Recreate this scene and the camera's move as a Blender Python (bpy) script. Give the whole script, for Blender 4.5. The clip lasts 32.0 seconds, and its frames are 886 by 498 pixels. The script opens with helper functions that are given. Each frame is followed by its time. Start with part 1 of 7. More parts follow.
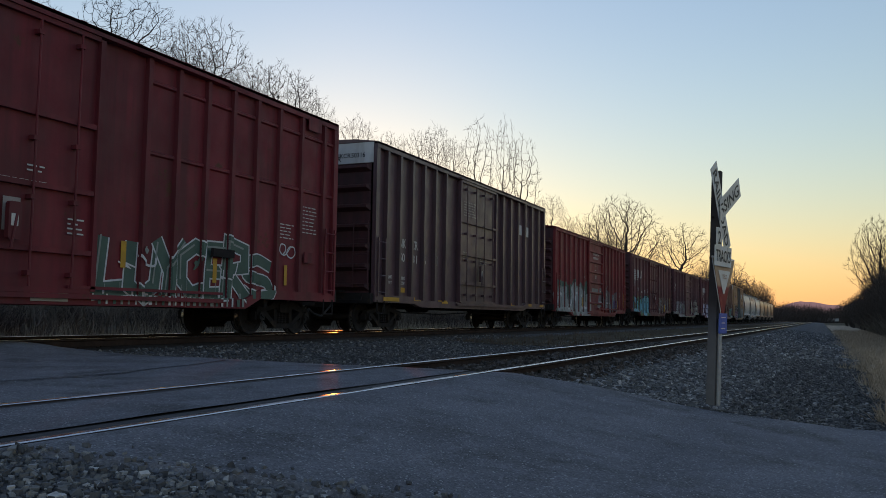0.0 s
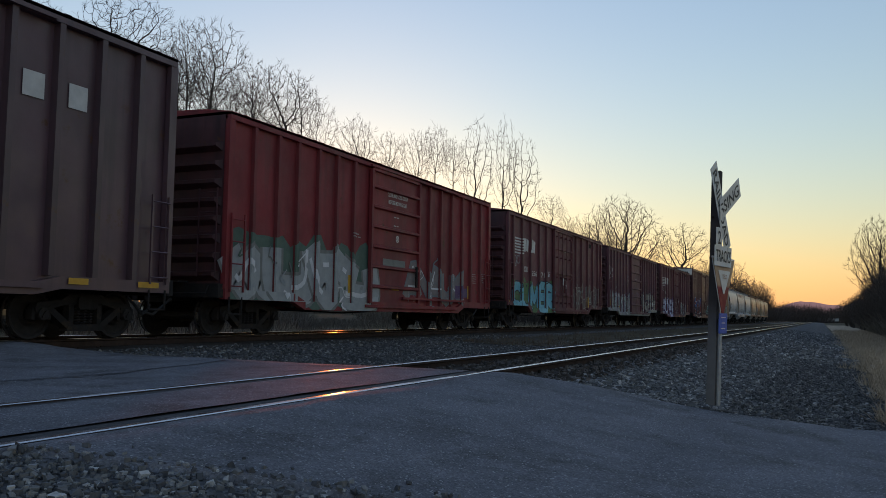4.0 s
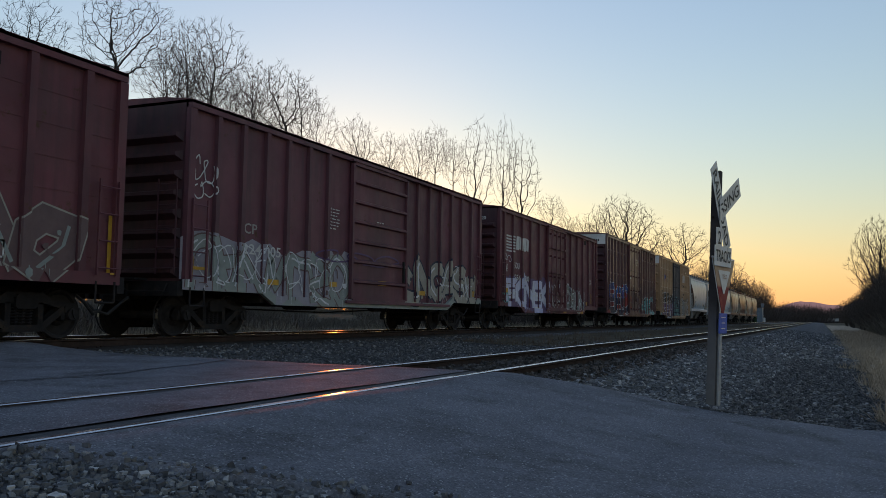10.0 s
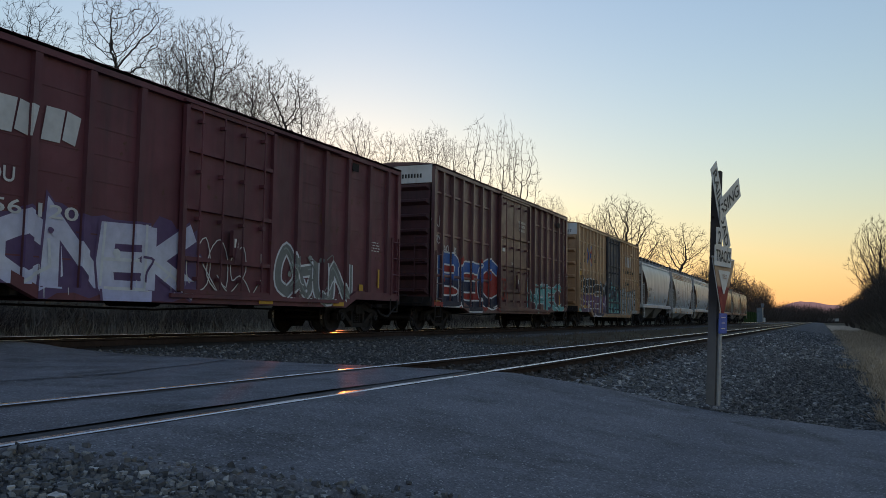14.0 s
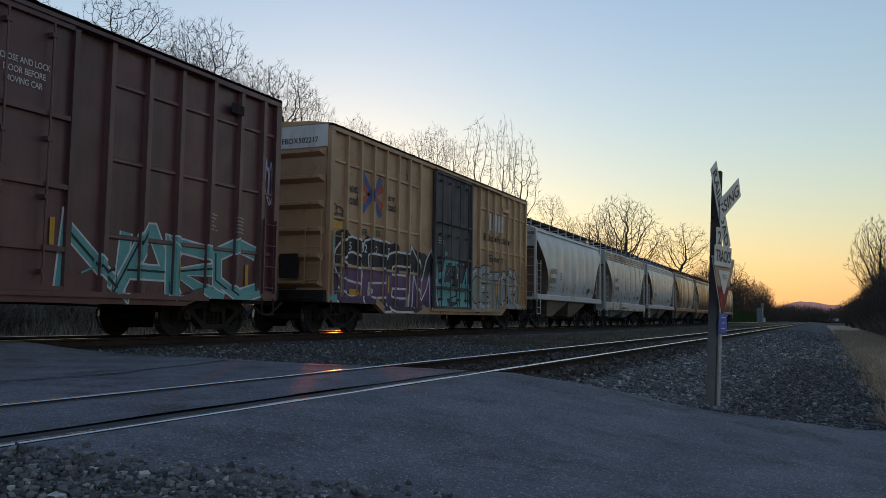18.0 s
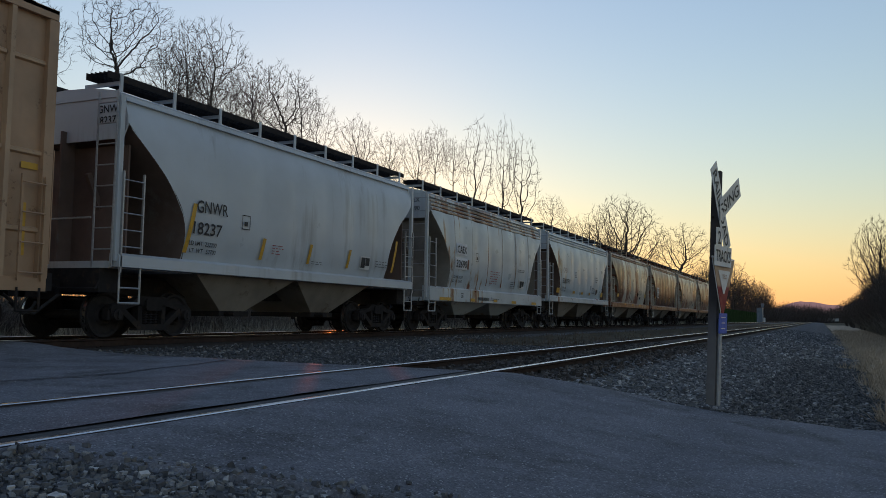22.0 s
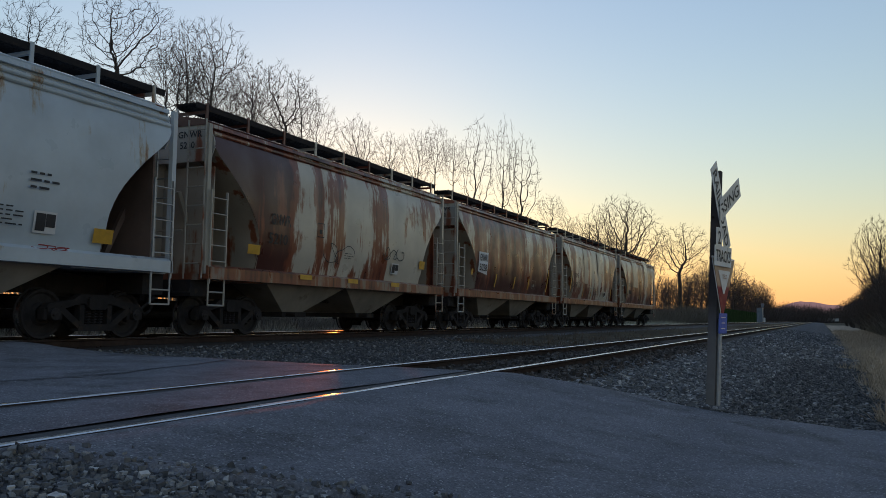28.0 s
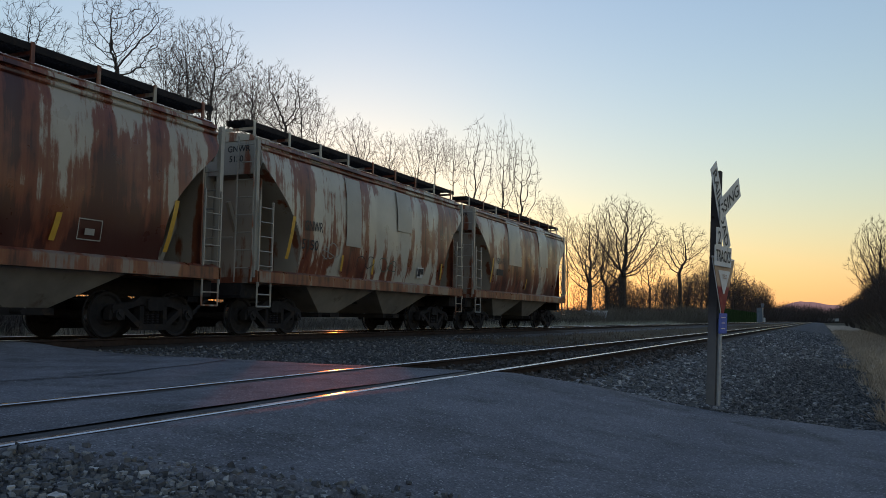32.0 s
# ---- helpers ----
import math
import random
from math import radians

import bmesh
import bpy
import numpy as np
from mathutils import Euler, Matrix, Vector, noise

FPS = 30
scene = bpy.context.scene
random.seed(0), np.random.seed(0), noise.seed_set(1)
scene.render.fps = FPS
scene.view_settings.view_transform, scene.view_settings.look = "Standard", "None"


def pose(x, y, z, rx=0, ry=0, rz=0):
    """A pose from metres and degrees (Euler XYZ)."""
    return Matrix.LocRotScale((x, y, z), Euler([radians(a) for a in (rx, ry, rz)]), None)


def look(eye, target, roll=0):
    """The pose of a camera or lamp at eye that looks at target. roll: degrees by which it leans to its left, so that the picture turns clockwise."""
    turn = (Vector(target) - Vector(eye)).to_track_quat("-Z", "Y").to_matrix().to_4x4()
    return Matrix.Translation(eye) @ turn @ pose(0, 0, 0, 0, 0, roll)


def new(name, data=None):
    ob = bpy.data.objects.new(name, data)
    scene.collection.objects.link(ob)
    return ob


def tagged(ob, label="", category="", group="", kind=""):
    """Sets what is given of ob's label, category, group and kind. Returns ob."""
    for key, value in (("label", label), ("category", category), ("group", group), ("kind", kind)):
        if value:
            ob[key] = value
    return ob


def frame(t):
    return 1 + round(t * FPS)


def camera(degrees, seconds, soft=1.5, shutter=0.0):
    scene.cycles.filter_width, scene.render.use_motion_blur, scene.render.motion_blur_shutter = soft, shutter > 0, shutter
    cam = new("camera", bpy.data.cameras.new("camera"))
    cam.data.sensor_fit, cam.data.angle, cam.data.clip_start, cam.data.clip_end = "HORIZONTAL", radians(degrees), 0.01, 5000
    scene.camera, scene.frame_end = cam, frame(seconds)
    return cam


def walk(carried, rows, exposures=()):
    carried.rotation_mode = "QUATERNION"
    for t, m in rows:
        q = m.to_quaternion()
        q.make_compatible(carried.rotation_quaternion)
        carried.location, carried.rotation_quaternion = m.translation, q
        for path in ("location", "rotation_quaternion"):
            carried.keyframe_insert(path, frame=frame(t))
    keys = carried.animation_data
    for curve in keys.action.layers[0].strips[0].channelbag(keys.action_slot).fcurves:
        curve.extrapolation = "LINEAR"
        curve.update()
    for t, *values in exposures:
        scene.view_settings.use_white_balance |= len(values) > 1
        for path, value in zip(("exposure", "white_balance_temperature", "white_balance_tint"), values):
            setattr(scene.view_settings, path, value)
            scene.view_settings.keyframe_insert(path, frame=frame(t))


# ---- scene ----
# World: X runs along the tracks, Y across them, the camera stands at the origin, 1.15 m above the low ground.
EYE = Vector((0.0, 0.0, 1.15))
YAW, PITCH = radians(24.089), radians(4.459)
AHEAD = Vector((math.cos(PITCH) * math.cos(YAW), math.cos(PITCH) * math.sin(YAW), math.sin(PITCH)))
cam = camera(55.19, 32.0, soft=0.85)
CAM_POSE = look(EYE, EYE + AHEAD * 10, 0.876)
walk(cam, [(0.0, CAM_POSE), (32.0, CAM_POSE)], exposures=[(0.0, 1.3, 6850, 31), (32.0, 1.3, 6850, 31)])

# ---- light: a clear sky just at sunset, the sun low behind the wood ----
SUN_AZ, SUN_EL = radians(31.2), radians(1.35)
world = bpy.data.worlds.new("dusk_sky")
scene.world = world
world.use_nodes = True
wn = world.node_tree.nodes
wl = world.node_tree.links
wn.clear()
sky = wn.new("ShaderNodeTexSky")
sky.sky_type = "NISHITA"
sky.sun_disc = False
sky.sun_elevation = radians(6.0)
sky.sun_rotation = radians(90) - SUN_AZ
sky.altitude = 100
sky.air_density, sky.dust_density, sky.ozone_density = 1.8, 0.3, 4.5
bg = wn.new("ShaderNodeBackground")
bg.inputs["Strength"].default_value = 0.106
haze = wn.new("ShaderNodeBackground")      # thin haze under the clear sky
haze.inputs["Color"].default_value = (0.51, 0.60, 0.462, 1)
sky_way = wn.new("ShaderNodeTexCoord")
sky_up = wn.new("ShaderNodeSeparateXYZ")
thin = wn.new("ShaderNodeMath")            # it thins out towards the zenith
thin.operation = "MULTIPLY"
thin.inputs[1].default_value = -1.4
fade = wn.new("ShaderNodeMath")
fade.operation = "EXPONENT"
much = wn.new("ShaderNodeMath")
much.operation = "MULTIPLY"
much.inputs[1].default_value = 0.122
wl.new(sky_way.outputs["Generated"], sky_up.inputs[0])
wl.new(sky_up.outputs["Z"], thin.inputs[0])
wl.new(thin.outputs[0], fade.inputs[0])
wl.new(fade.outputs[0], much.inputs[0])
wl.new(much.outputs[0], haze.inputs["Strength"])
both = wn.new("ShaderNodeAddShader")
wout = wn.new("ShaderNodeOutputWorld")
wl.new(sky.outputs["Color"], bg.inputs["Color"])
wl.new(bg.outputs["Background"], both.inputs[0])
wl.new(haze.outputs["Background"], both.inputs[1])
wl.new(both.outputs["Shader"], wout.inputs["Surface"])

sun = new("sun", bpy.data.lights.new("sun", "SUN"))
sun.data.energy, sun.data.angle, sun.data.color = 0.25, radians(0.53), (1.0, 0.20, 0.03)
SUN_DIR = Vector((math.cos(SUN_EL) * math.cos(SUN_AZ), math.cos(SUN_EL) * math.sin(SUN_AZ), math.sin(SUN_EL)))
sun.matrix_basis = look(Vector((60, 36, 30)), Vector((60, 36, 30)) - SUN_DIR)


# ---- materials ----
def ramp(nt, fac, stops):
    r = nt.nodes.new("ShaderNodeValToRGB")
    els = r.color_ramp.elements
    while len(els) < len(stops):
        els.new(0.5)
    for e, (p, c) in zip(els, stops):
        e.position = p
        e.color = c if len(c) == 4 else (*c, 1)
    nt.links.new(fac, r.inputs["Fac"])
    return r.outputs["Color"]


def grain(nt, coord, scale, stretch=(1, 1, 1), detail=5, rough=0.6, shift=(0, 0, 0)):
    mp = nt.nodes.new("ShaderNodeMapping")
    mp.inputs["Scale"].default_value = stretch
    mp.inputs["Location"].default_value = shift
    nt.links.new(coord, mp.inputs["Vector"])
    n = nt.nodes.new("ShaderNodeTexNoise")
    n.inputs["Scale"].default_value = scale
    n.inputs["Detail"].default_value = detail
    n.inputs["Roughness"].default_value = rough
    nt.links.new(mp.outputs["Vector"], n.inputs["Vector"])
    return n.outputs["Fac"]


def blend(nt, fac, a, b, mode="MIX"):
    m = nt.nodes.new("ShaderNodeMix")
    m.data_type, m.blend_type = "RGBA", mode
    for i, v in ((0, fac), (6, a), (7, b)):
        if isinstance(v, (int, float)):
            m.inputs[i].default_value = v
        elif isinstance(v, tuple):
            m.inputs[i].default_value = (*v, 1) if len(v) == 3 else v
        else:
            nt.links.new(v, m.inputs[i])
    return m.outputs[2]


def surface(name, c1, c2=None, scale=3.0, rough=0.7, metal=0.0, spots=None, bump=0.15, bump_scale=60.0,
            streak=None, fleck=None, spec=0.4, random_tint=0.0):
    """Paint, rust, stone or wood: two tones in patches, then stains (spots), runs down the face (streak) and specks (fleck)."""
    m = bpy.data.materials.new(name)
    m.use_nodes = True
    nt = m.node_tree
    p = nt.nodes["Principled BSDF"]
    tc = nt.nodes.new("ShaderNodeTexCoord")
    co = tc.outputs["Object"]
    c2 = c2 or tuple(v * 0.75 for v in c1)
    col = blend(nt, ramp(nt, grain(nt, co, scale), [(0.35, (0, 0, 0)), (0.65, (1, 1, 1))]), c1, c2)
    if streak:
        colour, lo, hi, freq = streak
        f = grain(nt, co, 1.0, (freq, freq, freq * 0.06), 6, 0.65, (3, 1, 2))
        big = grain(nt, co, 0.5, (1, 1, 0.7), 3, 0.5, (7, 3, 1))
        f2 = nt.nodes.new("ShaderNodeMath")
        f2.operation = "ADD"
        nt.links.new(f, f2.inputs[0])
        nt.links.new(big, f2.inputs[1])
        h = nt.nodes.new("ShaderNodeMath")
        h.operation = "MULTIPLY"
        h.inputs[1].default_value = 0.5
        nt.links.new(f2.outputs[0], h.inputs[0])
        col = blend(nt, ramp(nt, h.outputs[0], [(lo, (0, 0, 0)), (hi, (1, 1, 1))]), col, colour)
    if spots:
        colour, lo, hi, sc = spots
        col = blend(nt, ramp(nt, grain(nt, co, sc, (1, 1, 1), 8, 0.7, (5, 9, 4)), [(lo, (0, 0, 0)), (hi, (1, 1, 1))]), col, colour)
    if fleck:
        colour, lo, sc = fleck
        vo = nt.nodes.new("ShaderNodeTexVoronoi")
        vo.inputs["Scale"].default_value = sc
        nt.links.new(co, vo.inputs["Vector"])
        chan = nt.nodes.new("ShaderNodeSeparateColor")
        nt.links.new(vo.outputs["Color"], chan.inputs[0])
        col = blend(nt, ramp(nt, chan.outputs[0], [(lo, (0, 0, 0)), (min(lo + 0.12, 1), (1, 1, 1))]), col, colour)
        col = blend(nt, 1.0, col, ramp(nt, chan.outputs[1], [(0.0, (0.7, 0.7, 0.7)), (1.0, (1.2, 1.2, 1.2))]), "MULTIPLY")
    if random_tint:
        oi = nt.nodes.new("ShaderNodeObjectInfo")
        v = ramp(nt, oi.outputs["Random"], [(0, (1 - random_tint,) * 3), (1, (1 + random_tint,) * 3)])
        col = blend(nt, 1.0, col, v, "MULTIPLY")
    nt.links.new(col, p.inputs["Base Color"])
    p.inputs["Metallic"].default_value = metal
    p.inputs["Specular IOR Level"].default_value = spec
    rg = ramp(nt, grain(nt, co, scale * 2.3, (1, 1, 1), 4), [(0.3, (max(rough - 0.12, 0.03),) * 3), (0.7, (min(rough + 0.12, 1),) * 3)])
    nt.links.new(rg, p.inputs["Roughness"])
    if bump:
        b = nt.nodes.new("ShaderNodeBump")
        b.inputs["Strength"].default_value = bump
        b.inputs["Distance"].default_value = 0.02
        nt.links.new(grain(nt, co, bump_scale, (1, 1, 1), 4), b.inputs["Height"])
        nt.links.new(b.outputs["Normal"], p.inputs["Normal"])
    return m


M = {}
M["asphalt"] = surface("asphalt", (0.232, 0.236, 0.26), (0.172, 0.175, 0.194), 1.6, 0.85, fleck=((0.42, 0.43, 0.45), 0.90, 95), bump=1.0, bump_scale=55, spec=0.04,
                       spots=((0.13, 0.13, 0.136), 0.5, 0.66, 1.3))
M["dirt"] = surface("dirt", (0.12, 0.098, 0.07), (0.07, 0.06, 0.043), 0.4, 0.95, bump=0.6, bump_scale=14, spots=((0.14, 0.115, 0.06), 0.5, 0.7, 0.15), spec=0.05)
M["ballast"] = surface("ballast", (0.16, 0.16, 0.165), (0.07, 0.07, 0.074), 16, 0.9, bump=1.0, bump_scale=24, fleck=((0.26, 0.26, 0.26), 0.86, 24), spec=0.05)
M["oily_ballast"] = surface("oily_ballast", (0.085, 0.07, 0.06), (0.042, 0.035, 0.031), 14, 0.9, bump=1.0, bump_scale=22, spec=0.1)
def stones_material(name, stops):
    m = surface(name, stops[0][1], None, 6, 0.85, bump=0.3, bump_scale=60)
    nt = m.node_tree
    g = nt.nodes.new("ShaderNodeNewGeometry")
    c = ramp(nt, g.outputs["Random Per Island"], stops)
    t = ramp(nt, grain(nt, nt.nodes["Texture Coordinate"].outputs["Object"], 30), [(0.3, (0.7, 0.7, 0.7)), (0.7, (1.1, 1.1, 1.1))])
    nt.links.new(blend(nt, 1.0, c, t, "MULTIPLY"), nt.nodes["Principled BSDF"].inputs["Base Color"])
    return m


M["stone"] = stones_material("stone", [(0.0, (0.075, 0.077, 0.084)), (0.45, (0.135, 0.138, 0.145)), (0.75, (0.20, 0.198, 0.192)), (0.93, (0.32, 0.32, 0.32)), (1.0, (0.55, 0.54, 0.53))])
M["fine_stone"] = stones_material("fine_stone", [(0.0, (0.05, 0.05, 0.053)), (0.5, (0.09, 0.09, 0.094)), (0.85, (0.15, 0.148, 0.145)), (1.0, (0.34, 0.33, 0.32))])
M["chip"] = stones_material("chip", [(0.0, (0.18, 0.18, 0.185)), (0.7, (0.30, 0.30, 0.30)), (1.0, (0.55, 0.54, 0.53))])
M["oily_stone"] = stones_material("oily_stone", [(0.0, (0.042, 0.036, 0.033)), (0.7, (0.085, 0.07, 0.062)), (1.0, (0.15, 0.13, 0.118))])
M["rail_rust"] = surface("rail_rust", (0.062, 0.042, 0.036), (0.04, 0.029, 0.026), 5, 0.9, spec=0.05, bump=0.3, bump_scale=50)
M["rail_steel"] = surface("rail_steel", (0.70, 0.70, 0.69), (0.62, 0.62, 0.61), 0.5, 0.28, metal=1.0, bump=0)
M["tar"] = surface("tar", (0.045, 0.045, 0.048), (0.03, 0.03, 0.032), 6, 0.8, bump=0.3)
M["tie"] = surface("tie", (0.055, 0.042, 0.032), (0.03, 0.024, 0.02), 4, 0.9, bump=0.5, bump_scale=40, random_tint=0.3)
M["rubber"] = surface("rubber", (0.045, 0.045, 0.047), (0.03, 0.03, 0.032), 8, 0.7, bump=0.2, bump_scale=50)
M["under"] = surface("underframe", (0.032, 0.028, 0.028), (0.021, 0.019, 0.02), 3, 0.85, spec=0.15, bump=0.3, bump_scale=40, spots=((0.06, 0.042, 0.03), 0.55, 0.7, 4))
M["wheel"] = surface("wheel", (0.036, 0.032, 0.033), (0.024, 0.022, 0.024), 6, 0.75, spec=0.2, bump=0.2, bump_scale=40)
M["tread"] = surface("tread", (0.45, 0.44, 0.42), (0.35, 0.34, 0.33), 6, 0.3, metal=1.0, bump=0.03)
M["bark"] = surface("bark", (0.07, 0.057, 0.048), (0.045, 0.037, 0.032), 2, 0.95, bump=0.5, bump_scale=30)
M["twig"] = surface("twig", (0.08, 0.06, 0.05), (0.055, 0.043, 0.037), 1, 0.95, bump=0)
M["brush"] = surface("brush", (0.22, 0.19, 0.15), (0.13, 0.11, 0.09), 0.5, 0.95, bump=0)
M["dead_grass"] = surface("dead_grass", (0.50, 0.48, 0.38), (0.32, 0.31, 0.25), 0.6, 0.95, bump=0)
M["weeds"] = surface("weeds", (0.17, 0.115, 0.08), (0.10, 0.072, 0.052), 0.8, 0.95, bump=0)
M["dry_grass"] = surface("dry_grass", (0.54, 0.42, 0.31), (0.36, 0.29, 0.21), 0.8, 0.9, bump=0)
M["far_wood"] = surface("far_wood", (0.11, 0.085, 0.075), (0.075, 0.06, 0.055), 0.08, 1.0, bump=0)
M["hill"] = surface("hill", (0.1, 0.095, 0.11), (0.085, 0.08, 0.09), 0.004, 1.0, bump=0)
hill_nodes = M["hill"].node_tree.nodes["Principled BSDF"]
hill_nodes.inputs["Emission Color"].default_value = (0.50, 0.30, 0.28, 1)   # far haze in the afterglow, put on the hills as a glow of their own
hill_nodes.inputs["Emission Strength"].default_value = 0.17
M["white"] = surface("white_paint", (0.72, 0.72, 0.7), (0.6, 0.6, 0.58), 5, 0.55, bump=0.05, spots=((0.4, 0.37, 0.32), 0.62, 0.75, 3))
M["yellow"] = surface("reflective_yellow", (0.64, 0.34, 0.03), (0.50, 0.26, 0.03), 6, 0.45, bump=0.05)
M["galvanised"] = surface("galvanised", (0.42, 0.43, 0.44), (0.33, 0.34, 0.35), 14, 0.5, metal=0.6, bump=0.06)


# ---- shapes ----
class Shape:
    """Gathers faces for one mesh."""

    def __init__(self):
        self.v, self.f, self.mi, self.cur = [], [], [], 0

    def add(self, verts, faces):
        n = len(self.v)
        self.v.extend(tuple(p) for p in verts)
        self.f.extend(tuple(i + n for i in q) for q in faces)
        self.mi.extend([self.cur] * len(faces))
        return self

    def box(self, x0, x1, y0, y1, z0, z1, c=0.0):
        """A block; c chamfers its long edges in the x-z outline."""
        if c <= 0:
            v = [(x, y, z) for x in (x0, x1) for y in (y0, y1) for z in (z0, z1)]
            return self.add(v, [(0, 1, 3, 2), (4, 6, 7, 5), (0, 4, 5, 1), (2, 3, 7, 6), (0, 2, 6, 4), (1, 5, 7, 3)])
        o = [(x0 + c, z0), (x1 - c, z0), (x1, z0 + c), (x1, z1 - c), (x1 - c, z1), (x0 + c, z1), (x0, z1 - c), (x0, z0 + c)]
        return self.prism(o, y0, y1)

    def prism(self, outline, y0, y1):
        """An outline in x and z, pushed from y0 to y1."""
        n = len(outline)
        v = [(x, y0, z) for x, z in outline] + [(x, y1, z) for x, z in outline]
        f = [tuple(range(n)), tuple(range(2 * n - 1, n - 1, -1))]
        f += [(i, i + n, (i + 1) % n + n, (i + 1) % n) for i in range(n)]
        return self.add(v, f)

    def prism_x(self, outline, x0, x1):
        """An outline in y and z, pushed from x0 to x1."""
        n = len(outline)
        v = [(x0, y, z) for y, z in outline] + [(x1, y, z) for y, z in outline]
        f = [tuple(range(n - 1, -1, -1)), tuple(range(n, 2 * n))]
        f += [(i, (i + 1) % n, (i + 1) % n + n, i + n) for i in range(n)]
        return self.add(v, f)

    def rod(self, a, b, r, n=6, r2=None):
        a, b = Vector(a), Vector(b)
        d = (b - a).normalized()
        s = d.cross(Vector((0, 0, 1)) if abs(d.z) < 0.9 else Vector((1, 0, 0))).normalized()
        u = s.cross(d)
        r2 = r if r2 is None else r2
        ring = [math.cos(2 * math.pi * i / n) * s + math.sin(2 * math.pi * i / n) * u for i in range(n)]
        v = [a + r * q for q in ring] + [b + r2 * q for q in ring]
        f = [(i, (i + 1) % n, (i + 1) % n + n, i + n) for i in range(n)]
        f += [tuple(range(n - 1, -1, -1)), tuple(range(n, 2 * n))]
        return self.add(v, f)

    def bent(self, pts, r, n=5):
        for a, b in zip(pts, pts[1:]):
            self.rod(a, b, r, n)
        return self

    def grid(self, rows):
        """A sheet through rows of points."""
        w = len(rows[0])
        f = [(i * w + j, i * w + j + 1, (i + 1) * w + j + 1, (i + 1) * w + j) for i in range(len(rows) - 1) for j in range(w - 1)]
        return self.add([p for r in rows for p in r], f)

    def mesh(self, name, *mats, smooth=False):
        me = bpy.data.meshes.new(name)
        me.from_pydata(self.v, [], self.f)
        for m in mats:
            me.materials.append(m)
        if len(mats) > 1:
            me.polygons.foreach_set("material_index", self.mi)
        if smooth:
            me.polygons.foreach_set("use_smooth", [True] * len(me.polygons))
        me.update()
        return me


def part(name, shape, material, parent, label="", at=None, smooth=False):
    """One mesh under a thing or a part; shape may be a Shape or a finished mesh."""
    me = shape
    if isinstance(shape, Shape):
        me = shape.mesh(name, *(material if isinstance(material, tuple) else (material,)), smooth=smooth)
    ob = new(name, me)
    ob.parent = parent
    if at is not None:
        ob.matrix_basis = at
    if label:
        tagged(ob, label)
    return ob


def thing(name, label, category, group="", m=None, kind=""):
    ob = new(name)
    ob.empty_display_size = 0.2
    tagged(ob, label, category, group, kind)
    if m is not None:
        ob.matrix_basis = m
    return ob


def solo(name, shape, material, label="", category="", group="", kind="", m=None, smooth=False):
    ob = part(name, shape, material, None, "", m, smooth)
    return tagged(ob, label, category, group, kind)


def lettering(words, size, spread=1.0):
    """A flat mesh of words in the built-in font, in x and z, its lower left corner at the origin; returns mesh data and width."""
    cu = bpy.data.curves.new("words", "FONT")
    cu.body, cu.size, cu.resolution_u = words, size / 0.73, 3
    cu.space_character, cu.fill_mode, cu.offset = spread, "FRONT", 0.018 * size
    ob = bpy.data.objects.new("words", cu)
    me = bpy.data.meshes.new_from_object(ob)
    bpy.data.objects.remove(ob)
    return me


# ---- ground ----
RAIL_T, RAIL_N = 0.65, 0.50     # rail tops of the train's track and of the near track
Y_T, Y_N = 12.45, 4.37          # their centre lines
ROAD0, ROAD1 = 2.5, 9.5         # the lane that crosses both tracks runs along Y between these


def smooth(a, b, t):
    t = min(max((t - a) / (b - a), 0), 1)
    return t * t * (3 - 2 * t)


def lerp_table(y, table):
    for (a, p), (b, q) in zip(table, table[1:]):
        if y <= b:
            return p + (q - p) * max(0.0, (y - a)) / (b - a)
    return table[-1][1]


def height(x, y):
    """The lie of the land, without the roadway."""
    z = lerp_table(y, [(-60, 0.3), (-12, 0.1), (-3.0, -0.12), (-1.6, -0.10), (0.0, 0.04), (1.1, 0.17), (2.4, 0.31), (3.0, 0.345), (5.6, 0.345), (6.6, 0.30),
                       (8.5, 0.30), (10.2, 0.40), (10.9, 0.47), (14.0, 0.47), (15.6, 0.2), (18, 0.05), (24, 0.4), (32, 1.05), (60, 1.15), (400, 1.3)])
    return z + 0.02 * noise.noise(Vector((x * 0.6, y * 0.6, 1.0))) * smooth(0, 3, abs(y - 8) + 1)


def road_height(x, y):
    # level with the rail heads at both tracks, falling away on the camera's side
    return lerp_table(y, [(-12, -0.35), (-4, -0.12), (-0.5, 0.05), (1.1, 0.19), (2.6, 0.41), (3.3, 0.494), (5.6, 0.494), (9.5, 0.51), (11.4, 0.64), (13.6, 0.64), (16, 0.5), (24, 0.3), (60, 0.9)])


def spaced(a, b, n):
    return [a + (b - a) * i / n for i in range(n + 1)]


xs = [-400, -150, -60, -30] + spaced(-20, 60, 80) + spaced(65, 150, 17) + [180, 220, 300, 400, 600, 900, 1400, 2200, 4000]
ys = [-2500, -900, -300, -120, -60, -35, -20, -12] + spaced(-8, 26, 85) + [30, 36, 45, 60, 90, 150, 300, 900, 2500]
solo("ground", Shape().grid([[(x, y, height(x, y) - 0.03 - (0.1 if ROAD0 - 0.4 < x < ROAD1 + 0.2 else 0.0)) for y in ys] for x in xs]), M["dirt"], "bare brown ground with dead grass and leaves", "ground", kind="structure", smooth=True)


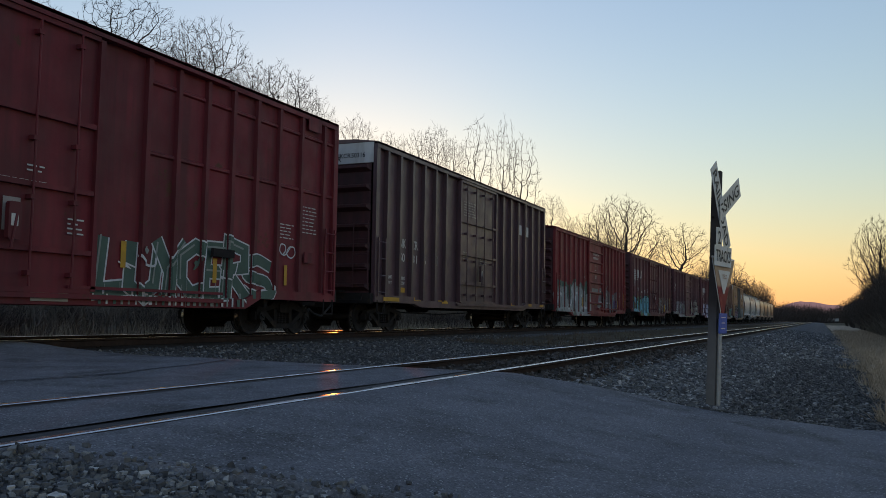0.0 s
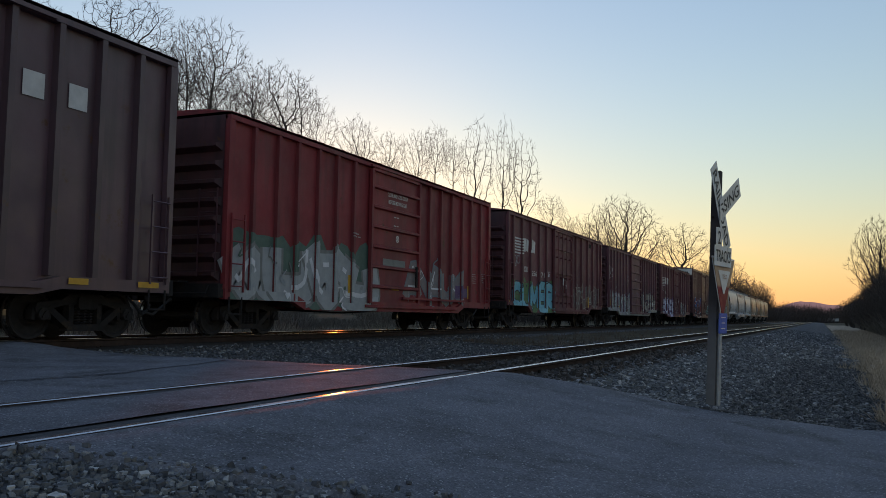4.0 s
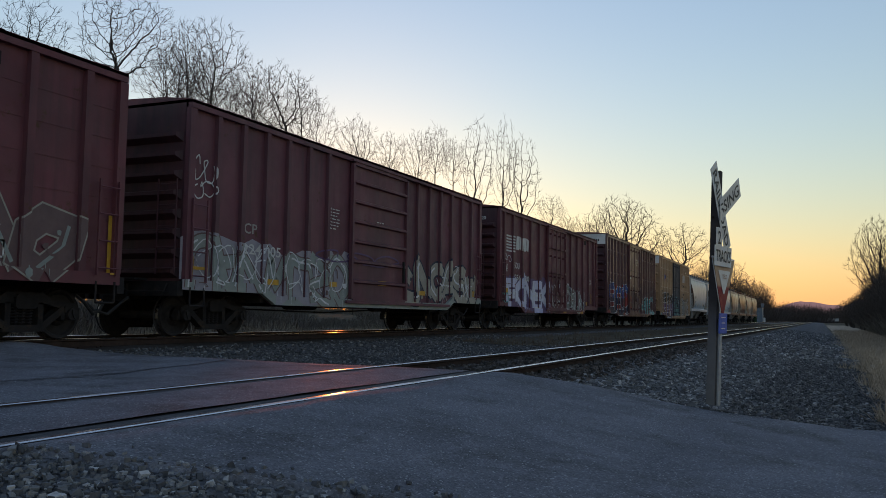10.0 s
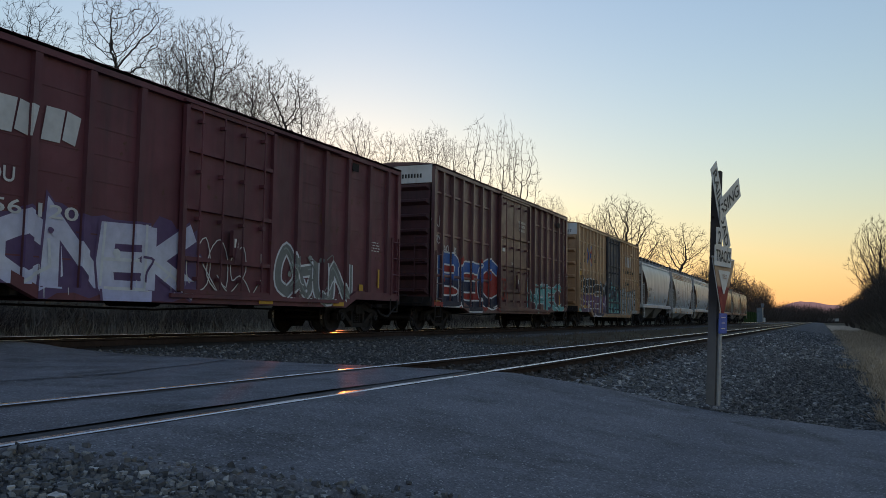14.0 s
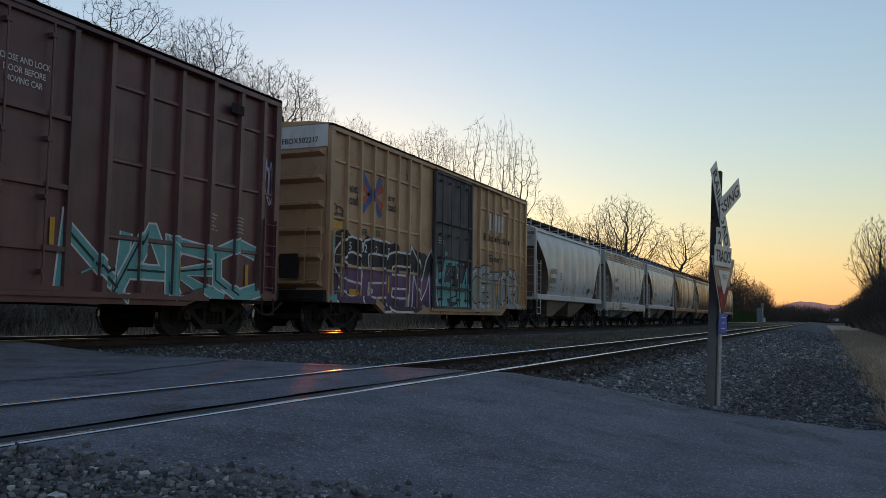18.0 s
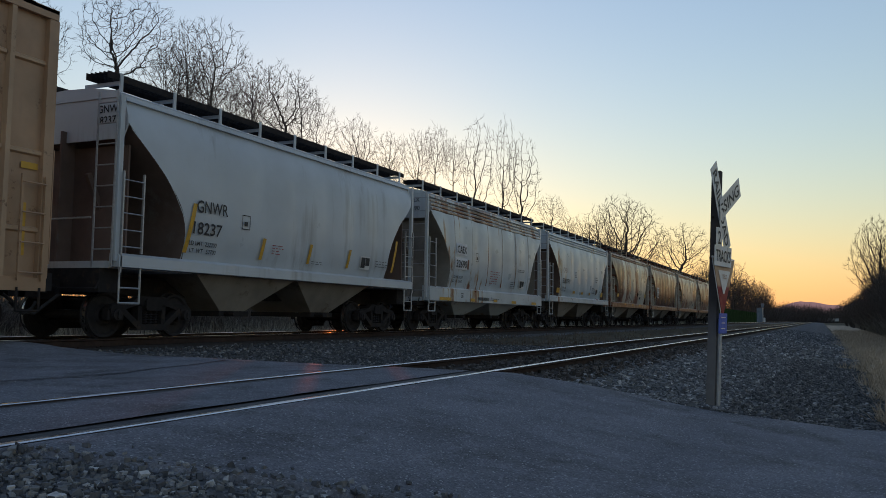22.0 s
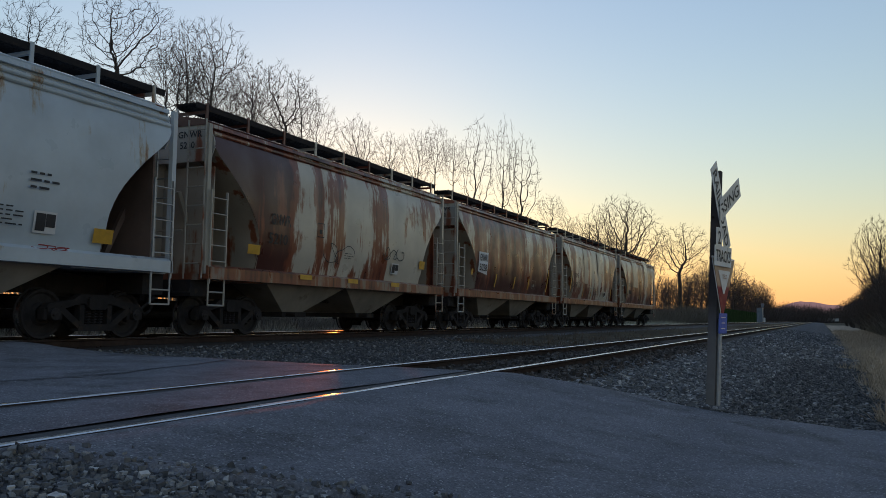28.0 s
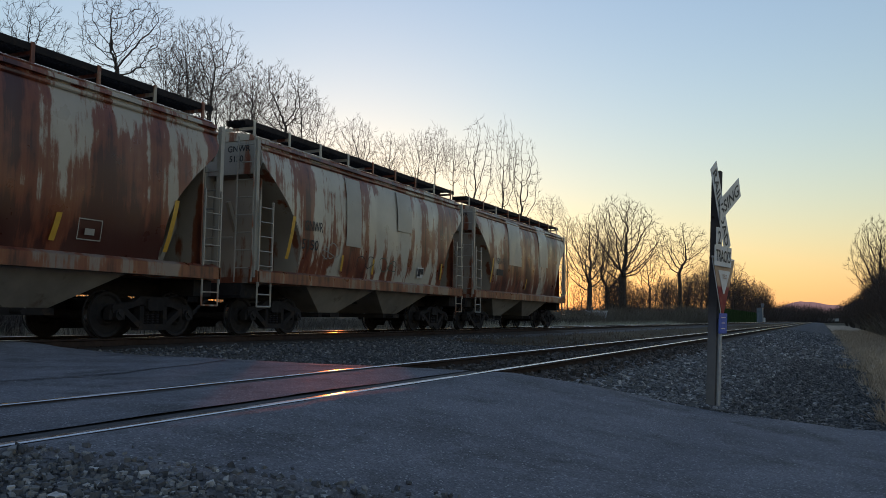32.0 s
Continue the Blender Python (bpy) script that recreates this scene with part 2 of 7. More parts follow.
def bed(name, x0, x1, y0, y1, mat, lift, label):
    """Ballast laid over the ground, its edges wavering."""
    rows = []
    x = x0
    rough = 0.7 if name == "grass_verge" else 0.22
    while x <= x1:
        w = 0.22 * noise.noise(Vector((x * 0.8, y0, 0)))
        w2 = rough * noise.noise(Vector((x * 0.8, y1, 5)))
        row = []
        n = int((y1 - y0) / 0.35)
        for i in range(n + 1):
            y = y0 + w + (y1 + w2 - y0 - w) * i / n
            edge = min(i, n - i) / 2.0
            row.append((x, y, height(x, y) + lift * min(edge, 1) - (0.05 if edge == 0 else 0) + 0.018 * noise.noise(Vector((x * 3, y * 3, 0)))))
        rows.append(row)
        x += 0.35 if x < 45 else 2.5
    solo(name, Shape().grid(rows), mat, label, "ballast", kind="structure", smooth=True)


bed("ballast_bed", ROAD1 - 0.25, 480, -1.0, 11.0, M["ballast"], 0.012, "grey crushed stone ballast beside the rails")
bed("track_bed_far", -30, 480, 10.4, 15.0, M["oily_ballast"], 0.03, "dark oil-stained ballast under the train")
bed("track_bed_near", ROAD1 - 0.1, 480, 2.75, 6.0, M["oily_ballast"], 0.024, "dark brown oily ballast between the rails")
M["verge"] = surface("verge", (0.52, 0.41, 0.30), (0.34, 0.27, 0.20), 0.7, 0.95, spec=0.05, bump=0.6, bump_scale=30, spots=((0.09, 0.08, 0.055), 0.55, 0.7, 1.1))
bed("dirt_strip", 23, 480, 6.4, 10.3, M["dirt"], 0.035, "brown weedy dirt between the tracks")
bed("grass_verge", 9.3, 260, -6.5, -0.9, M["verge"], 0.03, "dead straw-coloured grass on the verge")


def lane_edge(y):
    """The lane's near edge: it swings away from the camera as it comes down from the tracks."""
    return ROAD0 + 0.25 + 0.5 * max(0, 3.5 - y) + 0.10 * noise.noise(Vector((y * 1.3, 2.0, 0))) + 0.05 * noise.noise(Vector((y * 6, 2.0, 0)))


def verge_height(x, y):
    e = lane_edge(y)
    return height(x, y) + (max(road_height(x, y) - 0.025, height(x, y)) - height(x, y)) * smooth(e - 1.6, e - 0.1, x) + 0.015 * noise.noise(Vector((x * 4, y * 4, 0)))


rows = []
for i in range(66):
    y = -5 + i * 0.25
    e = lane_edge(y) + 0.12
    rows.append([(x, y, verge_height(x, y)) for x in [-12, -6, -3] + [e - 5 + 5 * k / 24 for k in range(25)]])
solo("ballast_bed_verge", Shape().grid(rows), M["ballast"], "grey crushed stone at the edge of the lane", "ballast", kind="structure", smooth=True)

# the lane, in strips between the rails so that the flangeways stay open
G2 = 0.7175


def lane(y0, y1):
    rows = []
    n = max(int((y1 - y0) / 0.25), 2)
    for i in range(n + 1):
        y = y0 + (y1 - y0) * i / n
        e0 = lane_edge(y)
        e1 = ROAD1 + 0.10 * noise.noise(Vector((y * 1.1, 9.0, 0))) + 0.05 * noise.noise(Vector((y * 6, 9.0, 0)))
        e1 += 0.95 * max(0, -0.2 - y)
        xs_ = [e0 - 0.03, e0] + [e0 + (e1 - e0) * k / 24 for k in range(1, 24)] + [e1, e1 + 0.03]
        row = []
        for k, x in enumerate(xs_):
            z = road_height(x, y) + 0.008 * noise.noise(Vector((x * 0.9, y * 0.9, 3))) + 0.004 * noise.noise(Vector((x * 4, y * 4, 3)))
            if k in (0, len(xs_) - 1):
                z -= 0.16
            row.append((x, y, z))
        rows.append(row)
    return rows


road = Shape()
for a, b in ((-12, Y_N - G2 - 0.10), (Y_N - G2 + 0.22, Y_N + G2 - 0.17), (Y_N + G2 + 0.10, Y_T - G2 - 0.10), (Y_T - G2 + 0.2, Y_T + G2 - 0.17), (Y_T + G2 + 0.1, 60)):
    road.grid(lane(a, b))
solo("road", road, M["asphalt"], "worn grey asphalt lane over the level crossing", "road", kind="structure", smooth=True)


# ---- tracks ----
# the polished running surface: worn flat, with rounded corners
CROWN = [(0.006, 0.0), (0.020, 0.0), (0.025, -0.0003), (0.029, -0.0012), (0.033, -0.003), (0.0355, -0.006)]
HEAD = [(-y, z) for y, z in reversed(CROWN)] + CROWN
WEB = [(-0.07, -0.17), (0.07, -0.17), (0.07, -0.155), (0.012, -0.135), (0.010, -0.05), (0.036, -0.036), (0.036, -0.016), (0.027, -0.006), (-0.027, -0.006), (-0.036, -0.016), (-0.036, -0.036), (-0.010, -0.05), (-0.012, -0.135), (-0.07, -0.155)]


def track(name, yc, zt, label, ties):
    t = thing(name, label, "railway track", kind="structure")
    for s in (-1, 1):
        y = yc + s * (G2 + 0.036)
        body = Shape().prism_x([(y + a, zt + b) for a, b in WEB], -60, 600)
        rail = part("rail", body, M["rail_rust"], t, "rusty steel rail")
        part("rail_head", Shape().grid([[(x, y + a, zt + b) for a, b in HEAD] for x in (600, -60)]), M["rail_steel"], rail, "polished rail head", smooth=True)
    tie = Shape().box(-0.115, 0.115, -1.3, 1.3, -0.18, 0.0, 0.012).mesh("tie", M["tie"])
    plate = Shape().box(-0.1, 0.1, -0.09, 0.09, 0.0, 0.02)
    for dy in (-0.07, 0.07):
        plate.box(-0.06, -0.03, dy - 0.012, dy + 0.012, 0.02, 0.045).box(0.03, 0.06, dy - 0.012, dy + 0.012, 0.02, 0.045)
    plate = plate.mesh("tie_plate", M["rail_rust"])
    rnd = random.Random(len(name))
    x, n = ties
    for i in range(n):
        xx = x + i * 0.55 + rnd.uniform(-0.03, 0.03)
        o = part("tie", tie, None, t, at=pose(xx, yc + rnd.uniform(-0.04, 0.04), zt - 0.185 + rnd.uniform(-0.012, 0.006), 0, 0, rnd.uniform(-1.2, 1.2)))
        if i < 40:
            for s in (-1, 1):
                part("tie_plate", plate, None, o, at=pose(0, s * (G2 + 0.036), 0))
    return t


near_track = track("railway_track", Y_N, RAIL_N, "railway track with rusty rails and dark wooden ties", (9.8, 170))
far_track = track("railway_track", Y_T, RAIL_T, "railway track under the freight train", (9.6, 150))
# flangeway fillers and the lips of asphalt along the rails of the crossing
fill = Shape()
for yc, zt in ((Y_N, RAIL_N), (Y_T, RAIL_T)):
    for s in (-1, 1):
        y = yc + s * (G2 + 0.036)
        fill.box(ROAD0 - 0.2, ROAD1 + 0.02, y - 0.3 if s > 0 else y + 0.035, y - 0.035 if s > 0 else y + 0.3, zt - 0.13, zt - 0.018)
solo("flangeway", fill, M["rubber"], "black flangeway groove along the rails of the crossing", "crossing", kind="structure")

# an old seam across the lane, tarred, with a crumbling pale edge
seam, crumbs = Shape(), Shape()
px = [2.9 + 0.12 * i for i in range(54)]


def seam_y(x):
    return 6.70 - 0.03 * (x - 5.0) + 0.29 * max(0, x - 6.8) + 0.05 * noise.noise(Vector((x * 1.5, 4.0, 0))) + 0.02 * noise.noise(Vector((x * 7, 4.0, 0)))


def paved(x, y):
    return road_height(x, y) + 0.008 * noise.noise(Vector((x * 0.9, y * 0.9, 3))) + 0.004 * noise.noise(Vector((x * 4, y * 4, 3)))


seam.grid([[(x, seam_y(x) - 0.018 - 0.012 * noise.noise(Vector((x * 9, 1, 0))), paved(x, seam_y(x)) + 0.006), (x, seam_y(x) + 0.018, paved(x, seam_y(x)) + 0.006)] for x in px])
solo("road_seam", seam, M["tar"], "dark tarred seam across the asphalt", "road seam", kind="structure")
for x0, x1 in ((4.9, 5.2), (5.5, 6.0), (6.05, 6.2), (6.3, 6.8)):
    crumbs.grid([[(x, seam_y(x) - 0.075 + 0.02 * noise.noise(Vector((x * 11, 6, 0))), paved(x, seam_y(x) - 0.06) + 0.005), (x, seam_y(x) - 0.04, paved(x, seam_y(x) - 0.04) + 0.005)] for x in spaced(x0, x1, 10)])
solo("road_patch", crumbs, M["ballast"], "pale crumbling edge of an old asphalt patch", "road patch", kind="structure")
# ---- rolling stock ----
CARS = []          # (car, x of its middle at 16 s)
WHEELSETS = []     # (wheelset, x on its truck)
WHEEL_R = 0.42


def wheel_mesh():
    s = Shape()
    n = 28
    prof = [(0.0, 0.10), (0.07, 0.13), (0.075, 0.16), (0.02, 0.20), (0.02, 0.33), (0.06, 0.36), (0.07, 0.405), (0.02, 0.418), (-0.045, 0.425), (-0.058, 0.445), (-0.075, 0.445), (-0.078, 0.36), (-0.05, 0.33), (-0.03, 0.2), (-0.06, 0.14), (-0.06, 0.08)]
    rows = [[(r * math.cos(2 * math.pi * k / n), -a, r * math.sin(2 * math.pi * k / n)) for k in range(n + 1)] for a, r in prof]
    s.grid([r[:n] for r in reversed(rows)])
    s.mi = []
    s.f = []
    for i in range(len(prof) - 1):
        for k in range(n):
            s.f.append((i * n + k, i * n + (k + 1) % n, (i + 1) * n + (k + 1) % n, (i + 1) * n + k))
            s.mi.append(1 if len(prof) - 2 - i == 7 else 0)
    return s.mesh("wheel", M["wheel"], M["tread"])


def cap_mesh():
    outline = [(0.10 * math.cos(2 * math.pi * k / 14), 0.10 * math.sin(2 * math.pi * k / 14)) for k in range(14)]
    s = Shape().prism(outline, -0.115, 0.0)
    s.prism([(0.05, -0.02), (0.075, 0.0), (0.05, 0.02), (-0.05, 0.02), (-0.075, 0.0), (-0.05, -0.02)], -0.14, -0.116)
    return s.mesh("bearing_cap", M["wheel"])


WHEEL, CAP = wheel_mesh(), cap_mesh()
AXLE = Shape().rod((0, -1.03, 0), (0, 1.03, 0), 0.08, 10).mesh("wheelset", M["wheel"])


def bar(s, a, b, y0, y1, w):
    """A flat member between two points of the x-z plane."""
    d = Vector((b[0] - a[0], b[1] - a[1]))
    n = Vector((-d.y, d.x)).normalized() * w / 2
    s.prism([(a[0] + n.x, a[1] + n.y), (a[0] - n.x, a[1] - n.y), (b[0] - n.x, b[1] - n.y), (b[0] + n.x, b[1] + n.y)], y0, y1)


def side_frame_mesh():
    s = Shape()
    y0, y1 = -0.07, 0.07
    s.prism([(-1.06, 0.50), (-0.98, 0.60), (-0.5, 0.66), (-0.34, 0.76), (0.34, 0.76), (0.5, 0.66), (0.98, 0.60), (1.06, 0.50), (0.72, 0.50), (0.42, 0.58), (-0.42, 0.58), (-0.72, 0.50)], y0, y1)
    for k in (-1, 1):
        bar(s, (k * 0.76, 0.52), (k * 0.34, 0.22), y0 - 0.01, y1 + 0.01, 0.11)
        bar(s, (k * 0.30, 0.60), (k * 0.30, 0.2), y0, y1, 0.10)
        s.box(k * 0.89 - 0.13, k * 0.89 + 0.13, y0 - 0.02, y1 + 0.02, 0.44, 0.56, 0.02)
        s.box(k * 1.04 - 0.035, k * 1.04 + 0.035, y0, y1, 0.33, 0.52)
        s.box(k * 0.74 - 0.035, k * 0.74 + 0.035, y0, y1, 0.33, 0.52)
    s.prism([(-0.40, 0.14), (0.40, 0.14), (0.36, 0.25), (-0.36, 0.25)], y0 - 0.02, y1 + 0.02)
    return s.mesh("side_frame", M["under"])


def spring_mesh():
    s = Shape()
    for cx in (-0.13, 0.0, 0.13):
        pts = [(cx + 0.055 * math.cos(a * 1.05), 0.055 * math.sin(a * 1.05), 0.25 + 0.28 * a / 36) for a in range(0, 37, 1)]
        s.bent(pts[::1], 0.016, 4)
    return s.mesh("coil_spring", M["wheel"])


SIDE_FRAME, SPRING = side_frame_mesh(), spring_mesh()
BOLSTER = Shape().box(-0.2, 0.2, -1.12, 1.12, 0.5, 0.72, 0.04).box(-0.16, 0.16, -0.25, 0.25, 0.72, 0.80).box(-0.75, -0.68, -0.8, 0.8, 0.3, 0.42).box(0.68, 0.75, -0.8, 0.8, 0.3, 0.42).mesh("truck", M["under"])


def add_truck(car, x):
    t = part("truck", BOLSTER, None, car, "black cast steel truck", at=pose(x, 0, 0))
    for s in (-1, 1):
        part("side_frame", SIDE_FRAME, None, t, at=pose(0, s * 1.0, 0))
        part("coil_spring", SPRING, None, t, at=pose(0, s * 1.0, 0))
    for k in (-1, 1):
        w = part("wheelset", AXLE, None, car, at=pose(x + k * 0.89, 0, WHEEL_R))
        for s in (-1, 1):
            part("wheel", WHEEL, None, w, at=pose(0, s * 0.755, 0, 0, 0, 0 if s < 0 else 180))
            part("bearing_cap", CAP, None, w, at=pose(0, s * 1.02, 0, 0, 0, 0 if s < 0 else 180))
        WHEELSETS.append((w, x + k * 0.89))


def add_coupler(car, x, way):
    s = Shape()
    s.box(min(x, x + way * 0.62), max(x, x + way * 0.62), -0.08, 0.08, 0.78, 0.92)
    a, b = x + way * 0.60, x + way * 0.93
    s.prism([(a, 0.70), (b, 0.70), (b, 1.0), (a, 1.0)], -0.13, 0.02)
    s.prism([(a, 0.72), (b - way * 0.1, 0.72), (b - way * 0.1, 0.98), (a, 0.98)], 0.021, 0.17)
    s.box(min(x, x + way * 0.12), max(x, x + way * 0.12), -0.3, 0.3, 0.68, 1.02)
    part("coupler", s, M["under"], car, "dark steel knuckle coupler")
    h = Shape().bent([(x + way * 0.1, -0.35, 0.75), (x + way * 0.3, -0.35, 0.62), (x + way * 0.55, -0.3, 0.42), (x + way * 0.8, -0.2, 0.5), (x + way * 0.92, -0.16, 0.62)], 0.028, 6)
    part("air_hose", h, M["rubber"], car)
    lever = Shape().bent([(x + way * 0.12, -1.3, 1.02), (x + way * 0.2, -1.3, 0.86), (x + way * 0.2, -0.45, 0.86), (x + way * 0.35, -0.2, 1.0)], 0.016, 5)
    part("uncoupling_lever", lever, M["under"], car)


def add_underframe(car, L, z0, seed):
    part("center_sill", Shape().box(-L / 2, L / 2, -0.3, 0.3, 0.72, 1.0), M["under"], car)
    s = Shape().prism_x([(-1.4, z0 + 0.05), (-1.4, 1.1), (1.4, 1.1), (1.4, z0 + 0.05), (0.4, 0.66), (-0.4, 0.66)], -0.06, 0.06).mesh("cross_bearer", M["under"])
    for x in spaced(-L / 2 + 2.6, L / 2 - 2.6, 5):
        part("cross_bearer", s, None, car, at=pose(x, 0, 0))
    part("brake_reservoir", Shape().rod((-0.9, 0.75, 0.78), (0.4, 0.75, 0.78), 0.2, 12), M["under"], car)
    part("brake_cylinder", Shape().rod((1.2, -0.7, 0.72), (1.8, -0.7, 0.72), 0.15, 12).rod((1.8, -0.7, 0.72), (2.6, -0.7, 0.72), 0.03), M["under"], car)
    part("brake_rod", Shape().bent([(-L / 2 + 2.2, -0.5, 0.58), (-1.0, -0.5, 0.52), (1.2, -0.6, 0.6), (L / 2 - 2.2, -0.5, 0.55)], 0.02, 5), M["under"], car)


def add_ladder(car, x, y, z0, z1, rungs, w, mat, name="ladder"):
    s = Shape()
    for xx in (x - w / 2, x + w / 2):
        s.box(xx - 0.02, xx + 0.02, y - 0.05, y - 0.015, z0, z1)
    for i in range(rungs):
        z = z0 + 0.12 + (z1 - z0 - 0.24) * i / max(rungs - 1, 1)
        s.rod((x - w / 2, y - 0.05, z), (x + w / 2, y - 0.05, z), 0.014, 5)
    part(name, s, mat, car)


def add_step(car, x, y, z, w=0.4, drop=0.3):
    part("sill_step", Shape().bent([(x - w / 2, y, z + 0.05), (x - w / 2, y, z - drop), (x + w / 2, y, z - drop), (x + w / 2, y, z + 0.05)], 0.02, 5), M["under"], car)


# --- paint that follows the relief of a car's side ---
def clip_poly(poly, axis, c, keep_low):
    out = []
    for a, b in zip(poly, poly[1:] + poly[:1]):
        ia, ib = (a[axis] <= c) == keep_low, (b[axis] <= c) == keep_low
        if ia:
            out.append(a)
        if ia != ib and b[axis] != a[axis]:
            t = (c - a[axis]) / (b[axis] - a[axis])
            out.append((a[0] + t * (b[0] - a[0]), a[1] + t * (b[1] - a[1])))
    return out


class Skin:
    """The near face of a car: its depth y at (x, z), with the lines where it folds."""

    def __init__(self, depth, xb, zb, foot):
        self.depth, self.xb, self.zb, self.foot = depth, sorted(xb), sorted(zb), foot

    def lay(self, shape, polys, lift, step=0.0):
        for n_poly, poly in enumerate(polys):
            bits = [list(poly)]
            for axis, cuts in ((0, self.xb), (1, self.zb)):
                for c in cuts:
                    nxt = []
                    for b in bits:
                        lo, hi = min(p[axis] for p in b), max(p[axis] for p in b)
                        if lo < c - 1e-5 and hi > c + 1e-5:
                            nxt += [q for q in (clip_poly(b, axis, c, True), clip_poly(b, axis, c, False)) if len(q) > 2]
                        else:
                            nxt.append(b)
                    bits = nxt
            for b in bits:
                low = self.foot(sum(p[0] for p in b) / len(b)) + 0.004
                if min(p[1] for p in b) < low:
                    b = clip_poly(b, 1, low, False)
                if len(b) < 3:
                    continue
                cx, cz = sum(p[0] for p in b) / len(b), sum(p[1] for p in b) / len(b)
                # fold lines belong to both sides: take the depth just inside the piece
                v = [(x, self.depth(x + (cx - x) * 0.001, z + (cz - z) * 0.001) - lift - step * n_poly, z) for x, z in b]
                shape.add(v, [tuple(range(len(v)))])


def ribbon(pts, w, w2=None):
    """A brush stroke: quads along a line, mitred at its corners."""
    w2 = w if w2 is None else w2
    P = [Vector(p) for p in pts]
    out, n = [], len(P)
    left, right = [], []
    for i, p in enumerate(P):
        d0 = (p - P[i - 1]).normalized() if i else (P[1] - p).normalized()
        d1 = (P[i + 1] - p).normalized() if i < n - 1 else d0
        m = d0 + d1
        m = m.normalized() if m.length > 0.2 else d0
        nn = Vector((-m.y, m.x))
        k = min(1.0 / max(nn.dot(Vector((-d0.y, d0.x))), 0.35), 2.0) * (w + (w2 - w) * i / max(n - 1, 1)) / 2
        left.append(tuple(p + nn * k))
        right.append(tuple(p - nn * k))
    for i in range(n - 1):
        out.append([left[i], left[i + 1], right[i + 1], right[i]])
    return out


def curved(pts, k=4):
    """Rounds off a line of points."""
    P = [Vector(p) for p in pts]
    P = [P[0] * 2 - P[1]] + P + [P[-1] * 2 - P[-2]]
    out = []
    for a, b, c, d in zip(P, P[1:], P[2:], P[3:]):
        for i in range(k):
            t = i / k
            out.append(0.5 * (2 * b + (c - a) * t + (2 * a - 5 * b + 4 * c - d) * t * t + (3 * b - a - 3 * c + d) * t ** 3))
    return [tuple(p) for p in out + [P[-2]]]


STROKES = [
    [[(0, 0), (0.03, 1), (0.75, 0.9), (0.8, 0.6), (0.15, 0.48), (0.95, 0)]],
    [[(0.95, 0.95), (0.1, 0.9), (0.05, 0.1), (0.9, 0.05)], [(0.1, 0.5), (0.7, 0.52)]],
    [[(0.45, 0), (0.5, 0.95)], [(0, 0.9), (1, 0.98)]],
    [[(0, 1), (0.22, 0.08), (0.5, 0.6), (0.78, 0.05), (1, 1)]],
    [[(0, 0), (0.48, 1), (0.98, 0)], [(0.2, 0.36), (0.8, 0.36)]],
    [[(0.5, 0.02), (0.08, 0.3), (0.1, 0.78), (0.5, 1), (0.9, 0.74), (0.92, 0.26), (0.52, 0.02)]],
    [[(0, 0), (0.05, 1), (0.9, 0.1), (0.95, 1)]],
    [[(0.95, 0.85), (0.5, 1), (0.1, 0.8), (0.2, 0.55), (0.8, 0.45), (0.92, 0.15), (0.4, 0), (0.05, 0.18)]],
    [[(0.05, 1), (0.1, 0.15), (0.5, 0), (0.9, 0.2), (0.95, 1)]],
    [[(0.04, 1), (0.06, 0.04), (0.95, 0.08)], [(0.5, 0.5), (0.95, 0.9)]],
]


LETTERS = {
    "A": [[(0, 0), (0.45, 1), (0.55, 1), (1, 0)], [(0.2, 0.34), (0.8, 0.34)]],
    "B": [[(0.1, 0), (0.1, 1)], [(0.1, 0.96), (0.66, 0.94), (0.76, 0.72), (0.6, 0.54), (0.14, 0.52)], [(0.14, 0.5), (0.76, 0.46), (0.9, 0.24), (0.74, 0.05), (0.1, 0.03)]],
    "C": [[(0.92, 0.84), (0.5, 0.98), (0.1, 0.74), (0.1, 0.26), (0.5, 0.02), (0.92, 0.12)]],
    "E": [[(0.92, 0.97), (0.14, 0.95), (0.1, 0.5), (0.14, 0.05), (0.92, 0.03)], [(0.1, 0.5), (0.72, 0.52)]],
    "F": [[(0.08, 0), (0.06, 0.98), (0.95, 1)], [(0.08, 0.52), (0.75, 0.54)]],
    "K": [[(0.08, 0), (0.06, 1)], [(0.95, 1), (0.15, 0.48), (1, 0)]],
    "L": [[(0.1, 1), (0.06, 0.05), (0.95, 0.08)]],
    "M": [[(0, 0), (0.12, 1), (0.5, 0.35), (0.88, 1), (1, 0)]],
    "N": [[(0.04, 0), (0.06, 1), (0.9, 0.04), (0.95, 1)]],
    "O": [[(0.5, 0.02), (0.08, 0.3), (0.1, 0.78), (0.5, 1), (0.9, 0.74), (0.92, 0.26), (0.52, 0.02)]],
    "R": [[(0.05, 0), (0.05, 1), (0.8, 0.9), (0.82, 0.6), (0.15, 0.48), (0.98, 0)]],
    "S": [[(0.95, 0.85), (0.5, 1), (0.1, 0.8), (0.2, 0.56), (0.8, 0.44), (0.92, 0.15), (0.4, 0), (0.05, 0.16)]],
    "T": [[(0.5, 0), (0.5, 0.96)], [(0, 0.94), (1, 0.98)]],
    "U": [[(0.06, 1), (0.1, 0.18), (0.5, 0), (0.9, 0.18), (0.94, 1)]],
    "Y": [[(0, 1), (0.5, 0.5), (1, 1)], [(0.5, 0.5), (0.48, 0)]],
}


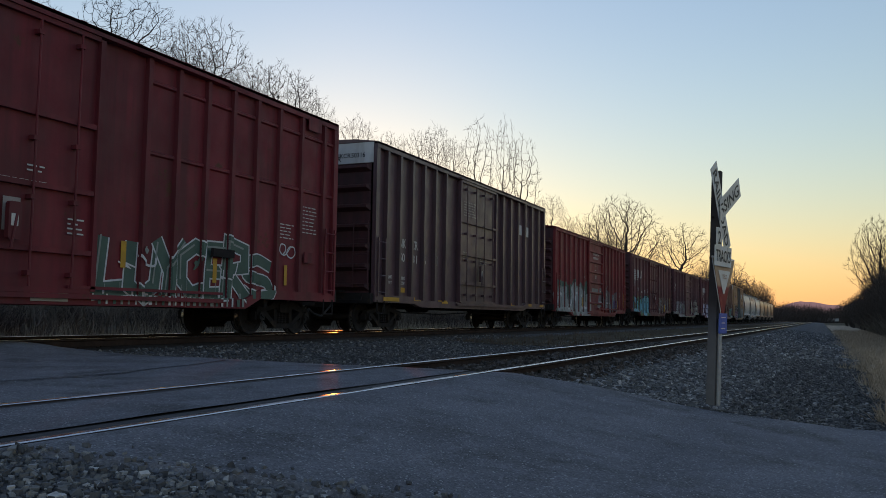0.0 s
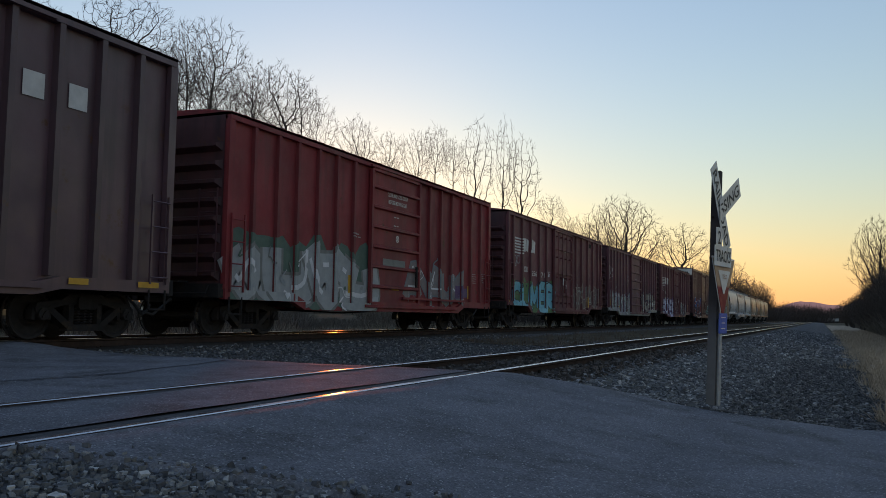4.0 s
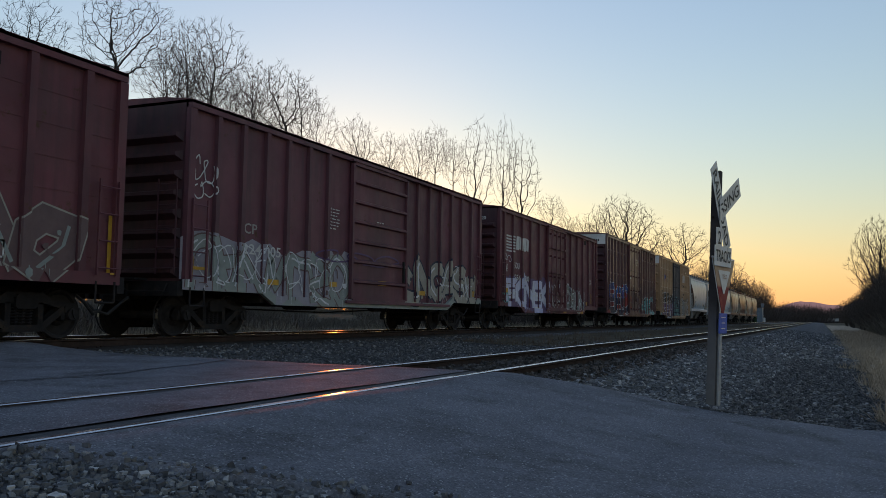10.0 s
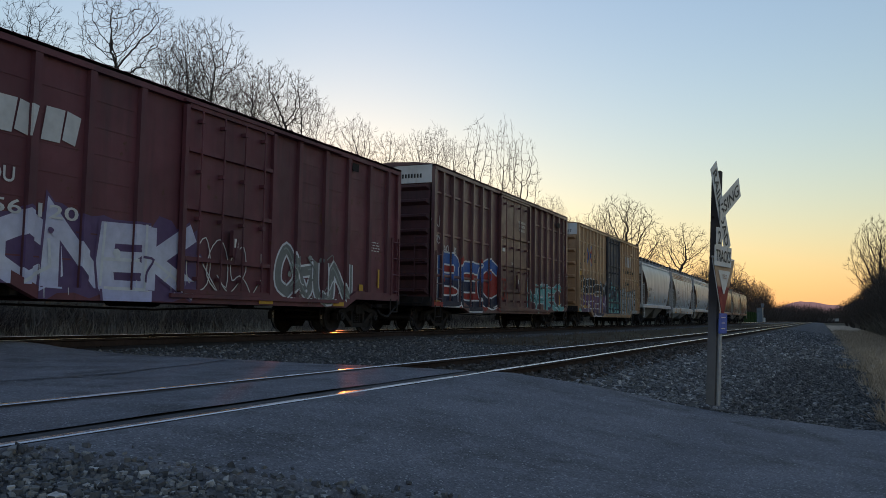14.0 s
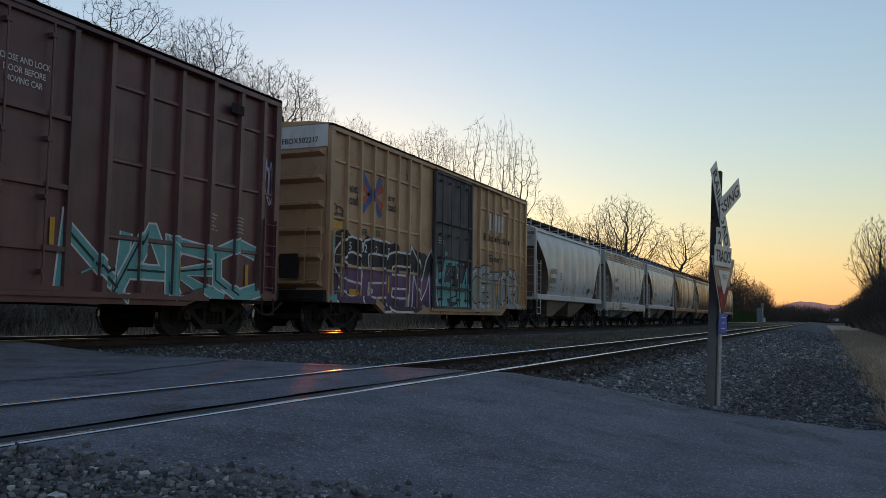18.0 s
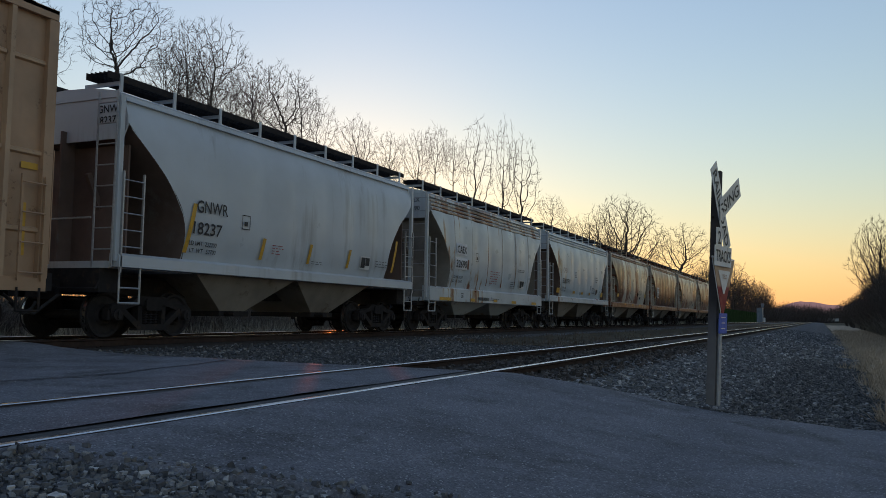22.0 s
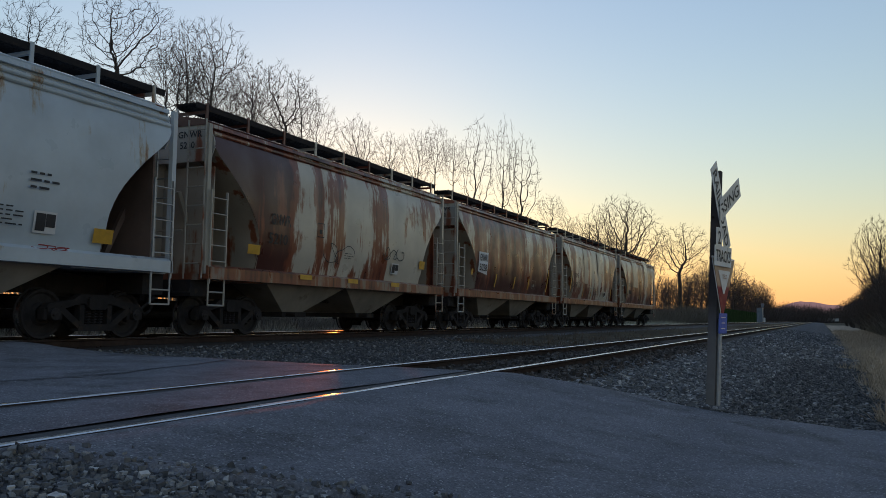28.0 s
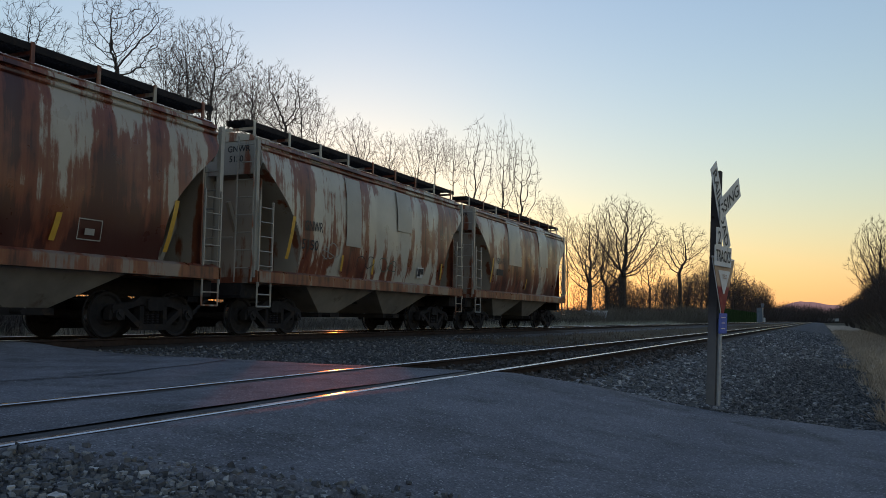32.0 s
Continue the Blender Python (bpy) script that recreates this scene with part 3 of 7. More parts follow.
def graffiti(car, skin, x0, z0, w, h, forms, mats, seed=1, stroke=0.2, lean=0.0, rounded=True, cloud=None, rim=0.05, label="", jag=0.1, shine=True):
    """A sprayed piece of interlocking forms: a cloud behind, an outline, a fill and highlights."""
    rnd = random.Random(seed)
    spelt = isinstance(forms, str)
    jag = jag if spelt else max(jag, 0.2)
    s = Shape()
    slots = []
    n = len(forms)
    cw = w / n
    lines = []
    for i, g in enumerate(forms):
        hh = h * rnd.uniform(0.9, 1.08)
        zz = z0 + rnd.uniform(-0.03, 0.05) * h
        # unreadable forms are turned about
        swap, flip = (False, False) if spelt else (rnd.random() < 0.65, rnd.random() < 0.5)
        for pl in LETTERS[g] if spelt else STROKES[g]:
            pts = []
            for a, b in pl:
                a, b = 1 - a if swap else a, 1 - b if flip else b
                px = x0 + i * cw + cw * (-0.1 + 1.2 * a if spelt else -0.04 + 1.08 * a) + lean * b * h + rnd.uniform(-jag, jag) * cw * 0.4
                pz = zz + stroke * 0.5 + (hh - stroke) * b + rnd.uniform(-jag, jag) * h * 0.25
                pts.append((px, pz))
            lines.append((i, curved(pts) if rounded else pts))
    if cloud is not None:
        s.cur = len(slots)
        slots.append(cloud)
        m = max(10, int(w / 0.3))
        top = [(x0 - 0.15 + (w + 0.3) * i / m, z0 + h * (0.82 + 0.3 * rnd.random())) for i in range(m + 1)]
        bot = [(p[0], z0 - h * 0.06 + h * 0.2 * rnd.random()) for p in top]
        skin.lay(s, [[bot[i], bot[i + 1], top[i + 1], top[i]] for i in range(m)], 0.003)
    # each form lies over its neighbour, so that its outline parts the two
    first = len(slots)
    slots += [mats[0], mats[1]]
    for i in range(n):
        for k, ww in enumerate((stroke + 2 * rim, stroke)):
            s.cur = first + k
            for q, (j, ln) in enumerate(lines):
                if j == i:
                    second = q > 0 and lines[q - 1][0] == i
                    skin.lay(s, ribbon(ln, ww), 0.0045 + 0.013 * (i + 0.5 * k + (0.25 if second else 0)) / n, 0.00003)
    if shine and len(mats) > 2:
        s.cur = len(slots)
        slots.append(mats[2])
        for jj, (j, ln) in enumerate(lines):
            q = max(2, len(ln) // 2)
            a = rnd.randint(0, len(ln) - q)
            skin.lay(s, ribbon([(p[0] - stroke * 0.2, p[1] + stroke * 0.1) for p in ln[a:a + q]], stroke * 0.16), 0.0188 + 0.0003 * jj, 0.00003)
    # loose inner strokes, bubbles and runs of wet paint
    for j in range(int(n * (1.2 if spelt else 3.5))):
        s.cur = rnd.randrange(len(slots))
        cx, cz = x0 + w * rnd.random(), z0 + h * rnd.uniform(0.12, 0.9)
        if rnd.random() < 0.45:
            r = rnd.uniform(0.04, 0.11)
            blob = [(cx + r * rnd.uniform(0.6, 1.1) * math.cos(q * 0.785), cz + r * rnd.uniform(0.5, 1.0) * math.sin(q * 0.785)) for q in range(8)]
            skin.lay(s, [blob], 0.0235 + 0.0003 * j)
        else:
            pts = [(cx, cz)]
            for q in range(3):
                pts.append((pts[-1][0] + rnd.uniform(-0.3, 0.3), pts[-1][1] + rnd.uniform(-0.25, 0.25)))
            skin.lay(s, ribbon(curved(pts, 3), rnd.uniform(0.018, 0.05)), 0.0235 + 0.0003 * j, 0.00003)
    s.cur = len(slots) - 1
    for j in range(n * 2):
        cx, cz = x0 + w * rnd.random(), z0 + h * rnd.uniform(0.1, 0.4)
        skin.lay(s, ribbon([(cx, cz), (cx + 0.01, cz - rnd.uniform(0.1, 0.35))], 0.018, 0.008), 0.034 + 0.0002 * j)
    return part("graffiti", s, tuple(slots), car, label or "sprayed graffiti")


def scrawl(car, skin, x0, z0, w, h, mat, seed, turns=5, width=0.03, label="thin sprayed scribble"):
    rnd = random.Random(seed)
    s = Shape()
    # a few loops and hooks in one line
    k = max(2, turns // 2)
    line = []
    for j in range(k):
        cx, cz = x0 + w * (j + 0.5) / k, z0 + h * rnd.uniform(0.42, 0.58)
        a, sweep = rnd.uniform(0, 6.28), rnd.choice((-1, 1)) * rnd.uniform(3.5, 7.5)
        pts = []
        for i in range(7):
            q = a + sweep * i / 6
            r = rnd.uniform(0.55, 1.1)
            pts.append((cx + 0.62 * w / k * r * math.cos(q) + (i - 3) * 0.06 * w / k, cz + 0.5 * h * r * math.sin(q)))
        line += pts
    skin.lay(s, ribbon(curved(line, 3), width * 0.85), 0.022, 0.00005)
    return part("graffiti", s, mat, car, label)


def words(car, skin, text, x, z, size, mat, spread=1.0, width=None, lift=0.02):
    """Stencilled words on the near side."""
    me = lettering(text, size, spread)
    me.calc_loop_triangles()
    co = [v.co.copy() for v in me.vertices]
    if not co:
        return None
    x_min, x_max = min(c.x for c in co), max(c.x for c in co)
    k = width / (x_max - x_min) if width else 1.0
    polys = [[(x + (co[i].x - x_min) * k, z + co[i].y) for i in t.vertices] for t in me.loop_triangles]
    s = Shape()
    skin.lay(s, polys, lift)
    bpy.data.meshes.remove(me)
    return part("lettering", s, mat, car)


def bars(car, skin, rows, mat, lift=0.02, name="lettering"):
    """Small print that cannot be read, and owners' codes: plain bars (x, z, width, height)."""
    s = Shape()
    for i, (x, z, w, h) in enumerate(rows):
        if i and name == "paint_patch":
            bars(car, skin, [(x, z, w, h)], mat, lift, name)
            continue
        skin.lay(s, [[(x, z), (x + w, z), (x + w, z + h), (x, z + h)]], lift)
    return part(name, s, mat, car)


def fine_print(car, skin, x, z, w, lines, mat, seed=0, h=0.035, gap=0.075):
    rnd = random.Random(seed)
    rows = []
    for i in range(lines):
        xx = x
        while xx < x + w * rnd.uniform(0.7, 1.0):
            ww = rnd.uniform(0.06, 0.2)
            rows.append((xx, z - i * gap, min(ww, x + w - xx + 0.03), h * 0.72))
            xx += ww + 0.045
    return bars(car, skin, rows, mat)


def marks(car, skin, code, x, z, size, mat, spacing=0.8):
    """An owner's letter code."""
    return words(car, skin, code, x, z, size, mat, width=size * spacing * len(code) * 0.92)


def reflectors(car, skin, rows, upright=True):
    for x, z, w, h in rows:
        s = Shape()
        skin.lay(s, [[(x, z), (x + w, z), (x + w, z + h), (x, z + h)]], 0.024)
        part("reflector", s, M["yellow"], car, "yellow reflective strip")


def boxcar(label, x0, x1, H, paint, posts, door, sill=(0.95, 0.68), post_w=0.14, post_d=0.085, belts=(), end_paint=None, cap=None,
           ribs=8, door_paint=None, door_style="plug", roof_paint=None, belly=2.4, sill_paint=None, seams=0, post_paint=None):
    """A boxcar. Along the car x is counted from its middle; x0 and x1 are its ends on the line, at 16 s."""
    L, mid = x1 - x0, (x0 + x1) / 2
    car = thing("boxcar", label, "boxcar", "freight cars of the train")
    CARS.append((car, mid))
    yp, yo = -1.55 + post_d, -1.55
    a, b = sill
    e = belly

    def outline(up0, up1):
        lo = [(-L / 2, a), (-L / 2 + e, a), (-L / 2 + e + 0.5, b), (L / 2 - e - 0.5, b), (L / 2 - e, a), (L / 2, a)]
        if up1 is None:
            return lo + [(x, z + up0) for x, z in reversed(lo)]
        return lo + [(L / 2, up1), (-L / 2, up1)]

    d0, d1 = door[0] - mid, door[1] - mid
    sp = sill_paint or paint
    part("side_wall", Shape().prism(outline(0, H - 0.02), yp, yp + 0.05), paint, car)
    part("side_wall", Shape().prism(outline(0, H - 0.02), 1.42, 1.47), paint, car)
    part("side_sill", Shape().prism(outline(0.2, None), yo - 0.005, yp), sp, car)
    part("side_plate", Shape().box(-L / 2, L / 2, yo - 0.01, yp, H - 0.16, H - 0.01), paint, car)
    r = [(-1.56, H - 0.06), (-1.56, H), (-0.9, H + 0.09), (0, H + 0.13), (0.9, H + 0.09), (1.56, H), (1.56, H - 0.06)]
    roof = Shape().prism_x(r, -L / 2, L / 2)
    for x in spaced(-L / 2 + 0.5, L / 2 - 0.5, 14):
        roof.prism_x([(y, z + (0.035 if abs(y) < 1.5 else 0.01)) for y, z in r], x - 0.06, x + 0.06)
    part("roof", roof, roof_paint or paint, car)
    zt = H - 0.162
    w = post_w / 2
    hat_o = [(-w - 0.012, yp), (-w, yo), (w, yo), (w + 0.012, yp)]
    # the sill is deeper under the middle: two lengths of post
    for low in (a + 0.2, b + 0.2):
        s = Shape()
        s.add([(x, y, low) for x, y in hat_o] + [(x, y, zt) for x, y in hat_o], [(0, 1, 5, 4), (1, 2, 6, 5), (2, 3, 7, 6), (3, 0, 4, 7), (3, 2, 1, 0), (4, 5, 6, 7)])
        hat = s.mesh("side_post", post_paint or paint)
        for p in posts:
            x = p - mid
            if (abs(x) > L / 2 - e - 0.3) == (low == a + 0.2):
                part("side_post", hat, None, car, at=pose(x, 0, 0))
    edges = sorted(p - mid for p in posts)
    for z in belts:
        for q0, q1 in zip([-L / 2] + edges, edges + [L / 2]):
            if q1 - q0 > 0.3 and not (q0 < (d0 + d1) / 2 < q1):
                part("belt_rail", Shape().prism_x([(yp - 0.045, z - 0.025), (yp - 0.045, z + 0.025), (yp, z + 0.05), (yp, z - 0.05)], q0 + w + 0.025, q1 - w - 0.025), post_paint or paint, car)
    if seams:
        # faint horizontal weld seams of the side sheets
        for i in range(1, seams):
            z = b + 0.2 + (zt - b - 0.2) * i / seams
            for q0, q1 in zip([-L / 2] + edges, edges + [L / 2]):
                if q1 - q0 > 0.3 and not (q0 < (d0 + d1) / 2 < q1):
                    part("weld_seam", Shape().box(q0 + w + 0.012, q1 - w - 0.03, yp - 0.008, yp, z - 0.012, z + 0.012), paint, car)
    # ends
    ep = end_paint or END_SHADE
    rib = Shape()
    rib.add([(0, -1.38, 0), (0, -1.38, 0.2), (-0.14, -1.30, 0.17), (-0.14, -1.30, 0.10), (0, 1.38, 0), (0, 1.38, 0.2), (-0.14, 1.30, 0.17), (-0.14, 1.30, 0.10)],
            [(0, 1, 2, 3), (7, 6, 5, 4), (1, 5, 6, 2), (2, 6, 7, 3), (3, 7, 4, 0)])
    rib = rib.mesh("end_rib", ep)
    top = H - 0.62
    for k in (-1, 1):
        x = k * (L / 2)
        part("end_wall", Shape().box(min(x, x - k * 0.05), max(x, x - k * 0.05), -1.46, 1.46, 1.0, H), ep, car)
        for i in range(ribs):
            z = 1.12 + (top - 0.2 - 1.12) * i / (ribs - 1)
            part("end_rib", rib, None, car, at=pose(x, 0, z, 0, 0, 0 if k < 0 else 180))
        part("end_sill", Shape().box(min(x, x + k * 0.16), max(x, x + k * 0.16), -1.5, 1.5, 0.78, 1.06), M["under"], car)
        for s in (-1, 1):
            part("corner_post", Shape().box(min(x + k * 0.02, x - k * 0.16), max(x + k * 0.02, x - k * 0.16), min(s * 1.44, s * 1.552), max(s * 1.44, s * 1.552), a + 0.2, H - 0.165), paint, car)
        if cap:
            part("end_panel", Shape().box(min(x, x + k * 0.03), max(x, x + k * 0.03), -1.44, 1.44, H - 0.58, H - 0.02), cap, car, "white panel across the top of the end")
        # end ladder and crossover platform
        lad = Shape()
        for z in spaced(1.3, 2.9, 4):
            lad.rod((x + k * 0.16, -1.4, z), (x + k * 0.16, -0.95, z), 0.014, 5)
        for y in (-1.4, -0.95):
            lad.rod((x + k * 0.16, y, 1.2), (x + k * 0.16, y, 3.0), 0.016, 5)
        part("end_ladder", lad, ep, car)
        if k > 0:
            br = Shape().rod((x + 0.2, 0.55, 2.3), (x + 0.26, 0.55, 2.3), 0.28, 14).box(x, x + 0.2, 0.45, 0.65, 2.05, 2.5)
            part("brake_wheel", br, M["under"], car)
        part("crossover_platform", Shape().box(min(x + k * 0.1, x + k * 0.42), max(x + k * 0.1, x + k * 0.42), -0.7, 0.7, 1.08, 1.12), M["under"], car)
        add_coupler(car, x + k * 0.1, k)
        add_ladder(car, k * (L / 2 - 0.32), yo, a + 0.15, a + 1.75, 4, 0.42, paint)
        add_step(car, k * (L / 2 - 0.32), yo - 0.01, a)
        add_truck(car, k * (L / 2 - 1.45))
    add_underframe(car, L, b, 1)
    # door with its frame, rods and tracks
    dp = door_paint or paint
    zb, zd = b + 0.22, H - 0.2
    yd = yo - 0.02
    door_ob = part("door", Shape().prism([(d0, zb), (d1, zb), (d1, zd), (d0, zd)], yd + 0.052, yp), dp, car, "sliding plug door" if door_style == "plug" else "sliding door with pressed ribs")
    ed = Shape()
    for x in (d0, d1):
        ed.box(x - 0.05, x + 0.05, yd - 0.03, yd + 0.06, zb, zd)
    for z in (zb, zd):
        ed.box(d0 + 0.051, d1 - 0.051, yd - 0.02, yd + 0.06, z - 0.04, z + 0.04)
    part("door_frame", ed, dp, door_ob)
    if door_style == "plug":
        for x in (d0 + (d1 - d0) * 0.14, d0 + (d1 - d0) * 0.38, d0 + (d1 - d0) * 0.62, d0 + (d1 - d0) * 0.86):
            rods = Shape().rod((x, yd - 0.05, zb + 0.05), (x, yd - 0.05, zd - 0.05), 0.019, 6)
            for z in (zb + 0.25, zb + 1.4, zb + 2.3, zd - 0.25):
                rods.box(x - 0.05, x + 0.05, yd - 0.075, yd + 0.05, z - 0.035, z + 0.035)
            part("lock_rod", rods, dp, door_ob)
        for z in (zb + 0.62, zb + 1.6, zb + 2.7):
            part("door_bar", Shape().box(d0 + 0.06, d1 - 0.06, yd - 0.025, yd + 0.06, z - 0.04, z + 0.04), dp, door_ob)
        xh = d0 + (d1 - d0) * 0.52
        gear = Shape().box(xh - 0.11, xh + 0.11, yd - 0.11, yd - 0.027, zb + 0.72, zb + 1.28, 0.03).rod((xh - 0.06, yd - 0.12, zb + 0.6), (xh + 0.02, yd - 0.12, zb + 1.1), 0.022, 6)
        part("door_handle", gear, dp, door_ob, "locking gear of the door")
        part("placard", Shape().box(xh - 0.07, xh + 0.05, yd - 0.116, yd - 0.111, zb + 0.92, zb + 1.1), M["white"], door_ob, "small white notice")
    else:
        for z in spaced(zb + 0.45, zd - 0.45, 5):
            part("door_rib", Shape().prism_x([(yd - 0.03, z - 0.03), (yd - 0.03, z + 0.03), (yd + 0.055, z + 0.06), (yd + 0.055, z - 0.06)], d0 + 0.06, d1 - 0.06), dp, door_ob)
        part("door_handle", Shape().box(d1 - 0.28, d1 - 0.2, yd - 0.07, yd - 0.02, zb + 0.5, zb + 1.1), M["under"], door_ob)
    part("door_track", Shape().box(d0 - 0.3, min(d1 + (d1 - d0), L / 2 - 0.8), yd - 0.05, yp, zb - 0.12, zb - 0.045), paint, car)
    part("door_track", Shape().box(d0 - 0.1, min(d1 + (d1 - d0), L / 2 - 0.8), yd - 0.05, yp, zd + 0.045, zd + 0.1), paint, car)

    # depth of the near side, for paint
    xb = []
    for x in edges:
        xb += [x - w - 0.012, x - w, x + w, x + w + 0.012]
    xb += [d0, d1]

    def depth(x, z):
        bz = a if abs(x) > L / 2 - e else b
        if d0 < x < d1:
            return yd + 0.05 if z > zb else yo - 0.005
        if z < bz + 0.2:
            return yo - 0.005
        for q in edges:
            d = abs(x - q)
            if d < w:
                return yo
            if d < w + 0.012:
                return yo + (yp - yo) * (d - w) / 0.03
        return yp

    xb += [-L / 2 + e, -L / 2 + e + 0.5, L / 2 - e, L / 2 - e - 0.5]
    return car, Skin(depth, xb, [a + 0.2, b + 0.2], lambda x: b if abs(x) < L / 2 - e - 0.5 else a), mid


# --- covered hoppers ---
def bulge(z):
    """Half width of a hopper's body at the height z."""
    return lerp_table(z, [(1.40, 1.43), (1.8, 1.50), (2.3, 1.545), (2.9, 1.55), (3.5, 1.52), (3.9, 1.46), (4.15, 1.38), (4.28, 1.28)])


def cut_back(z):
    """How far the side sheet stands back from the car's end at the height z."""
    t = min(max((3.75 - z) / 1.85, 0), 1)
    return 0.22 + 1.5 * math.sin(t * math.pi / 2) ** 1.15


def hopper(label, x0, x1, paint, roof_paint=None, bay_paint=None, sill_paint=None, end_paint=None, rungs=M["galvanised"], sill=(1.14, 1.42), bays=2, ribs=0, eave=0, eave_paint=None, cap_paint=None):
    L, mid = x1 - x0, (x0 + x1) / 2
    car = thing("covered_hopper", label, "hopper car", "freight cars of the train")
    CARS.append((car, mid))
    s0, s1 = sill
    zs = spaced(s1 - 0.02, 4.15, 16) + [4.22, 4.28]
    for side in (-1, 1):
        rows = []
        for z in zs:
            c = cut_back(z)
            row = []
            for i in range(73):
                x = -L / 2 + c + (L - 2 * c) * i / 72
                # the sheets belly out between the seams, and are a little dented
                swell = 0.036 * abs(math.sin(math.pi * (x + 0.4) / 1.3)) ** 0.8 * smooth(1.45, 1.9, z) * (1 - smooth(3.7, 4.1, z)) - 0.02 + 0.012 * noise.noise(Vector((x * 1.1, side * 3, z * 1.1)))
                row.append((x, side * (bulge(z) + swell), z))
            rows.append(row)
        part("side_sheet", Shape().grid(rows if side < 0 else [list(reversed(q)) for q in rows]), paint, car, smooth=True)
        part("side_sill", Shape().prism_x([(side * 1.53, s0), (side * 1.53, s1 - 0.05), (side * 1.44, s1), (side * 1.3, s1), (side * 1.3, s0)], -L / 2 + 0.1, L / 2 - 0.1), sill_paint or paint, car)
        for i in range(ribs):
            x = -L / 2 + 2.0 + (L - 4.0) * i / (ribs - 1)
            part("side_seam", Shape().grid([[(x - 0.03, side * (bulge(z) + 0.004), z), (x, side * (bulge(z) + 0.02), z), (x + 0.03, side * (bulge(z) + 0.004), z)] for z in zs[1:-2]]), SEAM_RUST, car)
    # roof, rounded at the eaves, with hatches along the middle
    ro = [(-1.28, 4.24), (-1.30, 4.30), (-1.18, 4.36), (-0.6, 4.45), (0, 4.47), (0.6, 4.45), (1.18, 4.36), (1.30, 4.30), (1.28, 4.24)]
    part("roof", Shape().prism_x(ro, -L / 2 + 0.2, L / 2 - 0.2), roof_paint or paint, car)
    part("eave_rail", Shape().prism_x([(-1.42, 4.16), (-1.40, 4.24), (-1.30, 4.25), (-1.30, 4.15)], -L / 2 + 0.22, L / 2 - 0.22), eave_paint or roof_paint or paint, car)
    for i in range(eave):
        z = 4.06 - 0.13 * i
        part("eave_rib", Shape().prism_x([(-bulge(z - 0.05), z - 0.05), (-bulge(z) - 0.035, z - 0.02), (-bulge(z) - 0.035, z + 0.02), (-bulge(z + 0.05), z + 0.05)], -L / 2 + 0.24, L / 2 - 0.24), eave_paint or roof_paint or paint, car)
    for x in spaced(-L / 2 + 1.6, L / 2 - 1.6, 3):
        part("hatch", Shape().box(x - 0.9, x + 0.9, -0.3, 0.3, 4.46, 4.56, 0.03), roof_paint or paint, car)
    for k in (-1, 1):
        x = k * (L / 2 - 0.22)
        e = end_paint or paint
        part("end_sheet", Shape().prism_x([(-1.36, 3.5), (-1.47, 3.75), (-1.46, 3.9), (-1.38, 4.15), (-1.28, 4.3), (0, 4.44), (1.28, 4.3), (1.38, 4.15), (1.46, 3.9), (1.47, 3.75), (1.36, 3.5)], min(x, x - k * 0.03), max(x, x - k * 0.03)), cap_paint or e, car)
        rows = [[(k * (L / 2 - cut_back(z) - 0.02), y, z) for y in (-bulge(z), -0.7, 0.7, bulge(z))] for z in spaced(s1, 3.72, 12)]
        part("slope_sheet", Shape().grid(rows), e, car, smooth=True)
        bk = k * (L / 2 - 0.45)
        part("end_bulkhead", Shape().box(bk - 0.02, bk + 0.02, -1.31, 1.31, s0 + 0.1, 3.42), e, car)
        web = Shape().prism([(k * (L / 2 - 0.12), s0 + 0.1), (k * (L / 2 - 2.0), s0 + 0.1), (k * (L / 2 - 1.72), 1.7), (k * (L / 2 - 0.85), 3.1), (k * (L / 2 - 0.28), 3.7), (k * (L / 2 - 0.12), 3.7)], -0.02, 0.02)
        part("shear_web", web, e, car)
        part("end_platform", Shape().box(min(k * (L / 2 - 0.02), k * (L / 2 - 2.2)), max(k * (L / 2 - 0.02), k * (L / 2 - 2.2)), -1.29, 1.29, s0 - 0.02, s0 + 0.1), sill_paint or paint, car)
        for s in (-1, 1):
            # corner post with ladder up the end, stub ladder on the side
            xc = k * (L / 2 - 0.1)
            part("corner_post", Shape().box(xc - 0.05, xc + 0.05, min(s * 1.38, s * 1.47), max(s * 1.38, s * 1.47), s0 + 0.1, 4.22), cap_paint or sill_paint or paint, car)
            bt = Shape()
            bar(bt, (k * (L / 2 - 0.9), s1), (k * (L / 2 - 0.16), 2.9), min(s * 0.6, s * 0.68), max(s * 0.6, s * 0.68), 0.1)
            part("end_brace", bt, e, car)
        lad = Shape()
        y = -1.5
        xo = k * (L / 2 - 0.14)
        xi2 = k * (L / 2 - 0.62)
        for xx in (xo, xi2):
            lad.box(xx - 0.016, xx + 0.016, y - 0.03, y + 0.01, s0 - 0.1 if xx == xo else s0 + 0.25, 2.9)
        for z in spaced(s0 + 0.35, 2.75, 4):
            lad.rod((xo, y - 0.02, z), (xi2, y - 0.02, z), 0.012, 5)
        part("side_ladder", lad, rungs, car)
        lad = Shape()
        for yy in (-1.42, -0.98):
            lad.rod((k * (L / 2 - 0.02), yy, s0), (k * (L / 2 - 0.02), yy, 4.3), 0.02, 5)
        for z in spaced(s0 + 0.3, 4.1, 7):
            lad.rod((k * (L / 2 - 0.02), -1.42, z), (k * (L / 2 - 0.02), -0.98, z), 0.014, 5)
        part("end_ladder", lad, rungs, car)
        part("handrail", Shape().bent([(k * (L / 2 - 0.03), -0.9, 2.1), (k * (L / 2 - 0.03), 1.4, 2.1)], 0.018, 5), rungs, car)
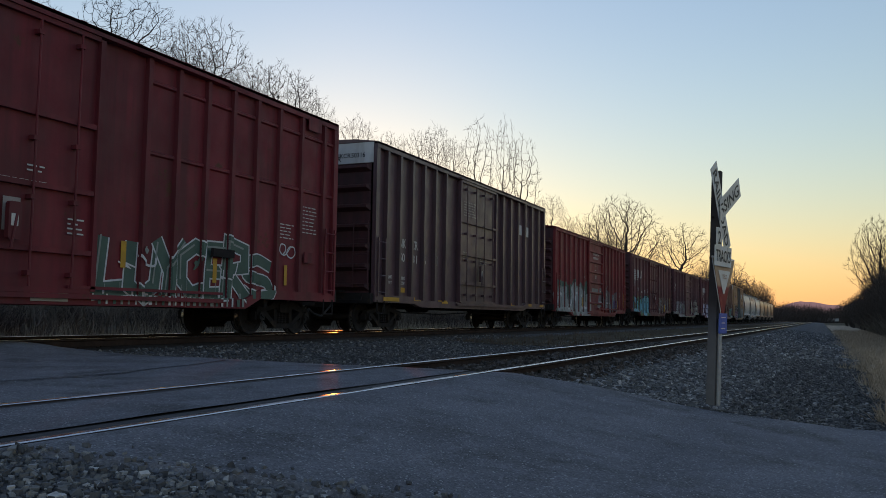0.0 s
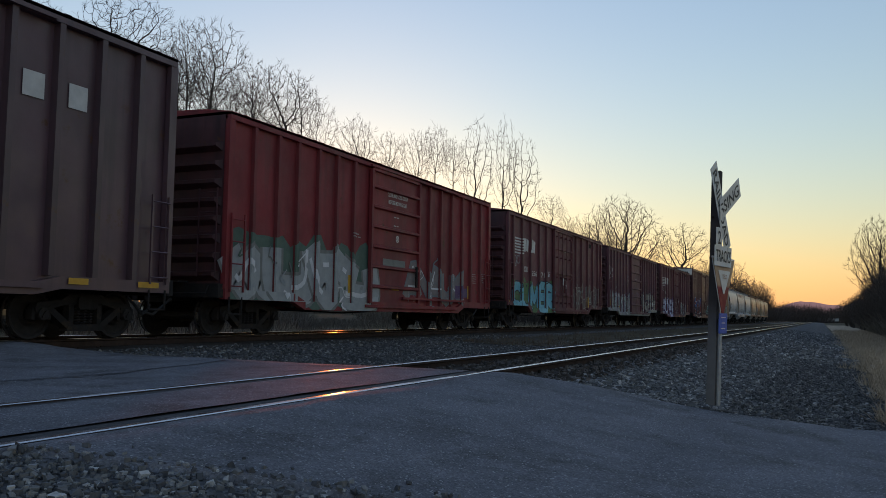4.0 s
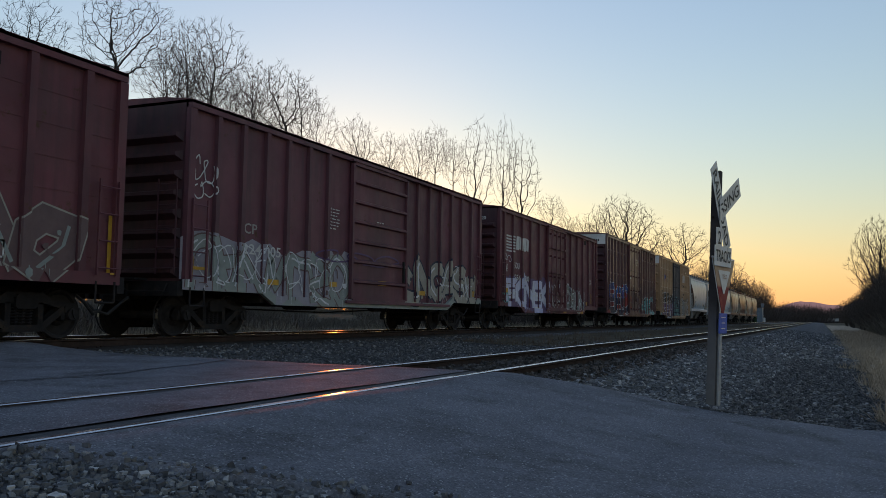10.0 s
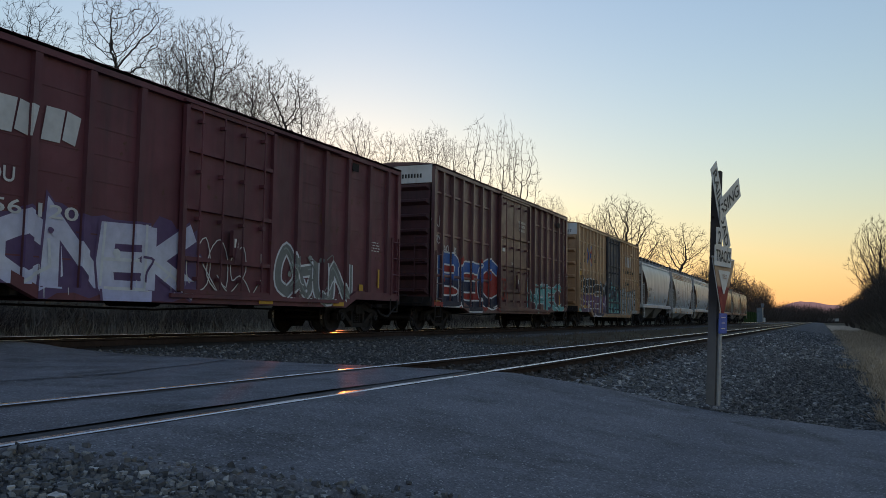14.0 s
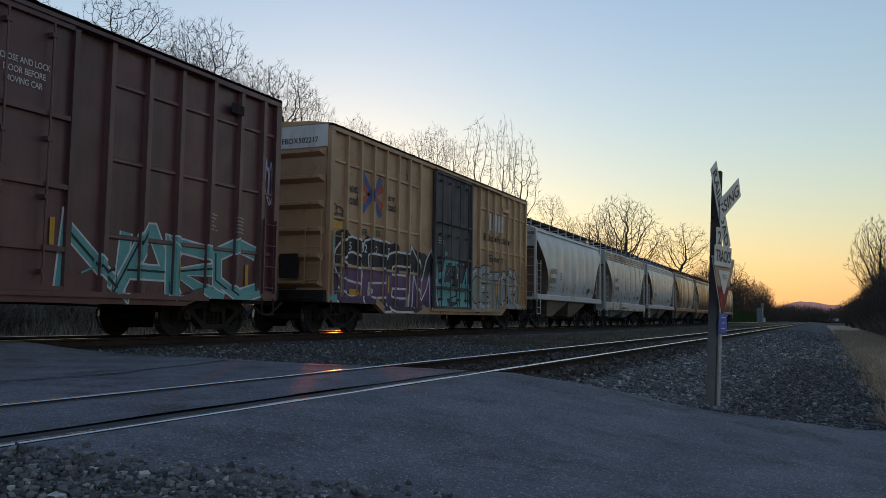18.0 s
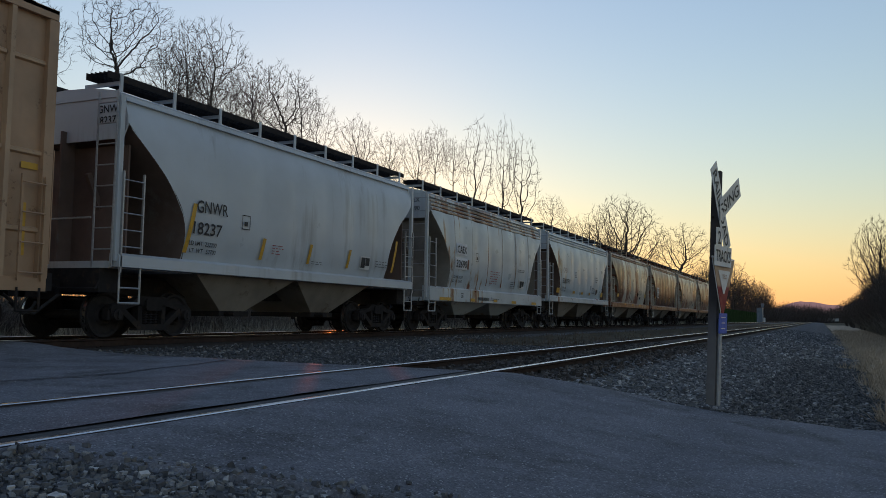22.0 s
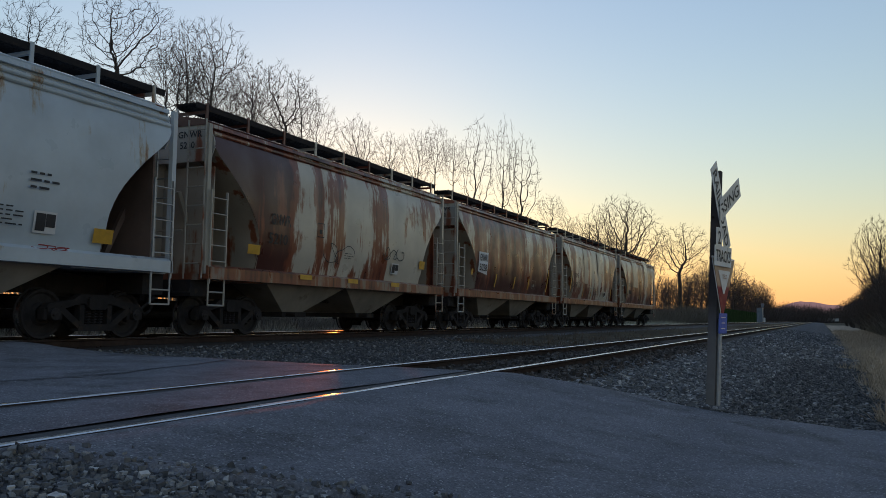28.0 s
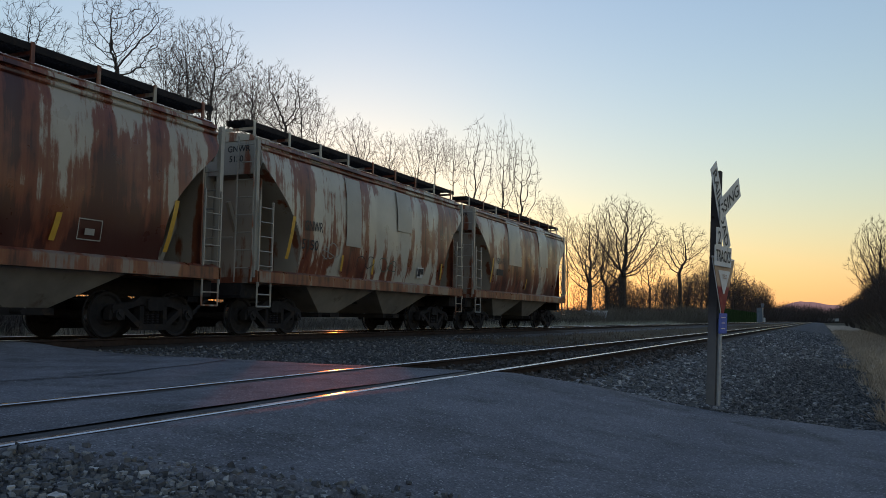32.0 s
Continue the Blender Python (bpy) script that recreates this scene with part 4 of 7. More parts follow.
        st = Shape().bent([(xo, y, s0 + 0.05), (xo, y, 0.62), (xi2, y, 0.62), (xi2, y, s0 + 0.05)], 0.02, 5).rod((xo, y, 0.88), (xi2, y, 0.88), 0.016, 5)
        part("sill_step", st, rungs, car)
        part("striker", Shape().box(min(k * (L / 2 - 0.5), k * (L / 2 + 0.02)), max(k * (L / 2 - 0.5), k * (L / 2 + 0.02)), -1.2, 1.2, 0.8, s0 - 0.021), M["under"], car)
        add_coupler(car, k * (L / 2 - 0.02), k)
        add_truck(car, k * (L / 2 - 1.42))
    part("center_sill", Shape().box(-L / 2 + 0.2, L / 2 - 0.2, -0.32, 0.32, 0.78, 1.13), M["under"], car)
    bp = bay_paint or paint
    w = (L - 4.6) / bays
    for i in range(bays):
        c = -L / 2 + 2.3 + w * (i + 0.5)
        bay = Shape()
        t, b2 = w / 2 - 0.05, 0.42
        bay.add([(c - t, -1.28, s0), (c + t, -1.28, s0), (c + t, 1.28, s0), (c - t, 1.28, s0), (c - b2, -0.85, 0.52), (c + b2, -0.85, 0.52), (c + b2, 0.85, 0.52), (c - b2, 0.85, 0.52)],
                [(3, 2, 1, 0), (4, 5, 6, 7), (0, 1, 5, 4), (1, 2, 6, 5), (2, 3, 7, 6), (3, 0, 4, 7)])
        ob = part("hopper_bay", bay, bp, car, "sloping discharge hopper")
        part("outlet_gate", Shape().box(c - 0.5, c + 0.5, -0.9, 0.9, 0.40, 0.515).rod((c - 0.3, -1.15, 0.46), (c - 0.3, -0.9, 0.46), 0.05, 8), M["under"], ob)
    # running boards of open grating on uprights
    for side in (-1, 1):
        g = Shape()
        ya, yb = side * 0.62, side * 1.12
        for y in (ya, yb):
            g.box(-L / 2 + 0.05, L / 2 - 0.05, y - 0.012, y + 0.012, 4.56, 4.68)
        for y in spaced(ya, yb, 5)[1:-1]:
            g.box(-L / 2 + 0.05, L / 2 - 0.05, y - 0.006, y + 0.006, 4.64, 4.68)
        x = -L / 2 + 0.1
        while x < L / 2 - 0.1:
            g.box(x - 0.008, x + 0.008, min(ya, yb), max(ya, yb), 4.645, 4.675)
            x += 0.1
        part("running_board", g, M["under"], car, "dark grating walkway on the roof")
    for x in spaced(-L / 2 + 0.35, L / 2 - 0.35, 8):
        s = Shape().box(x - 0.035, x + 0.035, -1.155, -1.125, 4.30, 4.70).box(x - 0.03, x + 0.03, -1.125, -0.3, 4.5, 4.56)
        part("bracket", s, roof_paint or paint, car)
    zb = spaced(1.6, 4.2, 11)

    def depth(x, z):
        return -bulge(z) - 0.022 if z > s1 - 0.03 else -1.53

    return car, Skin(depth, [], zb + [s1 - 0.03], lambda x: s0), mid
# ---- the train, from its head to its tail ----
def car_paint(name, c, dirt=(0.05, 0.04, 0.035), lo=0.46, hi=0.6, freq=4.0, rust=(0.10, 0.04, 0.02), rust_lo=0.62, rough=0.6, spec=0.35):
    return surface(name, c, tuple(v * 0.72 for v in c), 0.9, rough, streak=(dirt, lo, hi, freq), spots=(rust, rust_lo, rust_lo + 0.08, 2.2), bump=0.16, bump_scale=5, spec=spec)


def spray(name, c, rough=0.55):
    return surface(name, c, tuple(v * 0.82 for v in c), 4.0, rough, bump=0.03, bump_scale=40, spec=0.3)


def faded(name, stops, rough=0.55):
    """Sprayed colours that fade into one another up the side: (height, colour)."""
    m = surface(name, stops[0][1], None, 4.0, rough, bump=0.03, bump_scale=40, spec=0.3)
    nt = m.node_tree
    tc = nt.nodes["Texture Coordinate"]
    sep = nt.nodes.new("ShaderNodeSeparateXYZ")
    nt.links.new(tc.outputs["Object"], sep.inputs[0])
    mr = nt.nodes.new("ShaderNodeMapRange")
    lo, hi = stops[0][0], stops[-1][0]
    mr.inputs["From Min"].default_value, mr.inputs["From Max"].default_value = lo, hi
    nt.links.new(sep.outputs["Z"], mr.inputs["Value"])
    col = ramp(nt, mr.outputs["Result"], [((z - lo) / (hi - lo), c) for z, c in stops])
    col = blend(nt, ramp(nt, grain(nt, tc.outputs["Object"], 5), [(0.3, (0.78, 0.78, 0.78)), (0.7, (1, 1, 1))]), (0, 0, 0), col)
    nt.links.new(col, nt.nodes["Principled BSDF"].inputs["Base Color"])
    return m


def rust_paint(name, coat, bias, shift, dark=(0.07, 0.017, 0.012), warm=(0.23, 0.075, 0.034), freq=2.4, low_z=None, front=None):
    """Old paint through which rust runs down: streaks at two widths, orange at their edges, dark in their middle.
    bias: how much of it is rust; low_z: below this height the rust is thicker."""
    m = surface(name, coat, tuple(v * 0.8 for v in coat), 0.8, 0.36, bump=0.05, bump_scale=18, spec=0.5)
    nt = m.node_tree
    co = nt.nodes["Texture Coordinate"].outputs["Object"]
    base = nt.nodes["Principled BSDF"].inputs["Base Color"].links[0].from_socket
    a = grain(nt, co, 1.0, (freq, freq, 0.07), 4, 0.55, (shift, shift * 2, 0))
    b = grain(nt, co, 1.0, (freq * 3.6, freq, 0.13), 5, 0.65, (shift * 3, 1, 2))
    c = grain(nt, co, 0.55, (1, 1, 0.7), 4, 0.6, (shift * 1.7, 4, shift))

    def mad(x, k, y):
        n = nt.nodes.new("ShaderNodeMath")
        n.operation = "MULTIPLY_ADD"
        nt.links.new(x, n.inputs[0])
        n.inputs[1].default_value = k
        if isinstance(y, float):
            n.inputs[2].default_value = y
        else:
            nt.links.new(y, n.inputs[2])
        return n.outputs[0]

    fine = grain(nt, co, 5.0, (1, 1, 0.35), 8, 0.75, (shift, 2, 5))
    f = mad(a, 0.70, mad(b, 0.34, mad(fine, 0.30, mad(c, 0.95, bias - 0.635))))
    if front is not None:
        fs = nt.nodes.new("ShaderNodeSeparateXYZ")
        nt.links.new(co, fs.inputs[0])
        fr = nt.nodes.new("ShaderNodeMapRange")
        fr.inputs["From Min"].default_value, fr.inputs["From Max"].default_value = front
        nt.links.new(mad(b, 0.8, fs.outputs["X"]), fr.inputs["Value"])
        f = mad(fr.outputs["Result"], 0.3, f)
    if low_z is not None:
        sep = nt.nodes.new("ShaderNodeSeparateXYZ")
        nt.links.new(co, sep.inputs[0])
        mr = nt.nodes.new("ShaderNodeMapRange")
        mr.inputs["From Min"].default_value, mr.inputs["From Max"].default_value = low_z + 0.35, low_z - 0.35
        nt.links.new(mad(c, 1.2, sep.outputs["Z"]), mr.inputs["Value"])
        f = mad(mr.outputs["Result"], 0.17, f)
    col = blend(nt, ramp(nt, f, [(0.525, (0, 0, 0)), (0.585, (1, 1, 1))]), base, warm)
    col = blend(nt, ramp(nt, f, [(0.57, (0, 0, 0)), (0.645, (1, 1, 1))]), col, (0.20, 0.05, 0.024))
    col = blend(nt, ramp(nt, f, [(0.66, (0, 0, 0)), (0.75, (1, 1, 1))]), col, dark)
    nt.links.new(col, nt.nodes["Principled BSDF"].inputs["Base Color"])
    return m


RED1 = car_paint("oxide_red_paint", (0.245, 0.03, 0.042), (0.13, 0.024, 0.03))
RED2 = car_paint("bright_red_paint", (0.29, 0.038, 0.045), (0.165, 0.03, 0.034))
UMBER = car_paint("umber_paint", (0.128, 0.066, 0.084), (0.072, 0.04, 0.05), rough=0.42, spec=0.6)
BROWN1 = car_paint("boxcar_brown_paint", (0.195, 0.058, 0.070), (0.115, 0.040, 0.048))
BROWN2 = car_paint("plum_brown_paint", (0.19, 0.066, 0.085), (0.11, 0.046, 0.058))
BROWN3 = car_paint("brown_red_paint", (0.185, 0.056, 0.070), (0.11, 0.040, 0.05))
DARK = car_paint("dark_brown_paint", (0.145, 0.052, 0.062), (0.082, 0.035, 0.041), rough=0.42, spec=0.6)
YELLOW = car_paint("ochre_yellow_paint", (0.47, 0.28, 0.165), (0.30, 0.19, 0.125), 0.54, 0.72, rough=0.45, spec=0.5)
BLACKDOOR = car_paint("black_door_paint", (0.052, 0.056, 0.075), (0.095, 0.095, 0.105))
# ends turned from the sunset: their shade is mixed into this darker paint
END_SHADE = car_paint("shaded_end_paint", (0.10, 0.036, 0.046), (0.05, 0.025, 0.03))
# paler body paint for posts and belts: the sky's sheen put into the colour
DARK_POST = car_paint("lit_brown_post_paint", (0.195, 0.085, 0.09), (0.115, 0.056, 0.06), rough=0.42, spec=0.6)
YELLOW_POST = car_paint("lit_ochre_post_paint", (0.54, 0.34, 0.205), (0.36, 0.225, 0.15), 0.54, 0.72, rough=0.45, spec=0.5)
CAPWHITE = car_paint("end_white_paint", (0.62, 0.63, 0.65), (0.36, 0.34, 0.33), 0.55, 0.7)
PALE = surface("pale_grey_paint", (0.52, 0.56, 0.59), (0.45, 0.485, 0.51), 0.6, 0.38, streak=((0.31, 0.31, 0.31), 0.55, 0.7, 4), bump=0.04, bump_scale=5)
PALE2 = rust_paint("rust_run_grey_paint", (0.51, 0.56, 0.59), -0.07, 2.0, warm=(0.32, 0.22, 0.13))
PALE3 = rust_paint("blue_grey_paint", (0.49, 0.56, 0.60), -0.13, 6.0, warm=(0.36, 0.28, 0.18))
RUST_L = rust_paint("rusted_cream_paint", (0.56, 0.50, 0.41), 0.07, 3.0, front=(-1.9, -3.0))
RUST_M = rust_paint("rust_covered_cream_paint", (0.48, 0.41, 0.32), 0.105, 8.0, low_z=2.75)
RUST_N = rust_paint("rust_run_cream_paint", (0.54, 0.49, 0.40), 0.06, 12.0)
RUST_O = rust_paint("rusted_brown_cream_paint", (0.50, 0.44, 0.36), 0.14, 17.0)
# darker than the body paints, for hopper bays and recessed ends
DULL_GREY = surface("dull_grey_paint", (0.30, 0.27, 0.235), (0.19, 0.17, 0.15), 0.8, 0.8, spots=((0.10, 0.06, 0.04), 0.58, 0.72, 1.5), bump=0.06)
DULL_RUST = rust_paint("dull_rusty_paint", (0.38, 0.33, 0.27), -0.03, 21.0)
SILL_RUST = rust_paint("rusty_sill_paint", (0.27, 0.20, 0.165), 0.12, 5.0)
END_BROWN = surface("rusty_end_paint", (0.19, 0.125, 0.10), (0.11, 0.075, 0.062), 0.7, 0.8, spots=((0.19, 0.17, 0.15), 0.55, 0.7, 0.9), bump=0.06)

SEAM_RUST = rust_paint("rusty_seam_paint", (0.48, 0.47, 0.46), 0.06, 9.0, warm=(0.30, 0.17, 0.085))
END_CREAM = rust_paint("end_cream_paint", (0.40, 0.37, 0.32), -0.10, 14.0)
S_WHITE, S_LAV, S_PURPLE = spray("white_spray", (0.70, 0.71, 0.74)), spray("lavender_spray", (0.50, 0.50, 0.68)), spray("purple_spray", (0.13, 0.075, 0.17))
S_LEAF, S_FOREST = spray("leaf_green_spray", (0.09, 0.20, 0.085)), spray("forest_green_spray", (0.085, 0.15, 0.125))
S_NAVY, S_RED, S_TEAL = spray("navy_spray", (0.022, 0.03, 0.06)), spray("red_spray", (0.34, 0.035, 0.03)), spray("teal_spray", (0.13, 0.42, 0.42))
S_SILVER, S_CREAM, S_SMOKE = spray("silver_spray", (0.36, 0.385, 0.40)), spray("cream_spray", (0.38, 0.35, 0.30)), spray("smoke_spray", (0.20, 0.21, 0.205))
S_DUSK, S_HAZE = spray("dusky_spray", (0.17, 0.105, 0.105)), spray("hazy_lilac_spray", (0.34, 0.32, 0.37))
S_ASH, S_STEEL = spray("ash_spray", (0.235, 0.205, 0.21)), spray("steel_spray", (0.17, 0.21, 0.235))
S_SAGE, S_SKY = spray("sage_spray", (0.30, 0.335, 0.315)), spray("sky_spray", (0.20, 0.44, 0.56))
S_LETTER, S_FAINT = spray("stencil_white", (0.66, 0.65, 0.64)), spray("worn_stencil", (0.38, 0.34, 0.33))
S_INK = spray("stencil_black", (0.035, 0.035, 0.04))
S_BLUE = faded("blue_fade_spray", [(0.7, (0.018, 0.022, 0.05)), (1.62, (0.022, 0.03, 0.075)), (1.72, (0.035, 0.11, 0.36)), (2.5, (0.05, 0.15, 0.42))])
S_NIGHT = faded("night_fade_spray", [(0.6, (0.04, 0.035, 0.06)), (1.15, (0.17, 0.085, 0.19)), (1.55, (0.20, 0.10, 0.20)), (1.75, (0.03, 0.03, 0.04)), (2.5, (0.025, 0.025, 0.032))])
S_LAVFADE = faded("lavender_fade_spray", [(0.65, (0.50, 0.52, 0.80)), (1.2, (0.70, 0.71, 0.82)), (2.1, (0.58, 0.57, 0.74))])
S_CYANFADE = faded("cyan_fade_spray", [(0.7, (0.22, 0.60, 0.74)), (1.4, (0.12, 0.46, 0.60)), (2.1, (0.17, 0.52, 0.58))])


def evenly(a, b, n):
    """n posts between two points, neither end counted."""
    return [a + (b - a) * (i + 1) / (n + 1) for i in range(n)]


def mirrored(posts, c):
    return posts + [2 * c - p for p in posts]


def end_words(car, x, text, y, z, size, mat):
    """Words on the leading end of a car, read from ahead of it; y is where they begin."""
    me = lettering(text, size)
    me.calc_loop_triangles()
    s = Shape()
    x_min = min(v.co.x for v in me.vertices)
    for t in me.loop_triangles:
        s.add([(x, y - (me.vertices[i].co.x - x_min), z + me.vertices[i].co.y) for i in t.vertices], [(0, 1, 2)])
    bpy.data.meshes.remove(me)
    return part("lettering", s, mat, car)


def end_bars(car, x, y, z, n, size, mat):
    s = Shape()
    for i in range(n):
        s.add([(x, y - i * size * 0.8, z), (x, y - i * size * 0.8 - size * 0.5, z), (x, y - i * size * 0.8 - size * 0.5, z + size), (x, y - i * size * 0.8, z + size)], [(0, 1, 2, 3)])
    return part("lettering", s, mat, car)


def small_plate(car, x, z, w, h, y, mat, name="placard"):
    part(name, Shape().box(x, x + w, y - 0.02, y, z, z + h), mat, car)


# A: long red boxcar
pa = [-81.14, -80.35, -79.53, -78.73, -77.92, -77.11, -76.23, -75.27]
carA, skA, m = boxcar("long oxide-red boxcar with green and white graffiti", -93.2, -74.7, 5.18, RED1, mirrored(pa, -83.95), (-85.6, -82.3), sill=(0.78, 0.57), post_w=0.1, post_d=0.085, belts=(4.62, 3.33), belly=3.0)
graffiti(carA, skA, -82.1 - m, 0.66, 3.95, 1.25, "LUYCER", (S_WHITE, S_FOREST, S_SAGE), seed=3, stroke=0.25, rim=0.032, lean=0.06, rounded=False, jag=0.1)
graffiti(carA, skA, -78.2 - m, 0.72, 0.9, 1.1, "S", (S_WHITE, S_FOREST), seed=4, stroke=0.22, rim=0.03, shine=False)
drips = random.Random(7)
for i in range(24):
    x = -82.15 + 0.165 * i - m
    bars(carA, skA, [(x, 0.6, drips.uniform(0.04, 0.1), drips.uniform(0.14, 0.3))], drips.choice((S_WHITE, S_SAGE, S_FOREST)), 0.012 + 0.0004 * i, "paint_patch")
part("ledge", Shape().box(-82.8 - m, -79.0 - m, -1.60, -1.555, 0.83, 0.88), RED1, carA)
reflectors(carA, skA, [(-81.62 - m, 1.23, 0.12, 0.46), (-79.2 - m, 1.07, 0.12, 0.48), (-76.77 - m, 1.11, 0.11, 0.45), (-74.86 - m, 1.38, 0.09, 1.04)])
fine_print(carA, skA, -83.62 - m, 2.66, 0.42, 2, S_LETTER, 1)
fine_print(carA, skA, -84.1 - m, 2.42, 0.95, 1, S_LETTER, 2)
fine_print(carA, skA, -82.82 - m, 1.92, 0.3, 4, S_LETTER, 3)
fine_print(carA, skA, -76.13 - m, 2.95, 0.6, 8, S_LETTER, 4, 0.03, 0.085)
fine_print(carA, skA, -76.97 - m, 2.46, 0.5, 5, S_LETTER, 5, 0.03, 0.075)
scrawl(carA, skA, -76.95 - m, 1.72, 0.55, 0.3, S_WHITE, 6, 4, 0.035)
bars(carA, skA, [(-83.47 - m, 0.62, 0.7, 0.17)], S_CREAM, name="paint_patch")
bars(carA, skA, [(-84.0 - m, 1.65, 0.3, 0.5)], S_FAINT, name="paint_patch")
small_plate(carA, -76.1 - m, 1.66, 0.42, 0.24, -1.555, RED1)
small_plate(carA, -76.05 - m, 4.78, 0.55, 0.28, -1.555, RED1)
part("bracket", Shape().box(-79.35 - m, -78.7 - m, -1.62, -1.55, 1.58, 1.74), M["under"], carA)

# B: tall grey-brown boxcar
pb = [-71.96, -71.18, -70.38, -69.57, -68.75, -67.95]
carB, skB, m = boxcar("tall grey-brown boxcar with a white panel on its end", -72.65, -57.4, 5.18, UMBER, pb + evenly(-63.5, -57.4, 6), (-66.86, -63.52), sill=(0.82, 0.72), post_w=0.11, post_d=0.13, cap=CAPWHITE, ribs=7)
xe = -72.65 - m
end_words(carB, xe - 0.035, "HEIGHT CAR", 0.75, 4.66, 0.15, S_INK)
end_words(carB, xe - 0.035, "NKCR", -0.25, 4.76, 0.13, S_INK)
end_words(carB, xe - 0.035, "50316", -0.75, 4.76, 0.13, S_INK)
marks(carB, skB, "NK", -71.04 - m, 2.42, 0.27, S_LETTER, 0.85)
marks(carB, skB, "CR", -70.25 - m, 2.42, 0.27, S_LETTER, 0.85)
words(carB, skB, "50", -71.04 - m, 2.02, 0.25, S_LETTER, width=0.36)
words(carB, skB, "31", -70.21 - m, 2.02, 0.25, S_LETTER, width=0.34)
words(carB, skB, "6", -69.40 - m, 2.02, 0.25, S_LETTER, width=0.15)
words(carB, skB, "LD LMT", -71.87 - m, 1.5, 0.09, S_LETTER)
words(carB, skB, "LT  WT", -71.87 - m, 1.34, 0.09, S_LETTER)
words(carB, skB, "213800", -71.03 - m, 1.5, 0.09, S_LETTER)
words(carB, skB, "72200", -70.98 - m, 1.36, 0.09, S_LETTER)
reflectors(carB, skB, [(-72.2 - m, 0.86, 0.95, 0.11), (-70.3 - m, 0.9, 0.46, 0.1), (-68.3 - m, 0.86, 0.45, 0.1), (-65.1 - m, 0.86, 0.4, 0.1), (-61.8 - m, 0.9, 0.4, 0.1), (-59.7 - m, 0.9, 0.4, 0.1), (-58.2 - m, 0.9, 0.5, 0.1), (-71.06 - m, 1.13, 0.4, 0.14)])
fine_print(carB, skB, -66.5 - m, 4.3, 1.1, 6, S_FAINT, 7, 0.05, 0.09)
fine_print(carB, skB, -66.55 - m, 2.6, 0.4, 4, S_FAINT, 8)
fine_print(carB, skB, -65.0 - m, 2.45, 0.7, 3, S_FAINT, 9)
bars(carB, skB, [(-60.62 - m, 3.75, 0.4, 0.4), (-59.75 - m, 3.74, 0.38, 0.4)], S_LETTER, name="emblem")
bars(carB, skB, [(-68.6 - m, 2.05, 0.2, 0.02), (-68.6 - m, 2.32, 0.2, 0.02), (-68.6 - m, 2.05, 0.02, 0.29), (-68.42 - m, 2.05, 0.02, 0.29)], S_FAINT)

# C: bright red boxcar
pc = [-46.09, -45.24, -44.39, -43.51, -42.74, -41.86]
carC, skC, m = boxcar("bright red boxcar with silver graffiti", -55.8, -40.98, 4.58, RED2, mirrored(pc, -48.39), (-49.84, -46.93), sill=(0.75, 0.57), post_w=0.1, door_style="ribbed")
words(carC, skC, "CLOSE AND LOCK DOOR", -48.92 - m, 3.76, 0.115, S_LETTER, width=1.25)
words(carC, skC, "BEFORE MOVING CAR", -48.86 - m, 3.56, 0.115, S_LETTER, width=1.12)
fine_print(carC, skC, -48.52 - m, 3.2, 0.4, 1, S_LETTER, 11)
fine_print(carC, skC, -48.52 - m, 2.96, 0.38, 1, S_LETTER, 12)
words(carC, skC, "O", -48.38 - m, 2.52, 0.2, S_LETTER, width=0.19)
bars(carC, skC, [(-48.3 - m, 2.57, 0.03, 0.1)], S_LETTER)
reflectors(carC, skC, [(-50.88 - m, 1.03, 0.12, 0.45), (-48.6 - m, 1.17, 0.45, 0.12), (-46.74 - m, 1.07, 0.1, 0.44), (-45.12 - m, 1.07, 0.1, 0.44), (-42.95 - m, 1.05, 0.1, 0.44), (-41.32 - m, 1.07, 0.09, 0.86)])
graffiti(carC, skC, -47.6 - m, 0.8, 4.2, 1.22, "ANAUK", (S_STEEL, S_ASH, S_WHITE), seed=12, stroke=0.34, rim=0.055, rounded=False, jag=0.05)
bars(carC, skC, [(-44.0 - m, 1.05, 0.55, 0.42), (-43.3 - m, 1.1, 0.4, 0.3)], S_PURPLE, 0.0235, "paint_patch")
graffiti(carC, skC, -55.5 - m, 0.62, 5.7, 1.6, [3, 8, 4, 9], (S_SMOKE, S_SILVER, S_WHITE), seed=14, stroke=0.7, rim=0.08, cloud=S_FOREST)
bars(carC, skC, [(-49.1 - m, 1.74, 1.35, 0.28)], S_SMOKE, 0.004, "paint_patch")
fine_print(carC, skC, -50.75 - m, 2.55, 0.5, 2, S_FAINT, 13)
fine_print(carC, skC, -42.6 - m, 1.9, 0.5, 5, S_FAINT, 14)
fine_print(carC, skC, -41.75 - m, 1.95, 0.4, 5, S_FAINT, 15)
part("ledge", Shape().box(-48.0 - m, -43.5 - m, -1.62, -1.556, 0.93, 0.99), RED2, carC)


def stripes_and_blocks(car, sk, x, worn):
    """An emblem: a fan of stripes running into two slanted blocks."""
    s = Shape()
    for i in range(6):
        z = 3.62 - i * 0.115
        sk.lay(s, [[(x, z), (x + 1.05, z), (x + 1.0, z - 0.062), (x, z - 0.062)]], 0.02)
    for x0 in (x + 1.1, x + 1.98):
        sk.lay(s, [[(x0, 3.12), (x0 + 0.36, 3.12), (x0 + 0.44, 3.66), (x0 + 0.08, 3.66)], [(x0 + 0.40, 3.18), (x0 + 0.66, 3.12), (x0 + 0.76, 3.60), (x0 + 0.48, 3.66)]], 0.02)
    part("emblem", s, worn, car, "white striped emblem of plain blocks")


